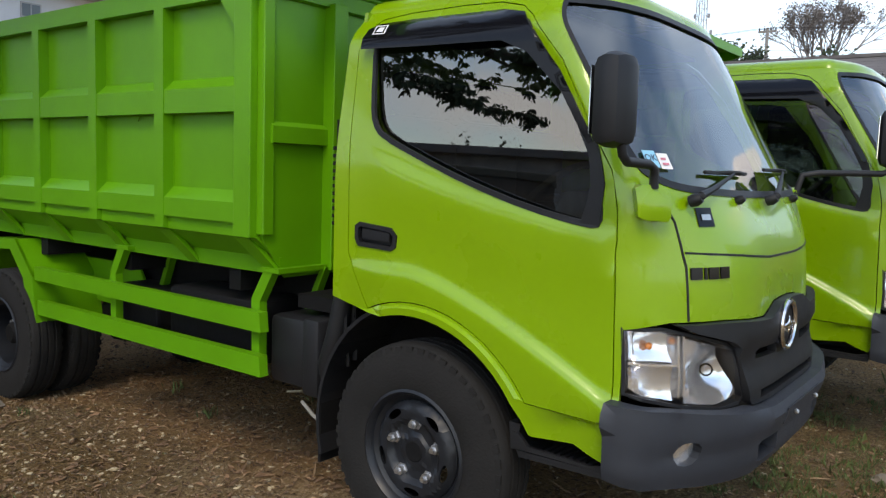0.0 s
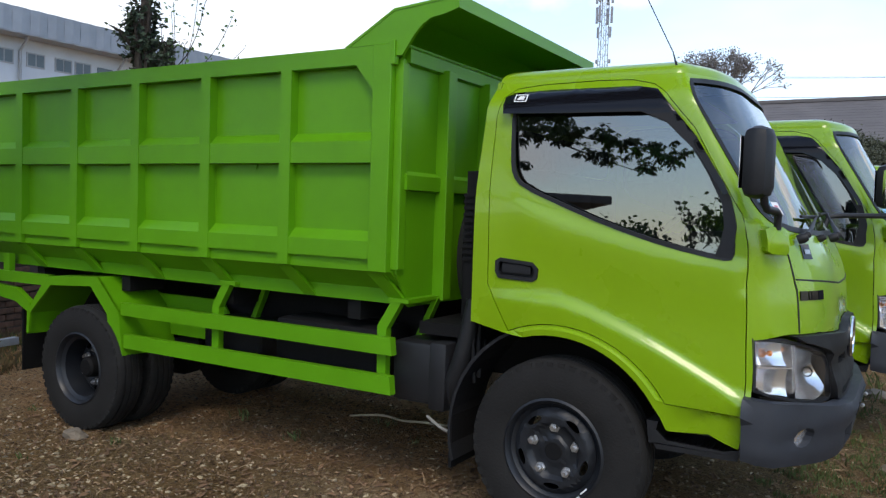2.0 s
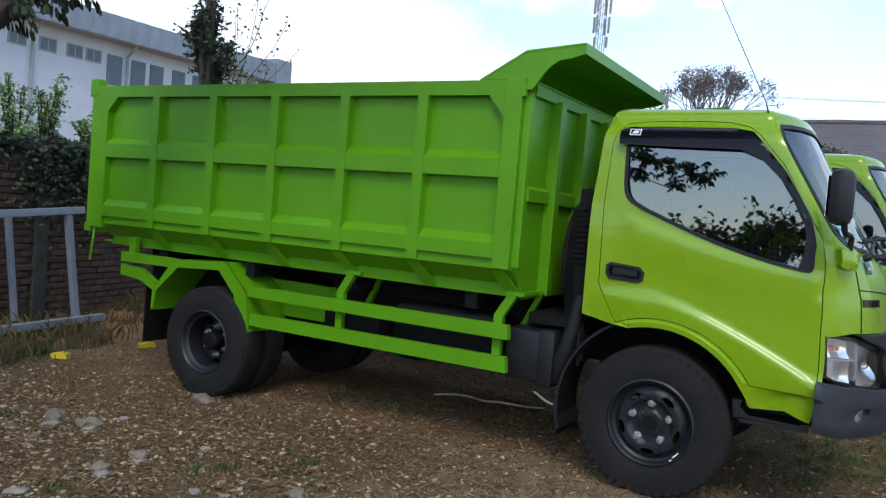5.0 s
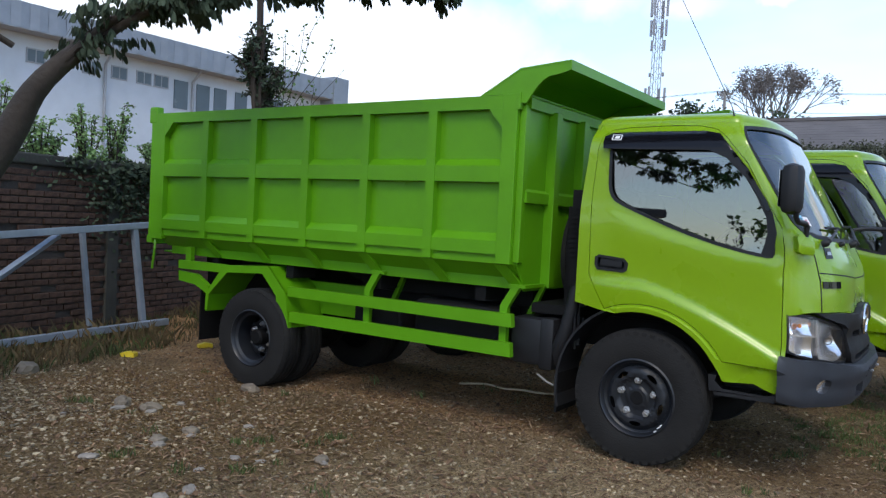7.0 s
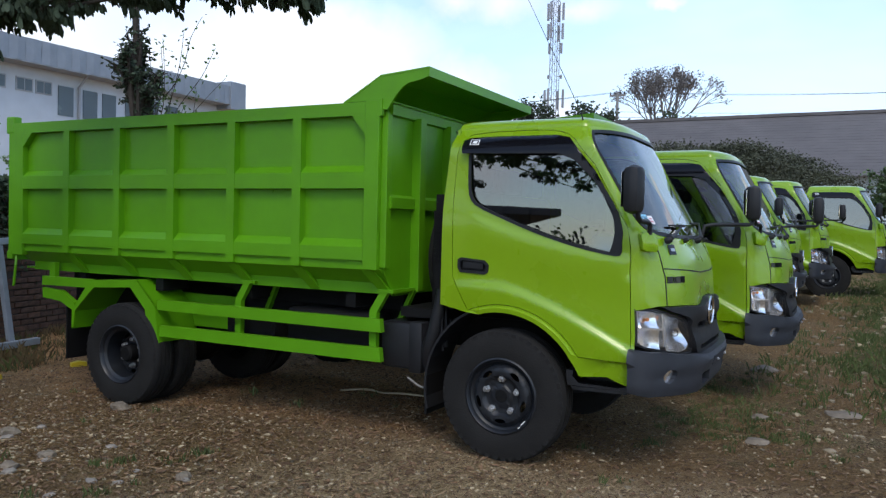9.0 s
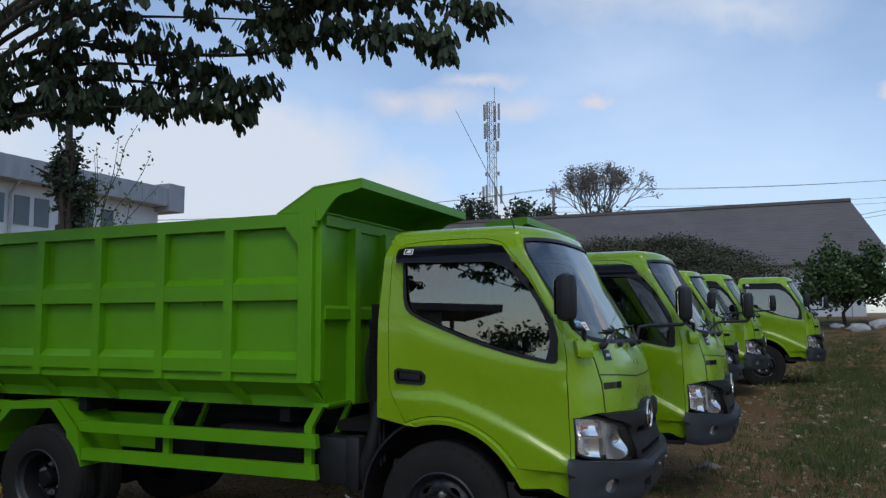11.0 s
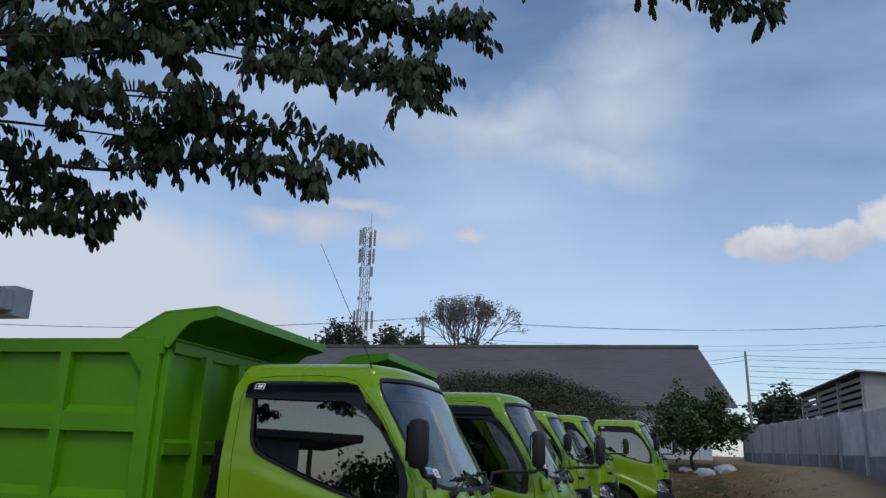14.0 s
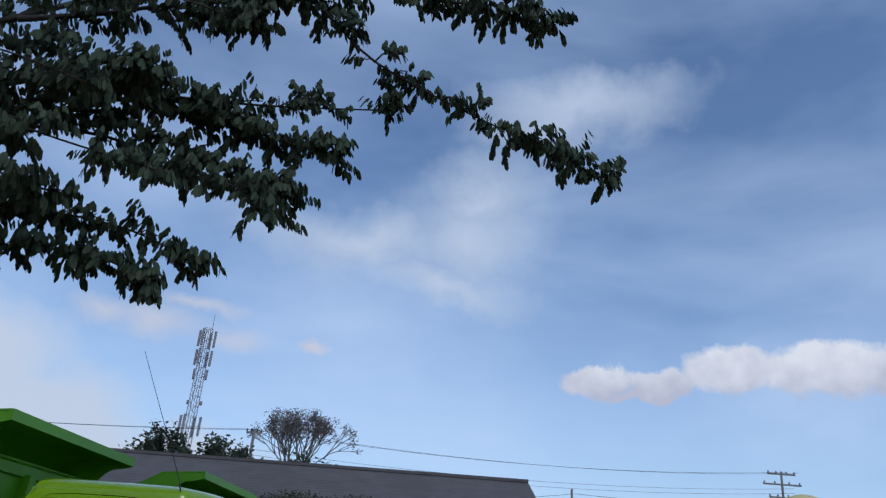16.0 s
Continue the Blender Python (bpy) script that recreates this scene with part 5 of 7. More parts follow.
M_WOODPOLE = material("concrete_pole", (0.24, 0.23, 0.22), 0.9)


def single(name, bm, mat, label, category, kind="", smooth=0.0, group=""):
    return tagged(part(name, bm, mat, None, "", smooth), label, category, group, kind)


WALL_DX = -0.23


def wall_x(y):
    return -6.44 + WALL_DX * (y + 0.4)


def brick_wall():
    turn = math.atan(-WALL_DX)
    frame_m = pose(wall_x(0), 0, 0) @ Matrix.Rotation(turn, 4, "Z")
    k = math.cos(turn)
    bm = bmesh.new()
    box(bm, -0.2, -0.012, -9, 11, -0.3, 1.80)
    w = single("wall_brick", bm, M_MORTAR, "old brick yard wall with damp patches", "wall", "structure")
    w.matrix_basis = frame_m
    bm = bmesh.new()
    box(bm, -0.24, 0.03, -9, 11, 1.72, 1.84, 0.02)
    part("coping", bm, M_DAMP, w)
    for y in (-5.2, -2.1, 0.98, 4.1, 7.2):
        bm = bmesh.new()
        box(bm, -0.05, 0.03, y, y + 0.17, -0.2, 1.74, 0.008)
        part("pier", bm, M_DAMP, w)
    rng = random.Random(4)
    shapes = []
    for k in range(4):
        bm = bmesh.new()
        box(bm, -0.04, 0.0 + 0.004 * k, 0.004, 0.196, 0.006, 0.062, 0.004)
        me = bpy.data.meshes.new("brick")
        bmesh.ops.recalc_face_normals(bm, faces=bm.faces[:])
        bm.to_mesh(me)
        bm.free()
        me.materials.append(M_BRICK)
        shapes.append(me)
    rest = bmesh.new()
    n = 0
    for row in range(26):
        z = -0.12 + row * 0.072
        for col in range(-44, 53):
            y = col * 0.204 + (0.102 if row % 2 else 0) + rng.uniform(-0.004, 0.004)
            if any(p - 0.16 < y < p + 0.13 for p in (-5.2, -2.1, 0.98, 4.1, 7.2)) or z > 1.64:
                continue
            if rng.random() < 0.04:
                continue
            if -0.95 < y < 2.0 and n < 300 and z > 0.05:
                ob = new("brick", rng.choice(shapes))
                ob.parent = w
                ob.location = (rng.uniform(-0.004, 0.006), y, z)
                n += 1
            elif -3.5 < y < 4.5:
                box(rest, -0.04, rng.uniform(-0.002, 0.012), y + 0.004, y + 0.196, z + 0.006, z + 0.062)
    part("bricks_beyond", rest, M_BRICK, w)["kind"] = "stuff"
    return w


def workshop():
    """The long white workshop behind the brick wall."""
    b = thing("workshop_building", pose(-33, 0, 0), "long white two-storey workshop with a metal fascia", "building")
    bm = bmesh.new()
    box(bm, -14, 0, -22, 32.3, -0.5, 8.7)
    part("wall", bm, M_WHITEWALL, b)
    bm = bmesh.new()
    prism(bm, [(-14, 9.4), (-6.5, 10.2), (1.0, 9.3), (1.0, 8.75), (-14, 8.75)], lambda p, q, d: (p, d, q), -22, 32.6)
    part("roof", bm, M_SHEETROOF, b)
    bm = bmesh.new()
    wave = [(1.0 + 0.05 * ((i // 2) % 2), -22 + (i - i % 2) * 0.2 + 0.02 * (i % 2)) for i in range(272)]
    prism(bm, [(0.97, -22.0)] + wave + [(0.97, 32.6)], lambda p, q, d: (p, q, d), 8.5, 9.58)
    part("fascia", bm, M_SHEETROOF, b, "ribbed grey metal fascia")
    bm = bmesh.new()
    box(bm, -1.6, 1.15, 32.0, 33.3, 8.2, 9.85)
    part("gutter_box", bm, M_SHEETROOF, b)
    bm = bmesh.new()
    box(bm, 0.0, 1.0, -22, 32.3, 8.46, 8.5)
    part("soffit", bm, M_PIPE, b)
    for y in (1.2, 3.4, 6.2, 8.6, 11.0, 13.6, 16.2, 17.65, 19.0, 20.0):
        w = None
        bm = bmesh.new()
        box(bm, -0.05, 0.04, y, y + 0.86, 7.28, 7.92)
        w = part("window", bm, M_PIPE, b)
        for o in (0.06, 0.46):
            bm = bmesh.new()
            box(bm, 0.041, 0.05, y + o, y + o + 0.34, 7.34, 7.86)
            part("pane", bm, M_PANE, w)
    for y in (21.2, 22.6, 23.75, 25.2, 26.6, 28.0):
        bm = bmesh.new()
        box(bm, -0.05, 0.05, y, y + 0.84, 6.4, 7.85)
        part("shutter", bm, M_PANE, b)
    for y in (0.0, 8.0, 17.3, 22.3):
        bm = bmesh.new()
        tube(bm, [(0.8, y, 8.5), (0.12, y, 7.9), (0.12, y, 0)], 0.07, 8)
        part("downpipe", bm, M_PIPE, b)
    return b


def hall():
    """The low hall with the big dark roof across the road."""
    b = thing("storage_hall", pose(0, 0, 0), "low white hall under a large dark weathered roof", "building")
    bm = bmesh.new()
    box(bm, -24, 5.2, 36.2, 49, 0.5, 4.3)
    prism(bm, [(36.2, 4.3), (49, 4.3), (42.6, 7.7)], lambda p, q, d: (d, p, q), 5.0, 5.2)
    part("wall", bm, M_WHITEWALL, b)
    for k in range(0, 30, 4):
        bm = bmesh.new()
        box(bm, -22 + k * 0.95, -21.95 + k * 0.95, 36.15, 36.2, 1.0, 4.2)
        part("wall_joint", bm, M_PIPE, b)
    rng = random.Random(8)
    bm = bmesh.new()
    for row in range(22):
        f0, f1 = row / 22, (row + 1) / 22
        for col in range(30):
            x0, x1 = -24 + col * 1.0, -24 + (col + 1) * 1.0
            skew = 1.2 * (1 - f0)
            lift = rng.uniform(0, 0.012)
            a = (35.5 + 7.1 * f0, 4.08 + 3.79 * f0 + 0.006 + lift * 0.5)
            c = (35.5 + 7.1 * f1, 4.08 + 3.79 * f1 + lift * 0.5)
            xe = 1.0 if col < 29 else 0.2 + skew
            vs = [bm.verts.new(p) for p in ((x0, a[0], a[1]), (x0 + xe, a[0], a[1]), (x0 + xe, c[0], c[1]), (x0, c[0], c[1]), (x0, a[0], a[1] - 0.03), (x0 + xe, a[0], a[1] - 0.03))]
            bm.faces.new(vs[:4])
            bm.faces.new((vs[0], vs[4], vs[5], vs[1]))
    part("roof_tiles", bm, M_TILE, b)["kind"] = "stuff"
    bm = bmesh.new()
    prism(bm, [(42.6, 7.86), (49.6, 4.1), (49.6, 4.0), (42.6, 7.7)], lambda p, q, d: (d, p, q), -24, 5.2)
    box(bm, -24, 5.25, 42.4, 42.9, 7.82, 7.99)
    part("ridge", bm, M_TILE, b)
    return b


def steel_frame():
    f = thing("steel_frame", pose(0, 0, 0), "bare galvanised steel frame leaning at the brick wall", "metal frame")

    def bar(name, a, b, r=0.035):
        bm = bmesh.new()
        a, b = Vector(a), Vector(b)
        d = (b - a)
        q = Vector((1, 0, 0)).rotation_difference(d).to_matrix().to_4x4()
        box(bm, 0, d.length, -r, r, -r, r, 0.005, Matrix.Translation(a) @ q)
        part(name, bm, M_STEEL, f)
    bar("top_bar", (-5.85, -1.9, 0.92), (-6.04, 1.0, 1.14))
    bar("leg", (-6.03, 0.83, 1.10), (-5.95, 0.93, 0.02), 0.03)
    bar("leg", (-6.2, 0.33, 1.05), (-6.15, 0.42, 0.05), 0.025)
    bar("brace", (-6.06, 0.0, 1.02), (-5.82, -1.1, 0.35), 0.028)
    bar("leg", (-5.85, -1.6, 0.92), (-5.75, -1.65, -0.02), 0.03)
    bar("foot_bar", (-5.55, -1.9, 0.02), (-5.93, 1.22, 0.06), 0.035)
    return f


def lattice_tower():
    t = thing("radio_mast", pose(-39.5, 110, 0), "tall steel lattice radio mast with antennas", "mast")
    top, bays = 36.0, 24
    wide = lambda z: 0.72 - 0.22 * z / top
    corner = lambda z, k: (wide(z) * (1, -1, -1, 1)[k % 4], wide(z) * (1, 1, -1, -1)[k % 4], z)
    for k in range(4):
        bm = bmesh.new()
        tube(bm, [corner(0, k), corner(top, k)], 0.06, 5)
        part("leg", bm, M_TOWER, t)
    bm = bmesh.new()
    for k in range(4):
        for i in range(bays):
            z0, z1 = top * i / bays, top * (i + 1) / bays
            tube(bm, [corner(z0, k), corner(z1, k + 1)], 0.028, 4)
            tube(bm, [corner(z1, k), corner(z1, k + 1)], 0.03, 4)
    part("lattice", bm, M_TOWER, t)
    bm = bmesh.new()
    for s in (-0.2, 0.2):
        tube(bm, [(s, -0.5, 0), (s, -0.5, top)], 0.04, 4)
    part("ladder", bm, M_TOWER, t)
    for z, h, r in ((34.4, 2.6, 1.15), (31.4, 2.4, 1.1), (28.9, 1.6, 0.95), (21.2, 2.8, 1.4), (24.6, 0.6, 1.0)):
        for a in ((0.2, 1.5, 3.3, 4.4) if h > 2 else (0.4, 3.0)):
            bm = bmesh.new()
            x, y = r * math.cos(a), r * math.sin(a)
            box(bm, x - 0.17, x + 0.17, y - 0.12, y + 0.12, z - h / 2, z + h / 2, 0.04)
            an = part("antenna", bm, M_TOWER, t)
            bm = bmesh.new()
            tube(bm, [(x, y, z), (x * 0.4, y * 0.4, z)], 0.05, 4)
            part("bracket", bm, M_TOWER, an)
    bm = bmesh.new()
    tube(bm, [(0.5, 0, 35.8), (0.5, 0, 38.4)], 0.05, 4)
    part("rod", bm, M_TOWER, t)
    return t


def utility_pole(x, y, z0, z1, arms, lean=0.0, name="utility_pole"):
    p = thing(name, pose(x, y, z0, 0, lean, 0), "grey concrete utility pole with cross-arms" if arms else "plain grey utility pole", "pole")
    bm = bmesh.new()
    tube(bm, [(0, 0, -0.5), (0, 0, z1 - z0)], [0.14, 0.09] if arms else [0.09, 0.06], 8)
    part("post", bm, M_WOODPOLE, p)
    for z, w in arms:
        bm = bmesh.new()
        box(bm, -w, w, -0.06, 0.06, z - z0 - 0.06, z - z0 + 0.06)
        arm = part("cross_arm", bm, M_WOODPOLE, p)
        for s in (-1, -0.4, 0.4, 1):
            bm = bmesh.new()
            tube(bm, [(s * w * 0.92, 0, z - z0), (s * w * 0.92, 0, z - z0 + 0.22)], 0.05, 6)
            part("insulator", bm, M_WIRE, arm)
    return p


def cables(pairs, sag, r=0.013):
    for a, b in pairs:
        a, b = Vector(a), Vector(b)
        bm = bmesh.new()
        tube(bm, [a.lerp(b, i / 16) - Vector((0, 0, sag * (1 - (i / 8 - 1) ** 2))) for i in range(17)], r, 4)
        single("cable", bm, M_WIRE, "thin black overhead cable strung between poles", "cable", group="overhead cables")


# ---- plants ----
def leaf_fan(verts, faces, at, along, rng, size, pairs, droop):
    """One compound leaf: a rachis with hanging leaflets."""
    along = along.normalized()
    side = along.cross(Vector((0, 0, 1)))
    side = side.normalized() if side.length > 0.01 else Vector((1, 0, 0))
    p = Vector(at)
    for i in range(pairs):
        p = p + along * size * 0.34
        along = (along + Vector((0, 0, -0.10))).normalized()
        for s in (-1, 1):
            d = (side * s * (1 - droop) + along * 0.35 + Vector((0, 0, -1.1 * droop))).normalized()
            d = (d + Vector((rng.uniform(-.25, .25), rng.uniform(-.25, .25), rng.uniform(-.2, .2)))).normalized()
            w = d.cross(along if abs(d.dot(along)) < 0.9 else side).normalized() * size * rng.uniform(0.15, 0.20)
            w = Matrix.Rotation(rng.uniform(-0.9, 0.9), 3, d) @ w
            l = d * size * rng.uniform(0.85, 1.15)
            k = len(verts)
            verts += [p, p + l * 0.3 + w, p + l * 0.8 + w * 0.9, p + l, p + l * 0.8 - w * 0.9, p + l * 0.3 - w]
            faces.append((k, k + 1, k + 2, k + 3, k + 4, k + 5))


def plain_leaf(verts, faces, p, rng, size):
    d = Vector((rng.gauss(0, 1), rng.gauss(0, 1), rng.gauss(-0.3, 0.7))).normalized()
    w = d.orthogonal().normalized()
    w = (Matrix.Rotation(rng.uniform(0, 6.28), 3, d) @ w) * size * 0.3
    k = len(verts)
    verts += [p, p + d * size * 0.5 + w, p + d * size, p + d * size * 0.5 - w]
    faces.append((k, k + 1, k + 2, k + 3))


def crown_mesh(name, verts, faces, mat, parent):
    me = bpy.data.meshes.new(name)
    me.from_pydata(verts, [], faces)
    me.materials.append(mat)
    ob = new(name, me)
    ob.parent = parent
    return ob


BOUGHS = [
    [(-3.8, -1.2, 2.5), (-2.77, -0.45, 3.38), (-2.15, -0.21, 3.37), (-1.26, 0.03, 3.30), (-0.78, 0.11, 3.37), (-0.23, 0.18, 3.36), (0.08, 0.21, 3.22)],
    [(-3.5, -0.9, 2.85), (-2.81, -0.50, 3.80), (-2.04, -0.24, 3.87), (-1.63, -0.14, 3.79), (-1.16, -0.02, 3.60), (-0.61, 0.10, 3.61), (-0.13, 0.23, 3.58), (0.30, 0.29, 3.42)],
    [(-3.5, -0.9, 2.85), (-2.5, -0.75, 3.82), (-1.79, -0.41, 3.92), (-0.97, -0.13, 4.08), (-0.38, 0.11, 4.17), (0.11, 0.11, 3.99), (0.52, 0.15, 3.88), (0.80, 0.13, 3.72)],
    [(-3.98, -1.33, 2.23), (-3.42, -0.99, 2.75), (-2.9, -0.29, 3.07), (-2.47, -0.11, 3.08), (-1.99, 0.08, 3.05), (-1.57, 0.30, 2.99)],
    [(-2.5, -0.75, 3.82), (-1.2, -0.1, 4.9), (-0.07, 0.14, 5.57), (0.46, 0.13, 5.40), (0.83, 0.14, 5.35), (1.30, 0.20, 4.92), (2.05, 0.28, 4.55), (2.44, 0.26, 4.38), (2.82, 0.22, 4.12)],
    [(-1.79, -0.41, 3.92), (-0.89, 0.14, 4.63), (-0.30, 0.25, 4.61), (0.35, 0.31, 4.60), (0.85, 0.35, 4.62), (1.38, 0.35, 4.63)],
    [(-1.79, -0.41, 3.92), (-0.58, 0.21, 4.52), (0.09, 0.32, 4.48), (0.45, 0.34, 4.41), (0.82, 0.35, 4.32), (1.05, 0.40, 4.29)],
    [(-1.79, -0.41, 3.92), (-0.73, 0.24, 4.44), (-0.15, 0.32, 4.31), (0.22, 0.37, 4.18), (0.55, 0.38, 4.01), (0.77, 0.44, 3.98)],
    [(-1.2, -0.1, 4.9), (-0.61, -0.04, 5.03), (-0.14, -0.01, 5.14), (0.20, 0.04, 5.15), (0.52, 0.06, 5.11)],
    [(0.46, 0.13, 5.40), (1.26, 0.03, 5.45), (1.67, -0.02, 5.28), (2.05, -0.02, 5.26), (2.45, -0.04, 5.14)],
    [(-3.98, -1.33, 2.23), (-3.42, -0.99, 2.68), (-3.04, -0.81, 2.78), (-2.8, -0.66, 2.84), (-2.23, -0.35, 2.95), (-1.5, 0.0, 2.95)],
    [(-3.5, -0.9, 2.85), (-4.4, 0.4, 4.2), (-4.9, 1.6, 4.6)],
    [(-3.9, -1.6, 2.4), (-4.0, -2.8, 2.9), (-3.6, -3.5, 2.75), (-3.0, -3.9, 2.55), (-2.3, -4.2, 2.42)],
    [(-4.0, -2.8, 2.9), (-3.0, -3.9, 2.9), (-2.2, -4.5, 2.6), (-1.5, -4.8, 2.42), (-0.9, -5.0, 2.30)],
    [(-4.0, -2.8, 2.9), (-3.9, -4.0, 2.6), (-3.4, -4.6, 2.4), (-2.7, -5.0, 2.22)],
    [(-3.0, -3.9, 2.9), (-2.6, -4.8, 2.65), (-2.0, -5.3, 2.4), (-1.4, -5.6, 2.2)],
    [(-4.0, -2.8, 2.9), (-3.4, -3.2, 2.6), (-2.9, -3.3, 2.38), (-2.4, -3.5, 2.2)],
    [(-3.6, -3.5, 2.75), (-2.9, -3.6, 2.75), (-2.3, -3.8, 2.68), (-1.8, -4.1, 2.58)],
    [(-3.5, -0.9, 2.85), (-2.6, -0.9, 3.6), (-1.7, -0.7, 3.85), (-0.9, -0.45, 3.95), (-0.25, -0.3, 3.85), (0.2, -0.25, 3.75)],
    [(-3.5, -0.9, 2.85), (-2.5, -0.6, 3.45), (-1.7, -0.45, 3.65), (-1.0, -0.3, 3.66), (-0.4, -0.2, 3.6)],
    [(-2.5, -0.75, 3.82), (-1.7, -0.6, 4.3), (-1.0, -0.4, 4.5), (-0.4, -0.25, 4.5), (0.05, -0.2, 4.42)],
    [(-2.5, -0.75, 3.82), (-1.5, -0.8, 4.45), (-0.6, -0.6, 4.8), (0.1, -0.45, 4.85), (0.5, -0.4, 4.75)],
    [(-3.5, -0.9, 2.85), (-2.8, -0.3, 3.3), (-2.2, 0.0, 3.35), (-1.7, 0.15, 3.28)],
    [(-3.5, -0.9, 2.85), (-2.0, -1.2, 3.55), (-1.4, -1.05, 3.68), (-0.9, -0.8, 3.78), (-0.4, -0.5, 3.88)],
    [(-3.5, -0.9, 2.85), (-2.1, -1.1, 3.32), (-1.3, -0.95, 3.40), (-0.95, -0.8, 3.46), (-0.5, -0.5, 3.54)],
    [(-2.5, -0.75, 3.82), (-1.4, -0.8, 4.12), (-0.7, -0.5, 4.2), (-0.3, -0.3, 4.33), (0.0, -0.2, 4.5)],
    [(-1.5, -0.8, 4.45), (-0.4, -0.4, 4.95), (0.2, -0.05, 5.15), (0.5, 0.0, 5.3)],
    [(-2.5, -0.75, 3.82), (-1.9, -1.3, 3.95), (-1.2, -1.1, 4.05), (-0.6, -0.8, 4.15), (-0.2, -0.5, 4.15)],
    [(-2.5, -0.75, 3.82), (-1.6, -0.5, 4.0), (-1.0, -0.3, 4.25), (-0.6, -0.2, 4.4), (-0.2, 0.0, 4.45)],
    [(-3.42, -0.99, 2.75), (-2.8, -0.45, 3.15), (-2.2, -0.1, 3.2), (-1.7, 0.12, 3.14), (-1.35, 0.2, 3.1)],
    [(-3.5, -0.9, 2.85), (-2.7, -0.6, 3.5), (-2.1, -0.3, 3.58), (-1.5, -0.1, 3.55), (-1.0, 0.05, 3.5)],
]


def shade_tree():
    rng = random.Random(11)
    t = thing("shade_tree", pose(0, 0, 0), "spreading shade tree with drooping feathery dark leaves", "tree")
    bm = bmesh.new()
    pts = bend([(-4.75, -2.35, -0.15), (-4.5, -1.95, 0.8), (-4.2, -1.5, 1.75), (-3.98, -1.33, 2.23), (-3.5, -0.9, 2.85), (-2.81, -0.5, 3.8)])
    tube(bm, pts, [0.17 * (1 - i / len(pts)) ** 1.25 + 0.022 + (0.06 if i == 0 else 0) for i in range(len(pts))], 12)
    part("trunk", bm, M_BARK, t, smooth=70)
    verts, faces = [], []
    for li, limb in enumerate(BOUGHS):
        drift = -0.15 if li < 12 or li > 17 else 0.0
        pts = [p + Vector((drift * smoothstep(0.0, 0.5, i / 25), 0, 0)) for i, p in enumerate(bend(limb))]
        n = len(pts)
        bm = bmesh.new()
        r0 = 0.024 if li not in (3, 10) else 0.04
        tube(bm, pts, [max(0.006, r0 * (1 - i / n) ** 1.1) for i in range(n)], 6)
        behind = 12 <= li <= 17
        start = 0.3 if behind else 0.10
        spots = []
        for i in range(int(n * start), n):
            d = (pts[min(i + 1, n - 1)] - pts[max(0, i - 1)]).normalized()
            # leaves stand in tufts on short side twigs, with gaps between
            if i < n - 1 and rng.random() < (0.22 if li < 18 else 0.48):
                continue
            for _ in range(5 if behind else 3):
                side = Vector((rng.gauss(0, 1), rng.gauss(0, 1), rng.gauss(0.25, 0.45)))
                tip = pts[i] + (side.normalized() * 0.55 + d * 0.25) * rng.uniform(0.10, 0.40) * (1.15 - 0.75 * i / n)
                tube(bm, [pts[i], pts[i].lerp(tip, 0.5) + Vector((0, 0, 0.015)), tip], [0.006, 0.0045, 0.003], 4, False)
                spots += [(tip, tip - pts[i]), (pts[i].lerp(tip, 0.6), tip - pts[i])]
            spots.append((pts[i], d))
        part("limb", bm, M_BARK, t, smooth=70)
        for p, d in spots:
            for _ in range(2 if rng.random() < 0.55 else 1):
                a = (d.normalized() * 0.7 + Vector((rng.gauss(0, 0.7), rng.gauss(0, 0.7), rng.gauss(0.15, 0.3)))).normalized()
                leaf_fan(verts, faces, p + Vector((rng.gauss(0, 0.02), rng.gauss(0, 0.02), rng.gauss(0.02, 0.02))), a, rng, rng.uniform(0.05, 0.075) if behind else rng.uniform(0.065, 0.095), rng.randint(3, 5), rng.uniform(0.3, 0.6) if behind else rng.uniform(0.78, 0.98))
    crown_mesh("crown", verts, faces, M_LEAF, t)
    return t


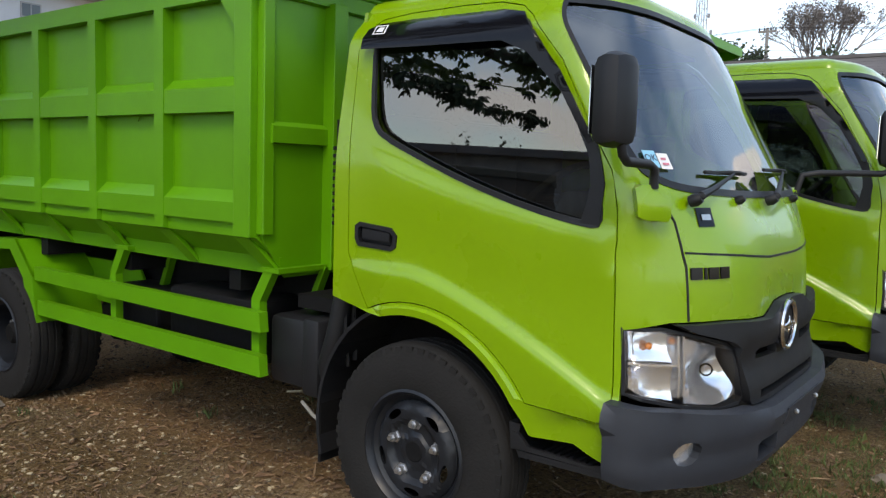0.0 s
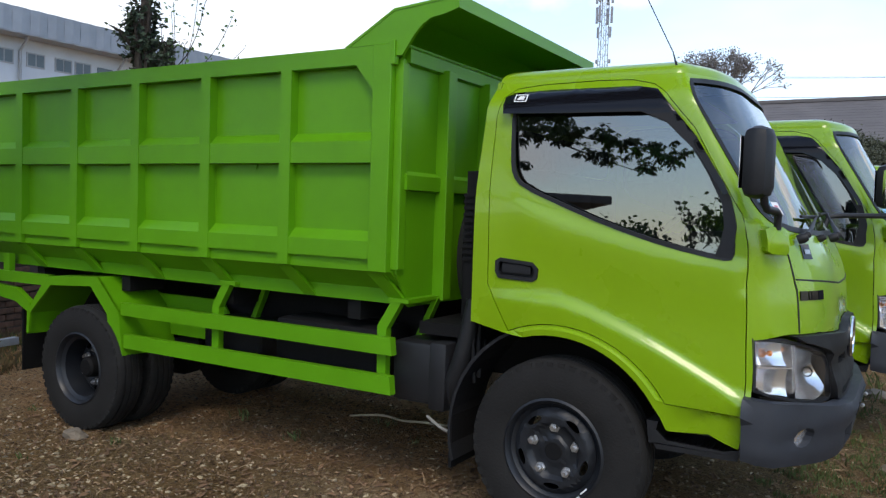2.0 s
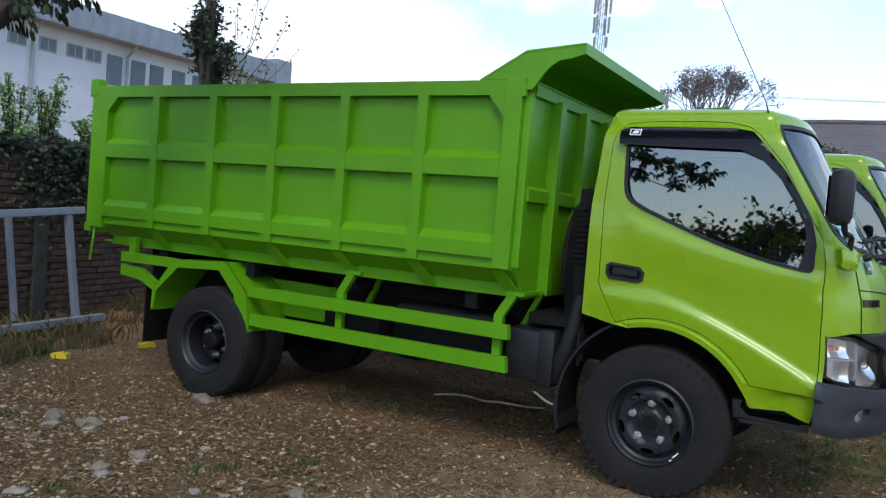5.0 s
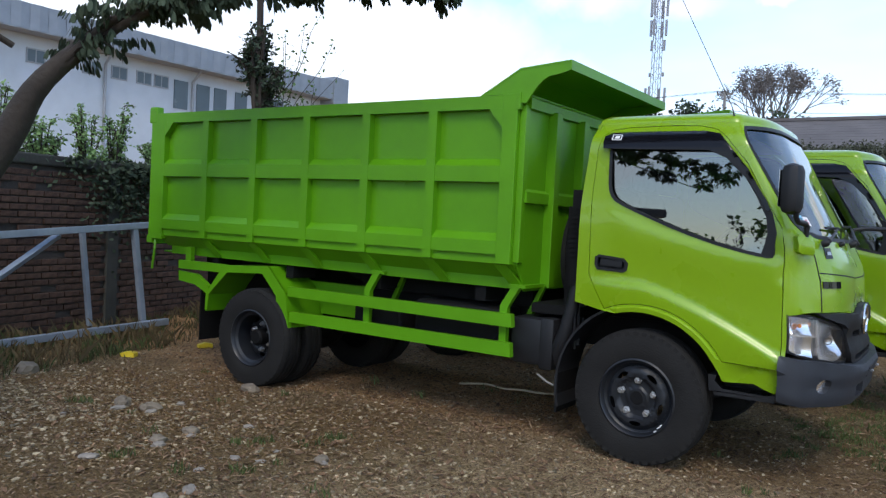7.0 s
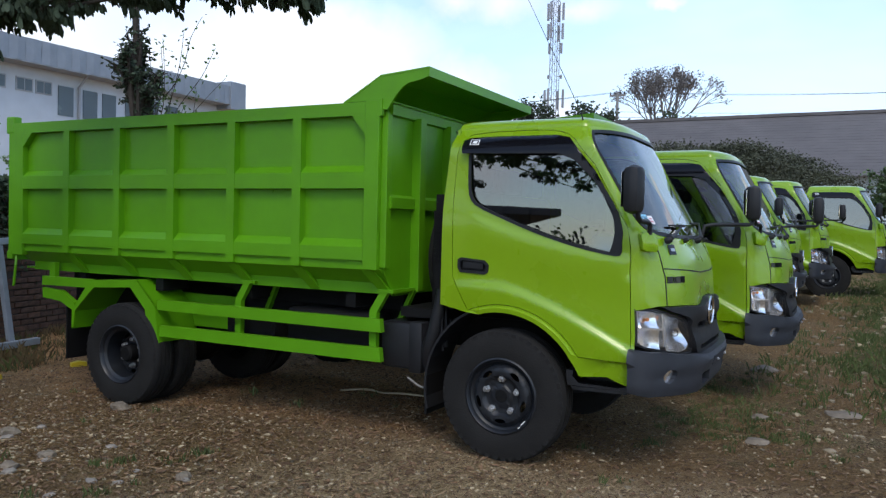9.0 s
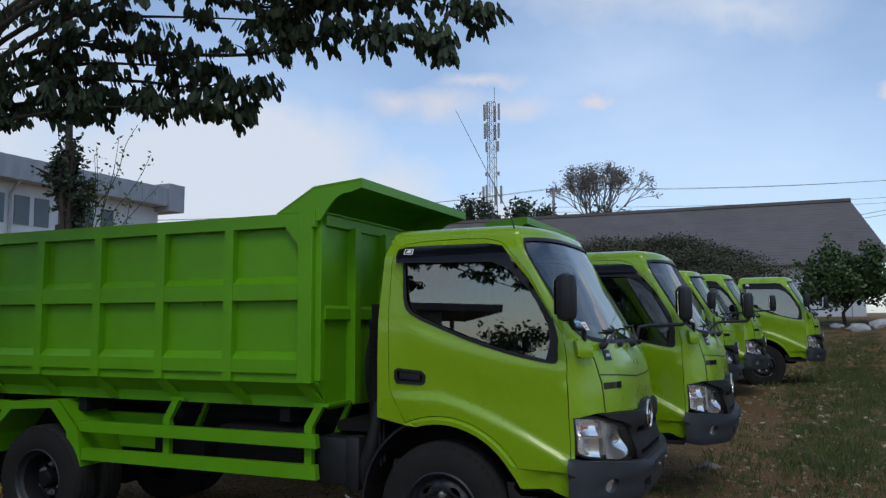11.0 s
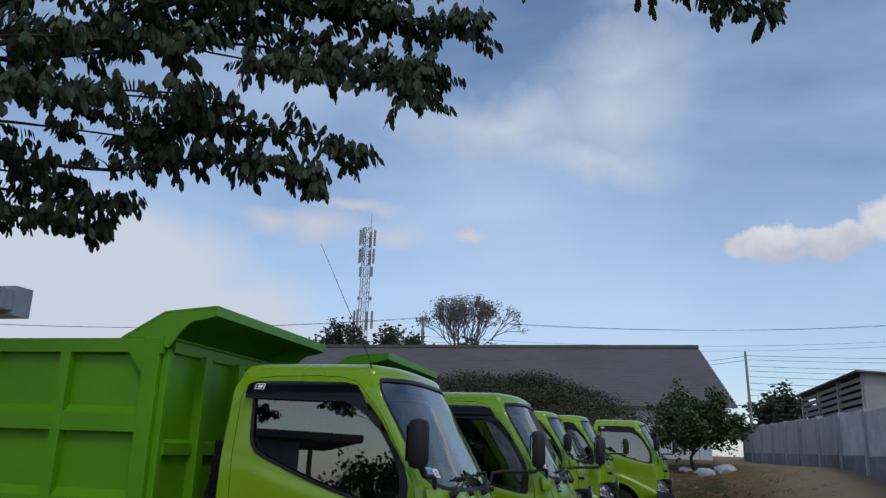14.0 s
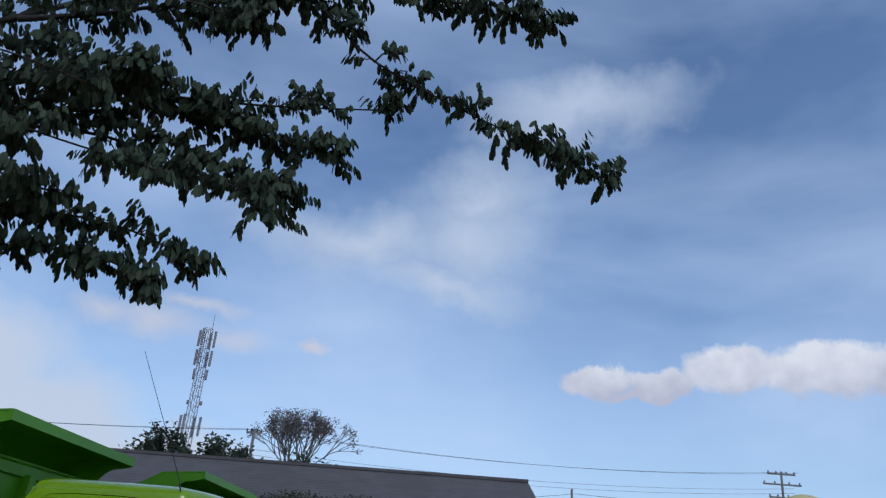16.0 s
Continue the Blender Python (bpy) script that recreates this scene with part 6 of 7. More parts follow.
def tree(name, x, y, z, trunk, height, spread, leaves, size, mat, seed, label, bare=0.0, flat=1.0, category="tree"):
    """A branching tree: tapered trunk, limbs, twigs and many small leaves."""
    rng = random.Random(seed)
    t = thing(name, pose(x, y, z), label, category)
    bm = bmesh.new()
    r = max(0.03, height * 0.022)
    tube(bm, [(0, 0, -0.2), (rng.uniform(-.1, .1), 0, trunk * 0.6), (rng.uniform(-.2, .2), rng.uniform(-.1, .1), trunk)], [r * 1.3, r, r * 0.8], 8)
    part("trunk", bm, M_BARK, t, smooth=70)
    bm = bmesh.new()
    tips = []
    for k in range(16):
        a, e = k * 2.4 + rng.uniform(-.3, .3), rng.uniform(0.1, 1.25)
        ctr = Vector((0, 0, trunk))
        top = ctr + Vector((math.cos(a) * math.cos(e) * spread, math.sin(a) * math.cos(e) * spread, math.sin(e) * (height - trunk) * flat + 0.05)) * rng.uniform(0.72, 1.05)
        mid = ctr.lerp(top, 0.5) + Vector((rng.gauss(0, .06), rng.gauss(0, .06), 0.1)) * spread
        limb = bend([ctr - Vector((0, 0, trunk * 0.15 * (k % 3))), mid, top], 4)
        tube(bm, limb, [r * 0.55 * (1 - i / len(limb)) + r * 0.06 for i in range(len(limb))], 5)
        for i in range(3, len(limb)):
            for _ in range(4):
                tip = limb[i] + Vector((rng.gauss(0, 1), rng.gauss(0, 1), rng.gauss(0.25, 0.8))) * spread * 0.17
                tube(bm, [limb[i], tip], [r * 0.16, r * 0.05], 3, False)
                tips.append((limb[i], tip))
    part("branchwork", bm, M_BARK, t)
    verts, faces = [], []
    for _ in range(leaves):
        a, b = rng.choice(tips)
        p = a.lerp(b, rng.uniform(0.35, 1.15)) + Vector((rng.gauss(0, 1), rng.gauss(0, 1), rng.gauss(0, 1))) * spread * 0.045 * (1 - bare)
        plain_leaf(verts, faces, p, rng, size * rng.uniform(0.7, 1.3))
    crown_mesh("crown", verts, faces, mat, t)
    return t


def twig_tree(name, x, y, z, fork, top, radius, mat, seed, label):
    """A nearly leafless tree: limbs that split again and again into fine upright twigs."""
    rng = random.Random(seed)
    t = thing(name, pose(x, y, z), label, "tree")
    bm = bmesh.new()
    tube(bm, [(0, 0, -0.2), (0.1, 0, fork * 0.6), (0, 0, fork)], [0.26, 0.2, 0.17], 8)
    part("trunk", bm, M_BARK, t, smooth=70)
    bm = bmesh.new()
    verts, faces = [], []

    def grow_on(p, d, length, r, left):
        q = p + d * length
        tube(bm, [p, p.lerp(q, 0.5) + Vector((rng.gauss(0, 0.05), rng.gauss(0, 0.05), 0.02)) * length, q], [r, r * 0.85, r * 0.7], 4 if left > 1 else 3, False)
        if left == 0:
            for _ in range(9):
                plain_leaf(verts, faces, q + Vector((rng.gauss(0, 1), rng.gauss(0, 1), rng.gauss(0, 0.8))) * 0.17, rng, rng.uniform(0.10, 0.22))
            return
        for k in range(3):
            e = (d + Vector((rng.gauss(0, 0.30), rng.gauss(0, 0.30), rng.gauss(0.05, 0.24)))).normalized()
            grow_on(q, e, length * rng.uniform(0.62, 0.82), r * 0.66, left - 1)
    first = (top - fork) * 0.36
    for k in range(7):
        a = k * 2.4 + rng.uniform(-0.3, 0.3)
        out = rng.uniform(0.25, 1.0) * radius / (top - fork)
        grow_on(Vector((0, 0, fork * rng.uniform(0.85, 1.0))), Vector((math.cos(a) * out, math.sin(a) * out, 0.8)).normalized(), first, 0.11, 4)
    part("branchwork", bm, mat, t)
    crown_mesh("crown", verts, faces, mat, t)
    return t


def umbrella_shrub(x, y, height, radius):
    """A wide low shrub whose fine leaves lie in flat overlapping pads."""
    rng = random.Random(22)
    t = thing("sprawling_shrub", pose(x, y, ground_z(x, y)), "wide sprawling thorny shrub with dull fine leaves", "shrub")
    bm = bmesh.new()
    verts, faces = [], []
    for k in range(44):
        a, r = k * 2.4 + rng.uniform(-0.2, 0.2), radius * math.sqrt((k + 0.5) / 44)
        top = Vector((math.cos(a) * r, math.sin(a) * r * 0.8, height * (0.50 + 0.44 * math.sqrt(max(0.0, 1 - (r / radius) ** 2))) + rng.gauss(0, 0.10)))
        limb = bend([(rng.gauss(0, 0.12), rng.gauss(0, 0.12), -0.1), (top.x * 0.35, top.y * 0.35, top.z * 0.6), top], 4)
        tube(bm, limb, [0.05 * (1 - i / len(limb)) + 0.008 for i in range(len(limb))], 5)
        wide = rng.uniform(0.45, 0.75)
        for _ in range(16):
            tip = top + Vector((rng.gauss(0, wide * 0.7), rng.gauss(0, wide * 0.7), rng.gauss(-0.03, 0.07)))
            tube(bm, [limb[-3], tip], [0.010, 0.004], 3, False)
        for _ in range(1700):
            d = Vector((rng.gauss(0, wide), rng.gauss(0, wide), 0))
            p = top + d + Vector((0, 0, rng.gauss(0, 0.075) - 0.16 * d.length_squared))
            plain_leaf(verts, faces, p, rng, rng.uniform(0.04, 0.085))
    part("branchwork", bm, M_BARK, t)
    crown_mesh("crown", verts, faces, M_DRYLEAF, t)
    return t


def blades(name, spots, mat, label, seed, h0, h1, per=14):
    rng = random.Random(seed)
    verts, faces = [], []
    for x, y, s in spots:
        for _ in range(per):
            px, py = x + rng.gauss(0, 0.06 * s), y + rng.gauss(0, 0.06 * s)
            h, a = rng.uniform(h0, h1) * s, rng.uniform(0, 6.28)
            lean = Vector((math.cos(a), math.sin(a), 0)) * h * rng.uniform(0.1, 0.8)
            w = Vector((-math.sin(a), math.cos(a), 0)) * rng.uniform(0.002, 0.005) * (1 + h * 4)
            p = Vector((px, py, ground_z(px, py) - 0.005))
            k = len(verts)
            verts += [p - w, p + w, p + lean * 0.4 + w * 0.7 + Vector((0, 0, h * 0.65)), p + lean + Vector((0, 0, h)), p + lean * 0.4 - w * 0.7 + Vector((0, 0, h * 0.65))]
            faces.append((k, k + 1, k + 2, k + 3, k + 4))
    return tagged(crown_mesh(name, verts, faces, mat, None), label, "grass", kind="stuff")


def pebbles(name, count, area, sizes, mat, label, seed, flat=0.6, category="gravel"):
    rng = random.Random(seed)
    verts, faces = [], []
    ico = bmesh.new()
    bmesh.ops.create_icosphere(ico, subdivisions=1, radius=1.0)
    base, tri = [v.co.copy() for v in ico.verts], [tuple(v.index for v in f.verts) for f in ico.faces]
    ico.free()
    for _ in range(count):
        x, y = area(rng)
        s = sizes[0] + (sizes[1] - sizes[0]) * rng.random() ** 3
        sc = Vector((s * rng.uniform(0.7, 1.4), s * rng.uniform(0.7, 1.4), s * flat * rng.uniform(0.6, 1.2)))
        rot = Matrix.Rotation(rng.uniform(0, 6.28), 3, "Z")
        k = len(verts)
        o = Vector((x, y, ground_z(x, y) + sc.z * 0.25))
        verts += [o + rot @ Vector((v.x * sc.x, v.y * sc.y, v.z * sc.z)) * rng.uniform(0.78, 1.15) for v in base]
        faces += [tuple(k + i for i in f) for f in tri]
    return tagged(crown_mesh(name, verts, faces, mat, None), label, category, kind="stuff")


def litter(count, area, seed, mat, name, label, lo=0.012, hi=0.035, slim=0.35):
    rng = random.Random(seed)
    verts, faces = [], []
    for _ in range(count):
        x, y = area(rng)
        a, s = rng.uniform(0, 6.28), rng.uniform(lo, hi)
        d, w = Vector((math.cos(a), math.sin(a), rng.uniform(-.2, .5))) * s, Vector((-math.sin(a), math.cos(a), rng.uniform(-.4, .4))) * s * rng.uniform(slim * 0.5, slim * 1.4)
        p = Vector((x, y, ground_z(x, y) + 0.008))
        k = len(verts)
        verts += [p - d, p + w + Vector((0, 0, .004)), p + d, p - w + Vector((0, 0, .004))]
        faces.append((k, k + 1, k + 2, k + 3))
    return tagged(crown_mesh(name, verts, faces, mat, None), label, "leaf litter", kind="stuff")


def rock(x, y, s, mat, label, name="rock", seed=1, category="rock"):
    rng = random.Random(seed)
    bm = bmesh.new()
    bmesh.ops.create_icosphere(bm, subdivisions=2, radius=1.0)
    for v in bm.verts:
        v.co = Vector((v.co.x * s[0], v.co.y * s[1], v.co.z * s[2])) * (1 + 0.35 * noise.noise(v.co * 1.7 + Vector((seed, 0, 0))))
    ob = single(name, bm, mat, label, category)
    ob.matrix_basis = pose(x, y, ground_z(x, y) + s[2] * 0.3, 0, 0, rng.uniform(0, 180))
    return ob

M_WEED = material("light_green_weed", (0.16, 0.27, 0.085), 0.7, vary=0.3, grain=3, island=0.4)

# ---- the place around the trucks ----
brick_wall()
workshop()
hall()
steel_frame()
lattice_tower()
utility_pole(-12.0, 46, 1.6, 10.3, ((10.1, 0.5),))
utility_pole(7.7, 41.0, 1.5, 7.45, (), -1.5)
utility_pole(26.6, 61.0, 1.8, 12.6, ((12.4, 1.1), (11.6, 1.5), (10.6, 1.1)), name="cross_arm_pole")
cables([((-12.0 + o, 46, 10.3), (27.5 + o, 61, 12.6)) for o in (-0.5, 0.5)], 0.9)
cables([((-12.0 + o, 46, 10.3), (-46 + o, 39, 9.2)) for o in (-0.5, 0.5)], 0.6)
cables([((-13, 47, 8.9 + o), (27.5, 61, 11.0 + o)) for o in (0, 0.35)], 0.8)
cables([((-10, 44, 6.4 + o), (7.7, 41, 7.0 + o)) for o in (0, 0.22)], 0.5)
cables([((7.7, 41, 7.0 + o), (40, 44, 8.3 + o * 1.3)) for o in (-1.9, -1.6, -1.25, -0.9, -0.6, -0.35, 0, 0.22)], 0.5)
cables([((-2, 52, 4.6 + o), (40, 50, 6.0 + o)) for o in (0, 0.6)], 0.4, 0.035)


M_DARKWALL = material("dark_grey_render", (0.21, 0.21, 0.215), 0.95, vary=0.4, grain=3, bump=0.2)


def yard_fence():
    f = thing("concrete_fence", pose(0, 0, 0), "grey precast concrete panel fence along the lane", "fence")
    rng = random.Random(3)
    for k in range(13):
        y = 38.0 - k * 2.4
        x, z = 7.75 - 0.04 * (y - 17), 2.98 + 0.0122 * (y - 17)
        low = ground_z(x, y) - 0.3
        bm = bmesh.new()
        box(bm, x - 0.05, x + 0.05, y - 2.38, y - 0.06, low, z + rng.uniform(-0.02, 0.02), 0.01)
        part("panel", bm, M_CONCRETE if k < 7 else M_LIMEWASH, f)
        bm = bmesh.new()
        box(bm, x - 0.10, x + 0.10, y - 0.10, y + 0.06, low, z + 0.06, 0.01)
        part("post", bm, M_CONCRETE, f)
        bm = bmesh.new()
        box(bm, x - 0.075, x - 0.03, y - 2.38, y - 0.06, low, z - 1.15, 0.01)
        part("footing", bm, M_DARKWALL, f)
    return f


def louvre_shed():
    """An open-slatted shed behind the fence: its long side follows the lane, its end wall is plain."""
    s = thing("louvred_shed", pose(SHED_X, SHED_Y, 0), "open-slatted shed with a dark lean-to roof", "shed")
    top, deep, wide = SHED_TOP, SHED_L, 5.4
    bm = bmesh.new()
    prism(bm, [(-0.25, top + 0.0), (-0.25, top + 0.05), (wide, top - 0.29), (wide, top - 0.36)], lambda p, q, d: (p, d, q), -0.3, deep + 0.4)
    part("roof", bm, M_TILE, s)
    bm = bmesh.new()
    prism(bm, [(0.0, 1.2), (0.0, top), (wide, top - 0.34), (wide, 1.2)], lambda p, q, d: (p, d, q), -0.05, 0.1)
    part("end_wall", bm, M_CONCRETE, s)
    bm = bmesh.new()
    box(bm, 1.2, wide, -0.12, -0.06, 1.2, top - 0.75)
    part("wall_skirt", bm, M_DARKWALL, s)
    # back and inner walls are coloured darker than the end wall
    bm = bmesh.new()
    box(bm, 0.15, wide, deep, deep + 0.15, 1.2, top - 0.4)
    part("back_wall", bm, M_DARKWALL, s)
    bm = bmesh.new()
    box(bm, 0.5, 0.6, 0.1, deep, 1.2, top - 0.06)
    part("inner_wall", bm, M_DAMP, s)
    for k in range(4):
        bm = bmesh.new()
        y = deep * k / 3.0
        box(bm, -0.06, 0.08, y - 0.08 if k else 0.0, y + 0.08, 1.2, top)
        part("post", bm, M_CONCRETE, s)
    for r in range(12):
        bm = bmesh.new()
        z = top - 0.24 - r * 0.22
        box(bm, -0.03, 0.02, 0.1, deep, z, z + 0.13)
        part("slat", bm, M_WOODPOLE, s)
    bm = bmesh.new()
    tube(bm, [(1.6, -0.1, top - 0.6), (1.6, -0.1, top + 0.15), (1.1, -0.1, top + 0.42), (0.95, -0.1, top + 0.32)], 0.03, 6)
    lathe_at(bm, [(0.0, 0.12), (0.05, 0.08), (0.14, 0.0)], (0.92, -0.1, top + 0.22), 12, (0, 0, 1))
    part("lamp_arm", bm, M_WIRE, s)
    return s


def water_tank():
    t = thing("water_tank", pose(15.5, 29.5, -0.08), "pale yellow plastic water tank on a stand", "water tank")
    bm = bmesh.new()
    b2 = [(0.0, 6.5), (0.3, 6.5), (0.9, 6.3), (1.0, 6.15)] + [(1.0 + 0.03 * (k % 2), 6.15 - k * 0.2) for k in range(9)] + [(0.0, 4.4)]
    rings = [[bm.verts.new((r * math.cos(a), r * math.sin(a), z)) for a in [2 * math.pi * k / 28 for k in range(28)]] for r, z in b2]
    for a, b in zip(rings, rings[1:]):
        for k in range(28):
            bm.faces.new((a[k], a[(k + 1) % 28], b[(k + 1) % 28], b[k]))
    bmesh.ops.remove_doubles(bm, verts=bm.verts, dist=0.001)
    part("tank", bm, material("pale_yellow_plastic", (0.72, 0.62, 0.25), 0.5), t, smooth=30)
    for x in (-0.8, 0.8):
        for y in (-0.8, 0.8):
            bm = bmesh.new()
            box(bm, x - 0.06, x + 0.06, y - 0.06, y + 0.06, -0.3, 4.4)
            part("stand_leg", bm, M_STEEL, t)
    return t


def rear_shed():
    """A plain low shed with an overhanging flat roof, far behind the lane."""
    b = thing("low_shed", pose(-9.8, -23.3, 0, 0, 0, 149), "plain low dark shed with an overhanging flat roof", "shed")
    bm = bmesh.new()
    box(bm, 1.2, 26, -6, 0, -0.3, 2.65)
    part("wall", bm, M_DARKWALL, b)
    bm = bmesh.new()
    box(bm, -0.6, 26.4, -6.4, 0.5, 2.65, 2.88, 0.03)
    part("roof", bm, M_TILE, b)
    for x in (0.0, 6.0, 12.0, 18.0, 24.0):
        bm = bmesh.new()
        box(bm, x - 0.08, x + 0.08, 0.25, 0.4, -0.3, 2.65)
        part("post", bm, M_WOODPOLE, b)
    return b


SHED_X, SHED_Y, SHED_TOP, SHED_L = 8.6, 22.5, 4.4, 9.5
yard_fence()
rear_shed()
louvre_shed()
water_tank()
shade_tree()
tree("mango_tree", 3.5, 22.3, ground_z(3.5, 22.3), 0.6, 2.25, 1.6, 21000, 0.12, M_LEAF2, 21, "small round mango tree with dense green leaves", flat=0.95)
umbrella_shrub(-1.7, 17.6, 3.3, 3.0)
twig_tree("bare_tree", -12.5, 61, 2.0, 5.6, 12.4, 2.1, M_TWIG, 23, "tall thin tree with bare twigs and few leaves")
tree("roadside_tree", -13.9, 47, 1.6, 4.4, 8.2, 2.9, 4200, 0.28, M_LEAF, 24, "dark leafy roadside tree beyond the trucks")
tree("roadside_tree", -20.8, 54, 1.6, 6.0, 9.8, 2.6, 3200, 0.28, M_LEAF, 25, "dark leafy roadside tree beyond the trucks")
tree("roadside_tree", -9.6, 52, 1.6, 5.5, 8.2, 2.4, 1800, 0.30, M_LEAF, 26, "dark leafy roadside tree beyond the trucks")
tree("round_tree", 11.0, 53, 1.6, 1.6, 5.2, 2.2, 3600, 0.30, M_LEAF, 27, "dark round tree behind the lane")
tree("young_tree", -7.55, 3.9, 0.0, 2.9, 4.35, 0.42, 2600, 0.07, M_LEAF, 28, "slim young tree with a dark leaf clump behind the wall")
for i, (y, h) in enumerate(((-1.3, 0.55), (-0.75, 0.5), (-0.15, 0.8), (0.35, 0.5), (0.95, 0.65), (1.4, 0.75), (2.1, 0.6))):
    tree("weed", wall_x(y) - 0.45, y, 1.45, 0.2, 0.42 + h, 0.25, 1300, 0.045, M_WEED, 40 + i, "tall green weed growing behind the brick wall", category="plant")
# plain trees close the yard behind the camera
for i in range(9):
    a = -3.0 + i * 0.35
    tree("yard_tree", 2 + 42 * math.cos(a), -6 + 42 * math.sin(a), 0, 0.9, 2.9 + 0.7 * (i % 3), 4.5, 2600, 0.35, M_LEAF, 60 + i, "dark leafy tree at the edge of the yard")

tree("yard_tree", -2.6, -37, 0, 0.8, 4.2, 3.4, 3000, 0.35, M_LEAF, 72, "dark leafy tree at the edge of the yard")
tree("yard_tree", -6.2, -39, 0, 0.8, 3.9, 3.6, 3000, 0.35, M_LEAF, 71, "dark leafy tree at the edge of the yard")
# slim bare stems with few leaves beside the young tree
shrub = thing("bare_shrub", pose(0, 0, 0), "slim bare grey shrub behind the brick wall", "plant")
bm = bmesh.new()
rng = random.Random(77)
tube(bm, bend([(-7.55, 3.9, 0.0), (-7.56, 3.88, 2.0), (-7.53, 3.86, 4.0), (-7.6, 3.8, 6.5)]), 0.05, 8)
part("trunk", bm, M_BARK, shrub, smooth=60)
verts, faces = [], []
for k in range(12):
    a = rng.uniform(-0.6, 1.3)
    p = Vector((-7.5, 3.95, rng.uniform(1.4, 2.9)))
    pts = [p]
    d = Vector((0.15 * math.cos(a), 0.17 * math.sin(a) + 0.04, 0.27))
    for _ in range(5):
        pts.append(pts[-1] + d)
        d = d + Vector((-0.03, -0.01, 0.05)) + Vector((rng.gauss(0, 0.06), rng.gauss(0, 0.06), rng.gauss(0, 0.05)))
    pts = bend(pts, 3)
    bm = bmesh.new()
    tube(bm, pts, [0.009 - 0.006 * i / len(pts) for i in range(len(pts))], 4)
    part("stem", bm, M_BARK, shrub, smooth=60)
    for q in pts[5:]:
        for _ in range(3 if k % 3 else 1):
            plain_leaf(verts, faces, q + Vector((rng.gauss(0, 0.05), rng.gauss(0, 0.05), rng.gauss(0, 0.05))), rng, 0.07)
crown_mesh("crown", verts, faces, M_LEAF2, shrub)

# creeper hanging over the wall
rng = random.Random(31)
verts, faces = [], []
for _ in range(1500):
    y = 1.1 + rng.gauss(0.3, 0.5)
    p = Vector((wall_x(y) + rng.uniform(0.0, 0.12), y, 1.86 - abs(rng.gauss(0, 0.28)) * (1.4 if 0.6 < y < 1.9 else 0.5)))
    plain_leaf(verts, faces, p, rng, 0.07)
tagged(crown_mesh("wall_creeper", verts, faces, M_LEAF, None), "dark creeper hanging over the brick wall", "creeper", kind="stuff")

# ---- loose ground cover ----
rng = random.Random(17)
near = lambda r: (r.triangular(-8, 6, -1), r.triangular(-6.5, 6, -0.9))
front = lambda r: (r.uniform(-5, 1.5), r.triangular(-3.2, 0.5, -1.5))
lane = lambda r: (r.uniform(1.2, 6.5), r.uniform(1, 20))
patch = lambda r: (r.gauss(-3.6, 1.1), r.gauss(-1.5, 0.7))
pebbles("gravel", 3000, front, (0.004, 0.018), M_STONE, "pale gravel scattered over the dirt", 5)
pebbles("gravel_patch", 2400, patch, (0.003, 0.022), M_STONE, "pale gravel patch in the dirt", 8)
pebbles("fine_gravel", 19000, near, (0.003, 0.014), M_STONE, "fine gravel trodden into the yard", 6)
pebbles("lane_gravel", 2600, lane, (0.012, 0.05), M_STONE, "pale gravel along the lane", 7)
litter(11000, near, 9, M_LITTER, "leaf_litter", "scattered dry brown leaves and twigs on dirt")
litter(34000, near, 10, M_DARKCHIP, "dark_leaf_chips", "dark rotted leaf scraps on the dirt", 0.006, 0.02)
litter(28000, near, 11, M_TAN, "tan_leaf_chips", "tan dry leaf scraps and straw on the dirt", 0.006, 0.022, 0.22)
litter(500, near, 12, M_TAN, "straw_bits", "long dry straw bits on the dirt", 0.04, 0.11, 0.05)
spots = [(wall_x(y) + rng.uniform(0.1, 1.5), y, rng.uniform(0.6, 1.5)) for y in [rng.uniform(-3, 4) for _ in range(420)]]
blades("wall_grass", spots[:230], M_STRAW, "dry straw grass along the brick wall", 12, 0.05, 0.17)
blades("wall_weeds", spots[230:], M_GRASS, "green grass along the brick wall", 13, 0.04, 0.13)
spots = [(rng.gauss(2.6, 0.7) + 0.06 * (y - 6), y, rng.uniform(0.5, 1.2)) for y in [rng.choice((4.2, 6.5, 9.0, 11.5, 13.5, 15.5, 18.0)) + rng.gauss(0, 0.9) for _ in range(1500)]] + [(x + rng.gauss(0, 0.22), y + rng.gauss(0, 0.3), rng.uniform(0.2, 0.5)) for x, y in [(1.05, 1.74), (1.18, 2.35), (0.82, 1.66), (1.31, 3.38), (0.75, 2.85), (1.46, 1.48)] for _ in range(42)] + [(rng.gauss(2.6, 0.5), rng.gauss(4.3, 0.9), rng.uniform(0.25, 0.6)) for _ in range(140)]
blades("lane_grass", spots, M_GRASS, "short green grass beside the parked trucks", 14, 0.03, 0.11)
spots = [(x + rng.gauss(0, 0.05), y + rng.gauss(0, 0.05), rng.uniform(0.3, 0.5)) for x, y in [(-1.91, -1.19), (-2.17, -1.76), (-1.82, -1.79), (-1.55, -1.57), (-1.65, -0.93), (-1.58, -0.77), (-1.85, -1.1), (-3.63, -1.16), (0.71, 0.91)] for _ in range(4)] + [(rng.uniform(-4.5, 1.4), rng.uniform(-2.6, 1.2), rng.uniform(0.3, 0.6)) for _ in range(22)]
blades("yard_tufts", spots, M_GRASS, "small green weeds in the dirt", 15, 0.04, 0.14, 11)
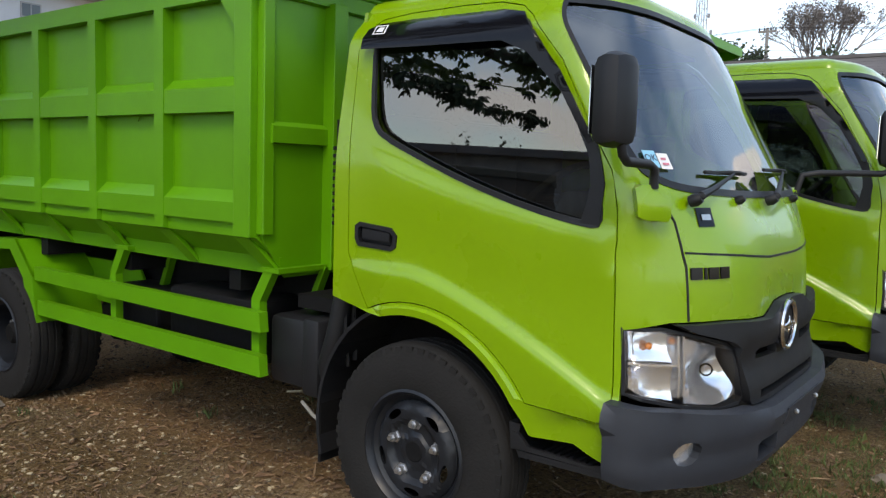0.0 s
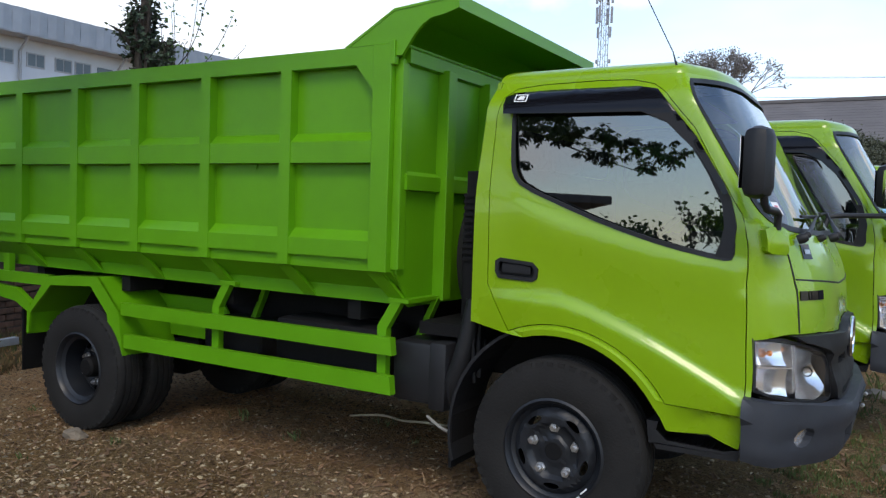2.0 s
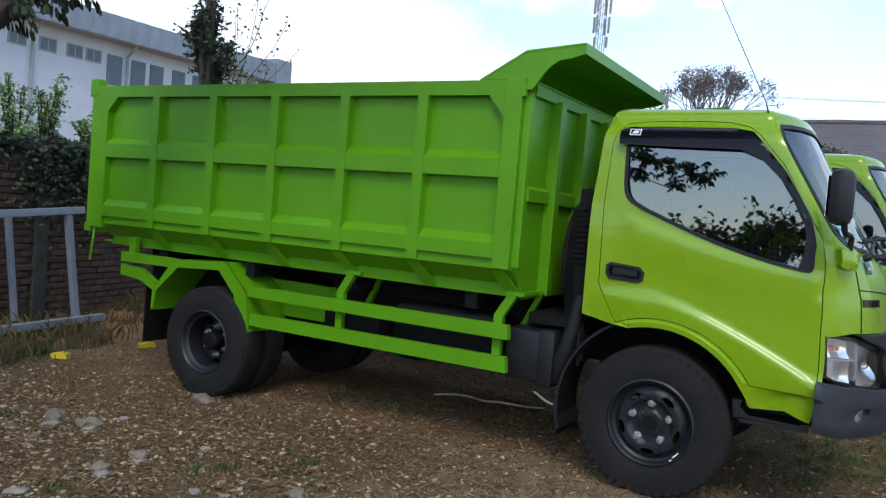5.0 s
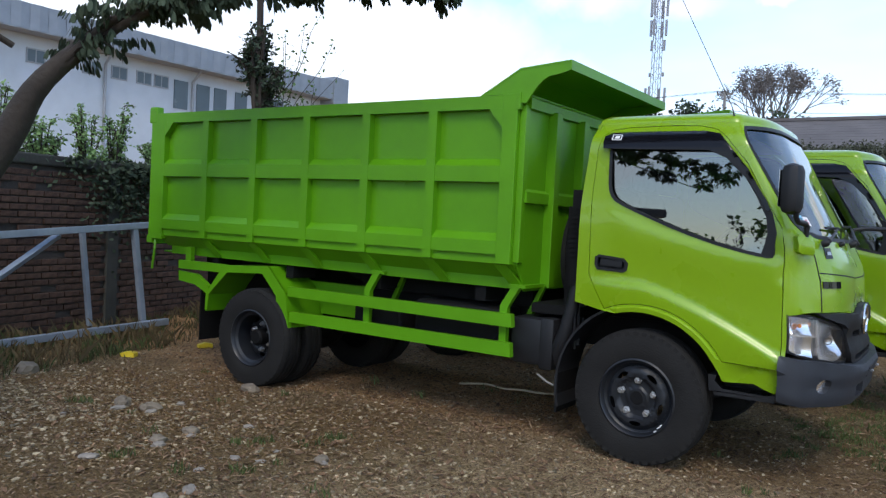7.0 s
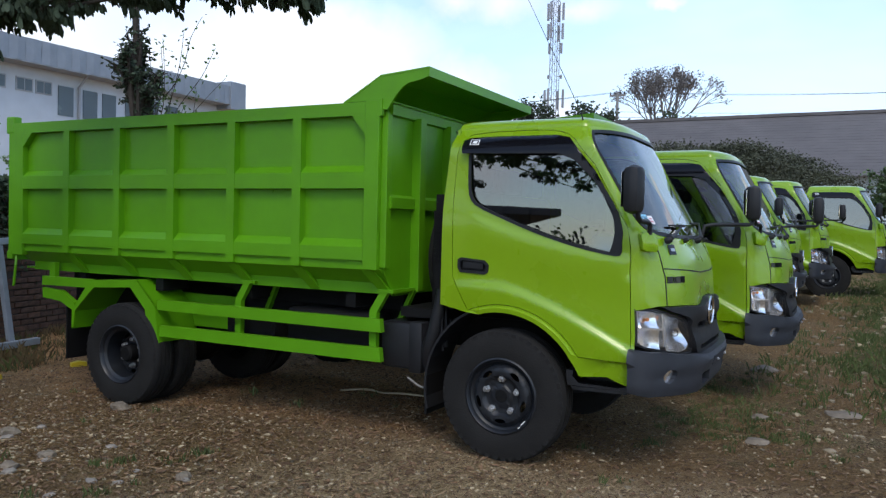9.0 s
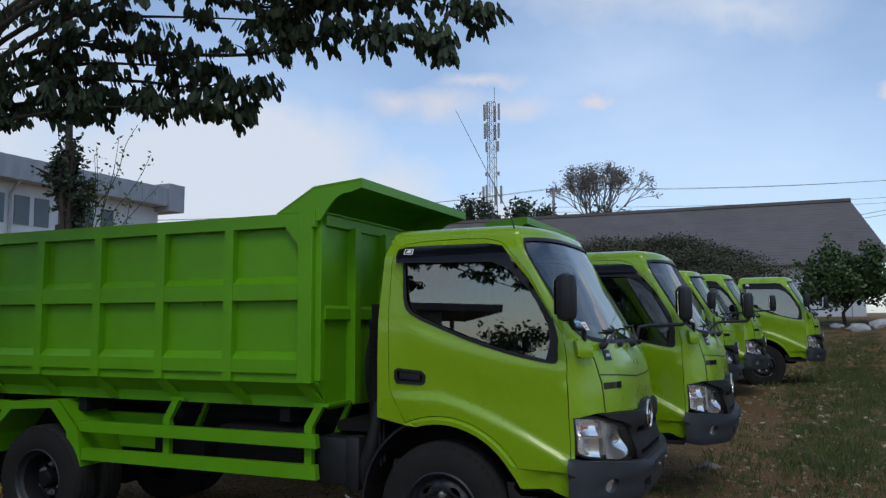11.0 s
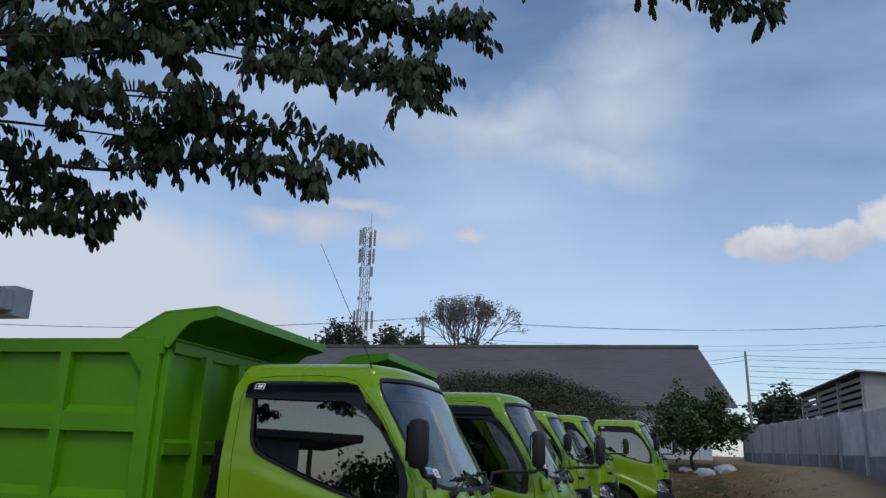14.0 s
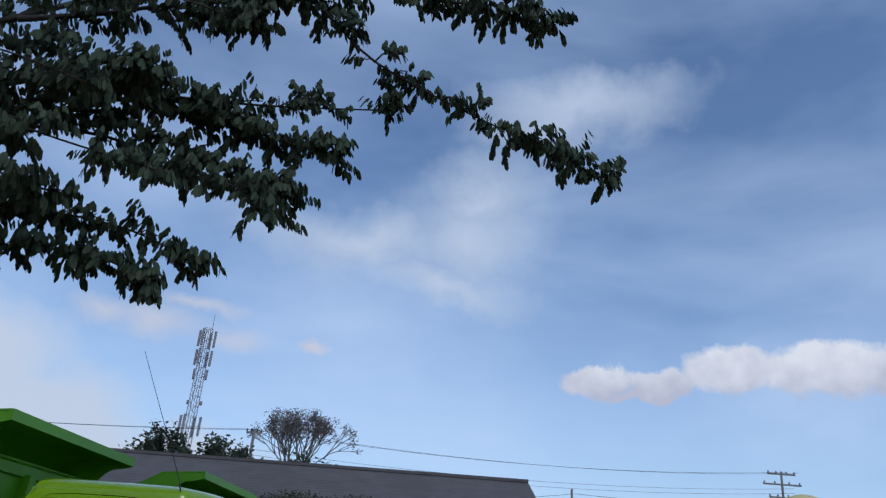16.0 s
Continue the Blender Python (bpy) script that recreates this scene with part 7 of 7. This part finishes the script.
for i, (x, y, s) in enumerate(((-3.06, -0.12, (0.10, 0.06, 0.045)), (-2.335, -1.25, (0.06, 0.04, 0.03)), (-2.31, -1.5, (0.05, 0.05, 0.03)), (-1.355, -1.13, (0.05, 0.04, 0.03)), (-3.35, -1.04, (0.09, 0.06, 0.05)), (-3.09, -0.99, (0.07, 0.05, 0.04)), (1.1, 4.1, (0.13, 0.10, 0.05)), (-4.8, -0.95, (0.10, 0.07, 0.08)))):
    rock(x, y, s, M_SLAB, "dull grey stone lying on the dirt", seed=i + 2)
rng = random.Random(51)
for i, (x, y) in enumerate([(-2.26, -1.3), (-1.7, -1.69), (-1.32, -1.15), (-2.23, -1.55), (-3.26, -1.13), (-3.02, -1.04), (-3.04, -0.78), (-1.48, -2.08), (-1.47, -1.93), (-1.65, -1.19), (-1.73, -1.42), (-1.58, -1.37), (-2.19, -0.91), (-2.3, -1.94), (-3.29, -1.51)]):
    k = rng.uniform(0.018, 0.034)
    rock(x, y, (k * rng.uniform(1.0, 1.9), k, k * 0.6), M_CHALK, "pale chalky stone lying on the dirt", "stone", 60 + i, "stone")
for i, (x, y, k) in enumerate(((1.31, 1.38, 0.075), (1.82, 2.57, 0.12), (1.25, 2.12, 0.06))):
    rock(x, y, (k * 1.2, k, 0.025), M_SLAB, "flat grey stone lying in the short grass", "flat_stone", 90 + i, "stone")
for i, (x, y, s) in enumerate(((3.75, 21.2, (0.34, 0.22, 0.16)), (4.35, 21.4, (0.36, 0.24, 0.17)), (3.2, 21.7, (0.2, 0.16, 0.1)))):
    rock(x, y, s, M_LIMEWASH, "pale boulder under the mango tree", "boulder", i + 20)
for i, (x, y) in enumerate(((-4.97, 0.10), (-4.9, 0.93))):
    bm = bmesh.new()
    prism(bm, [(-0.07, 0.0), (-0.07, 0.035), (0.0, 0.052), (0.07, 0.042), (0.07, 0.0)], lambda p, q, d: (p, d, q), -0.035, 0.035)
    soften(bm, 0.012)
    single("plastic_block", bm, M_YELLOW, "small yellow plastic block lying on the ground", "block", smooth=40).matrix_basis = pose(x, y, ground_z(x, y), 0, 0, 25 + 40 * i)
bm = bmesh.new()
tube(bm, bend([(x, y, ground_z(x, y) + 0.015 + dz) for x, y, dz in ((-1.92, 1.15, 0), (-1.72, 1.24, 0.01), (-1.55, 1.25, 0.0), (-1.41, 1.25, 0.015), (-1.25, 1.34, 0.0), (-1.12, 1.42, 0.0))]), [0.009] * 25 + [0.006], 6)
single("dry_stick", bm, material("pale_dry_wood", (0.45, 0.38, 0.26), 0.8), "pale dry stick lying under the truck", "stick", smooth=60)
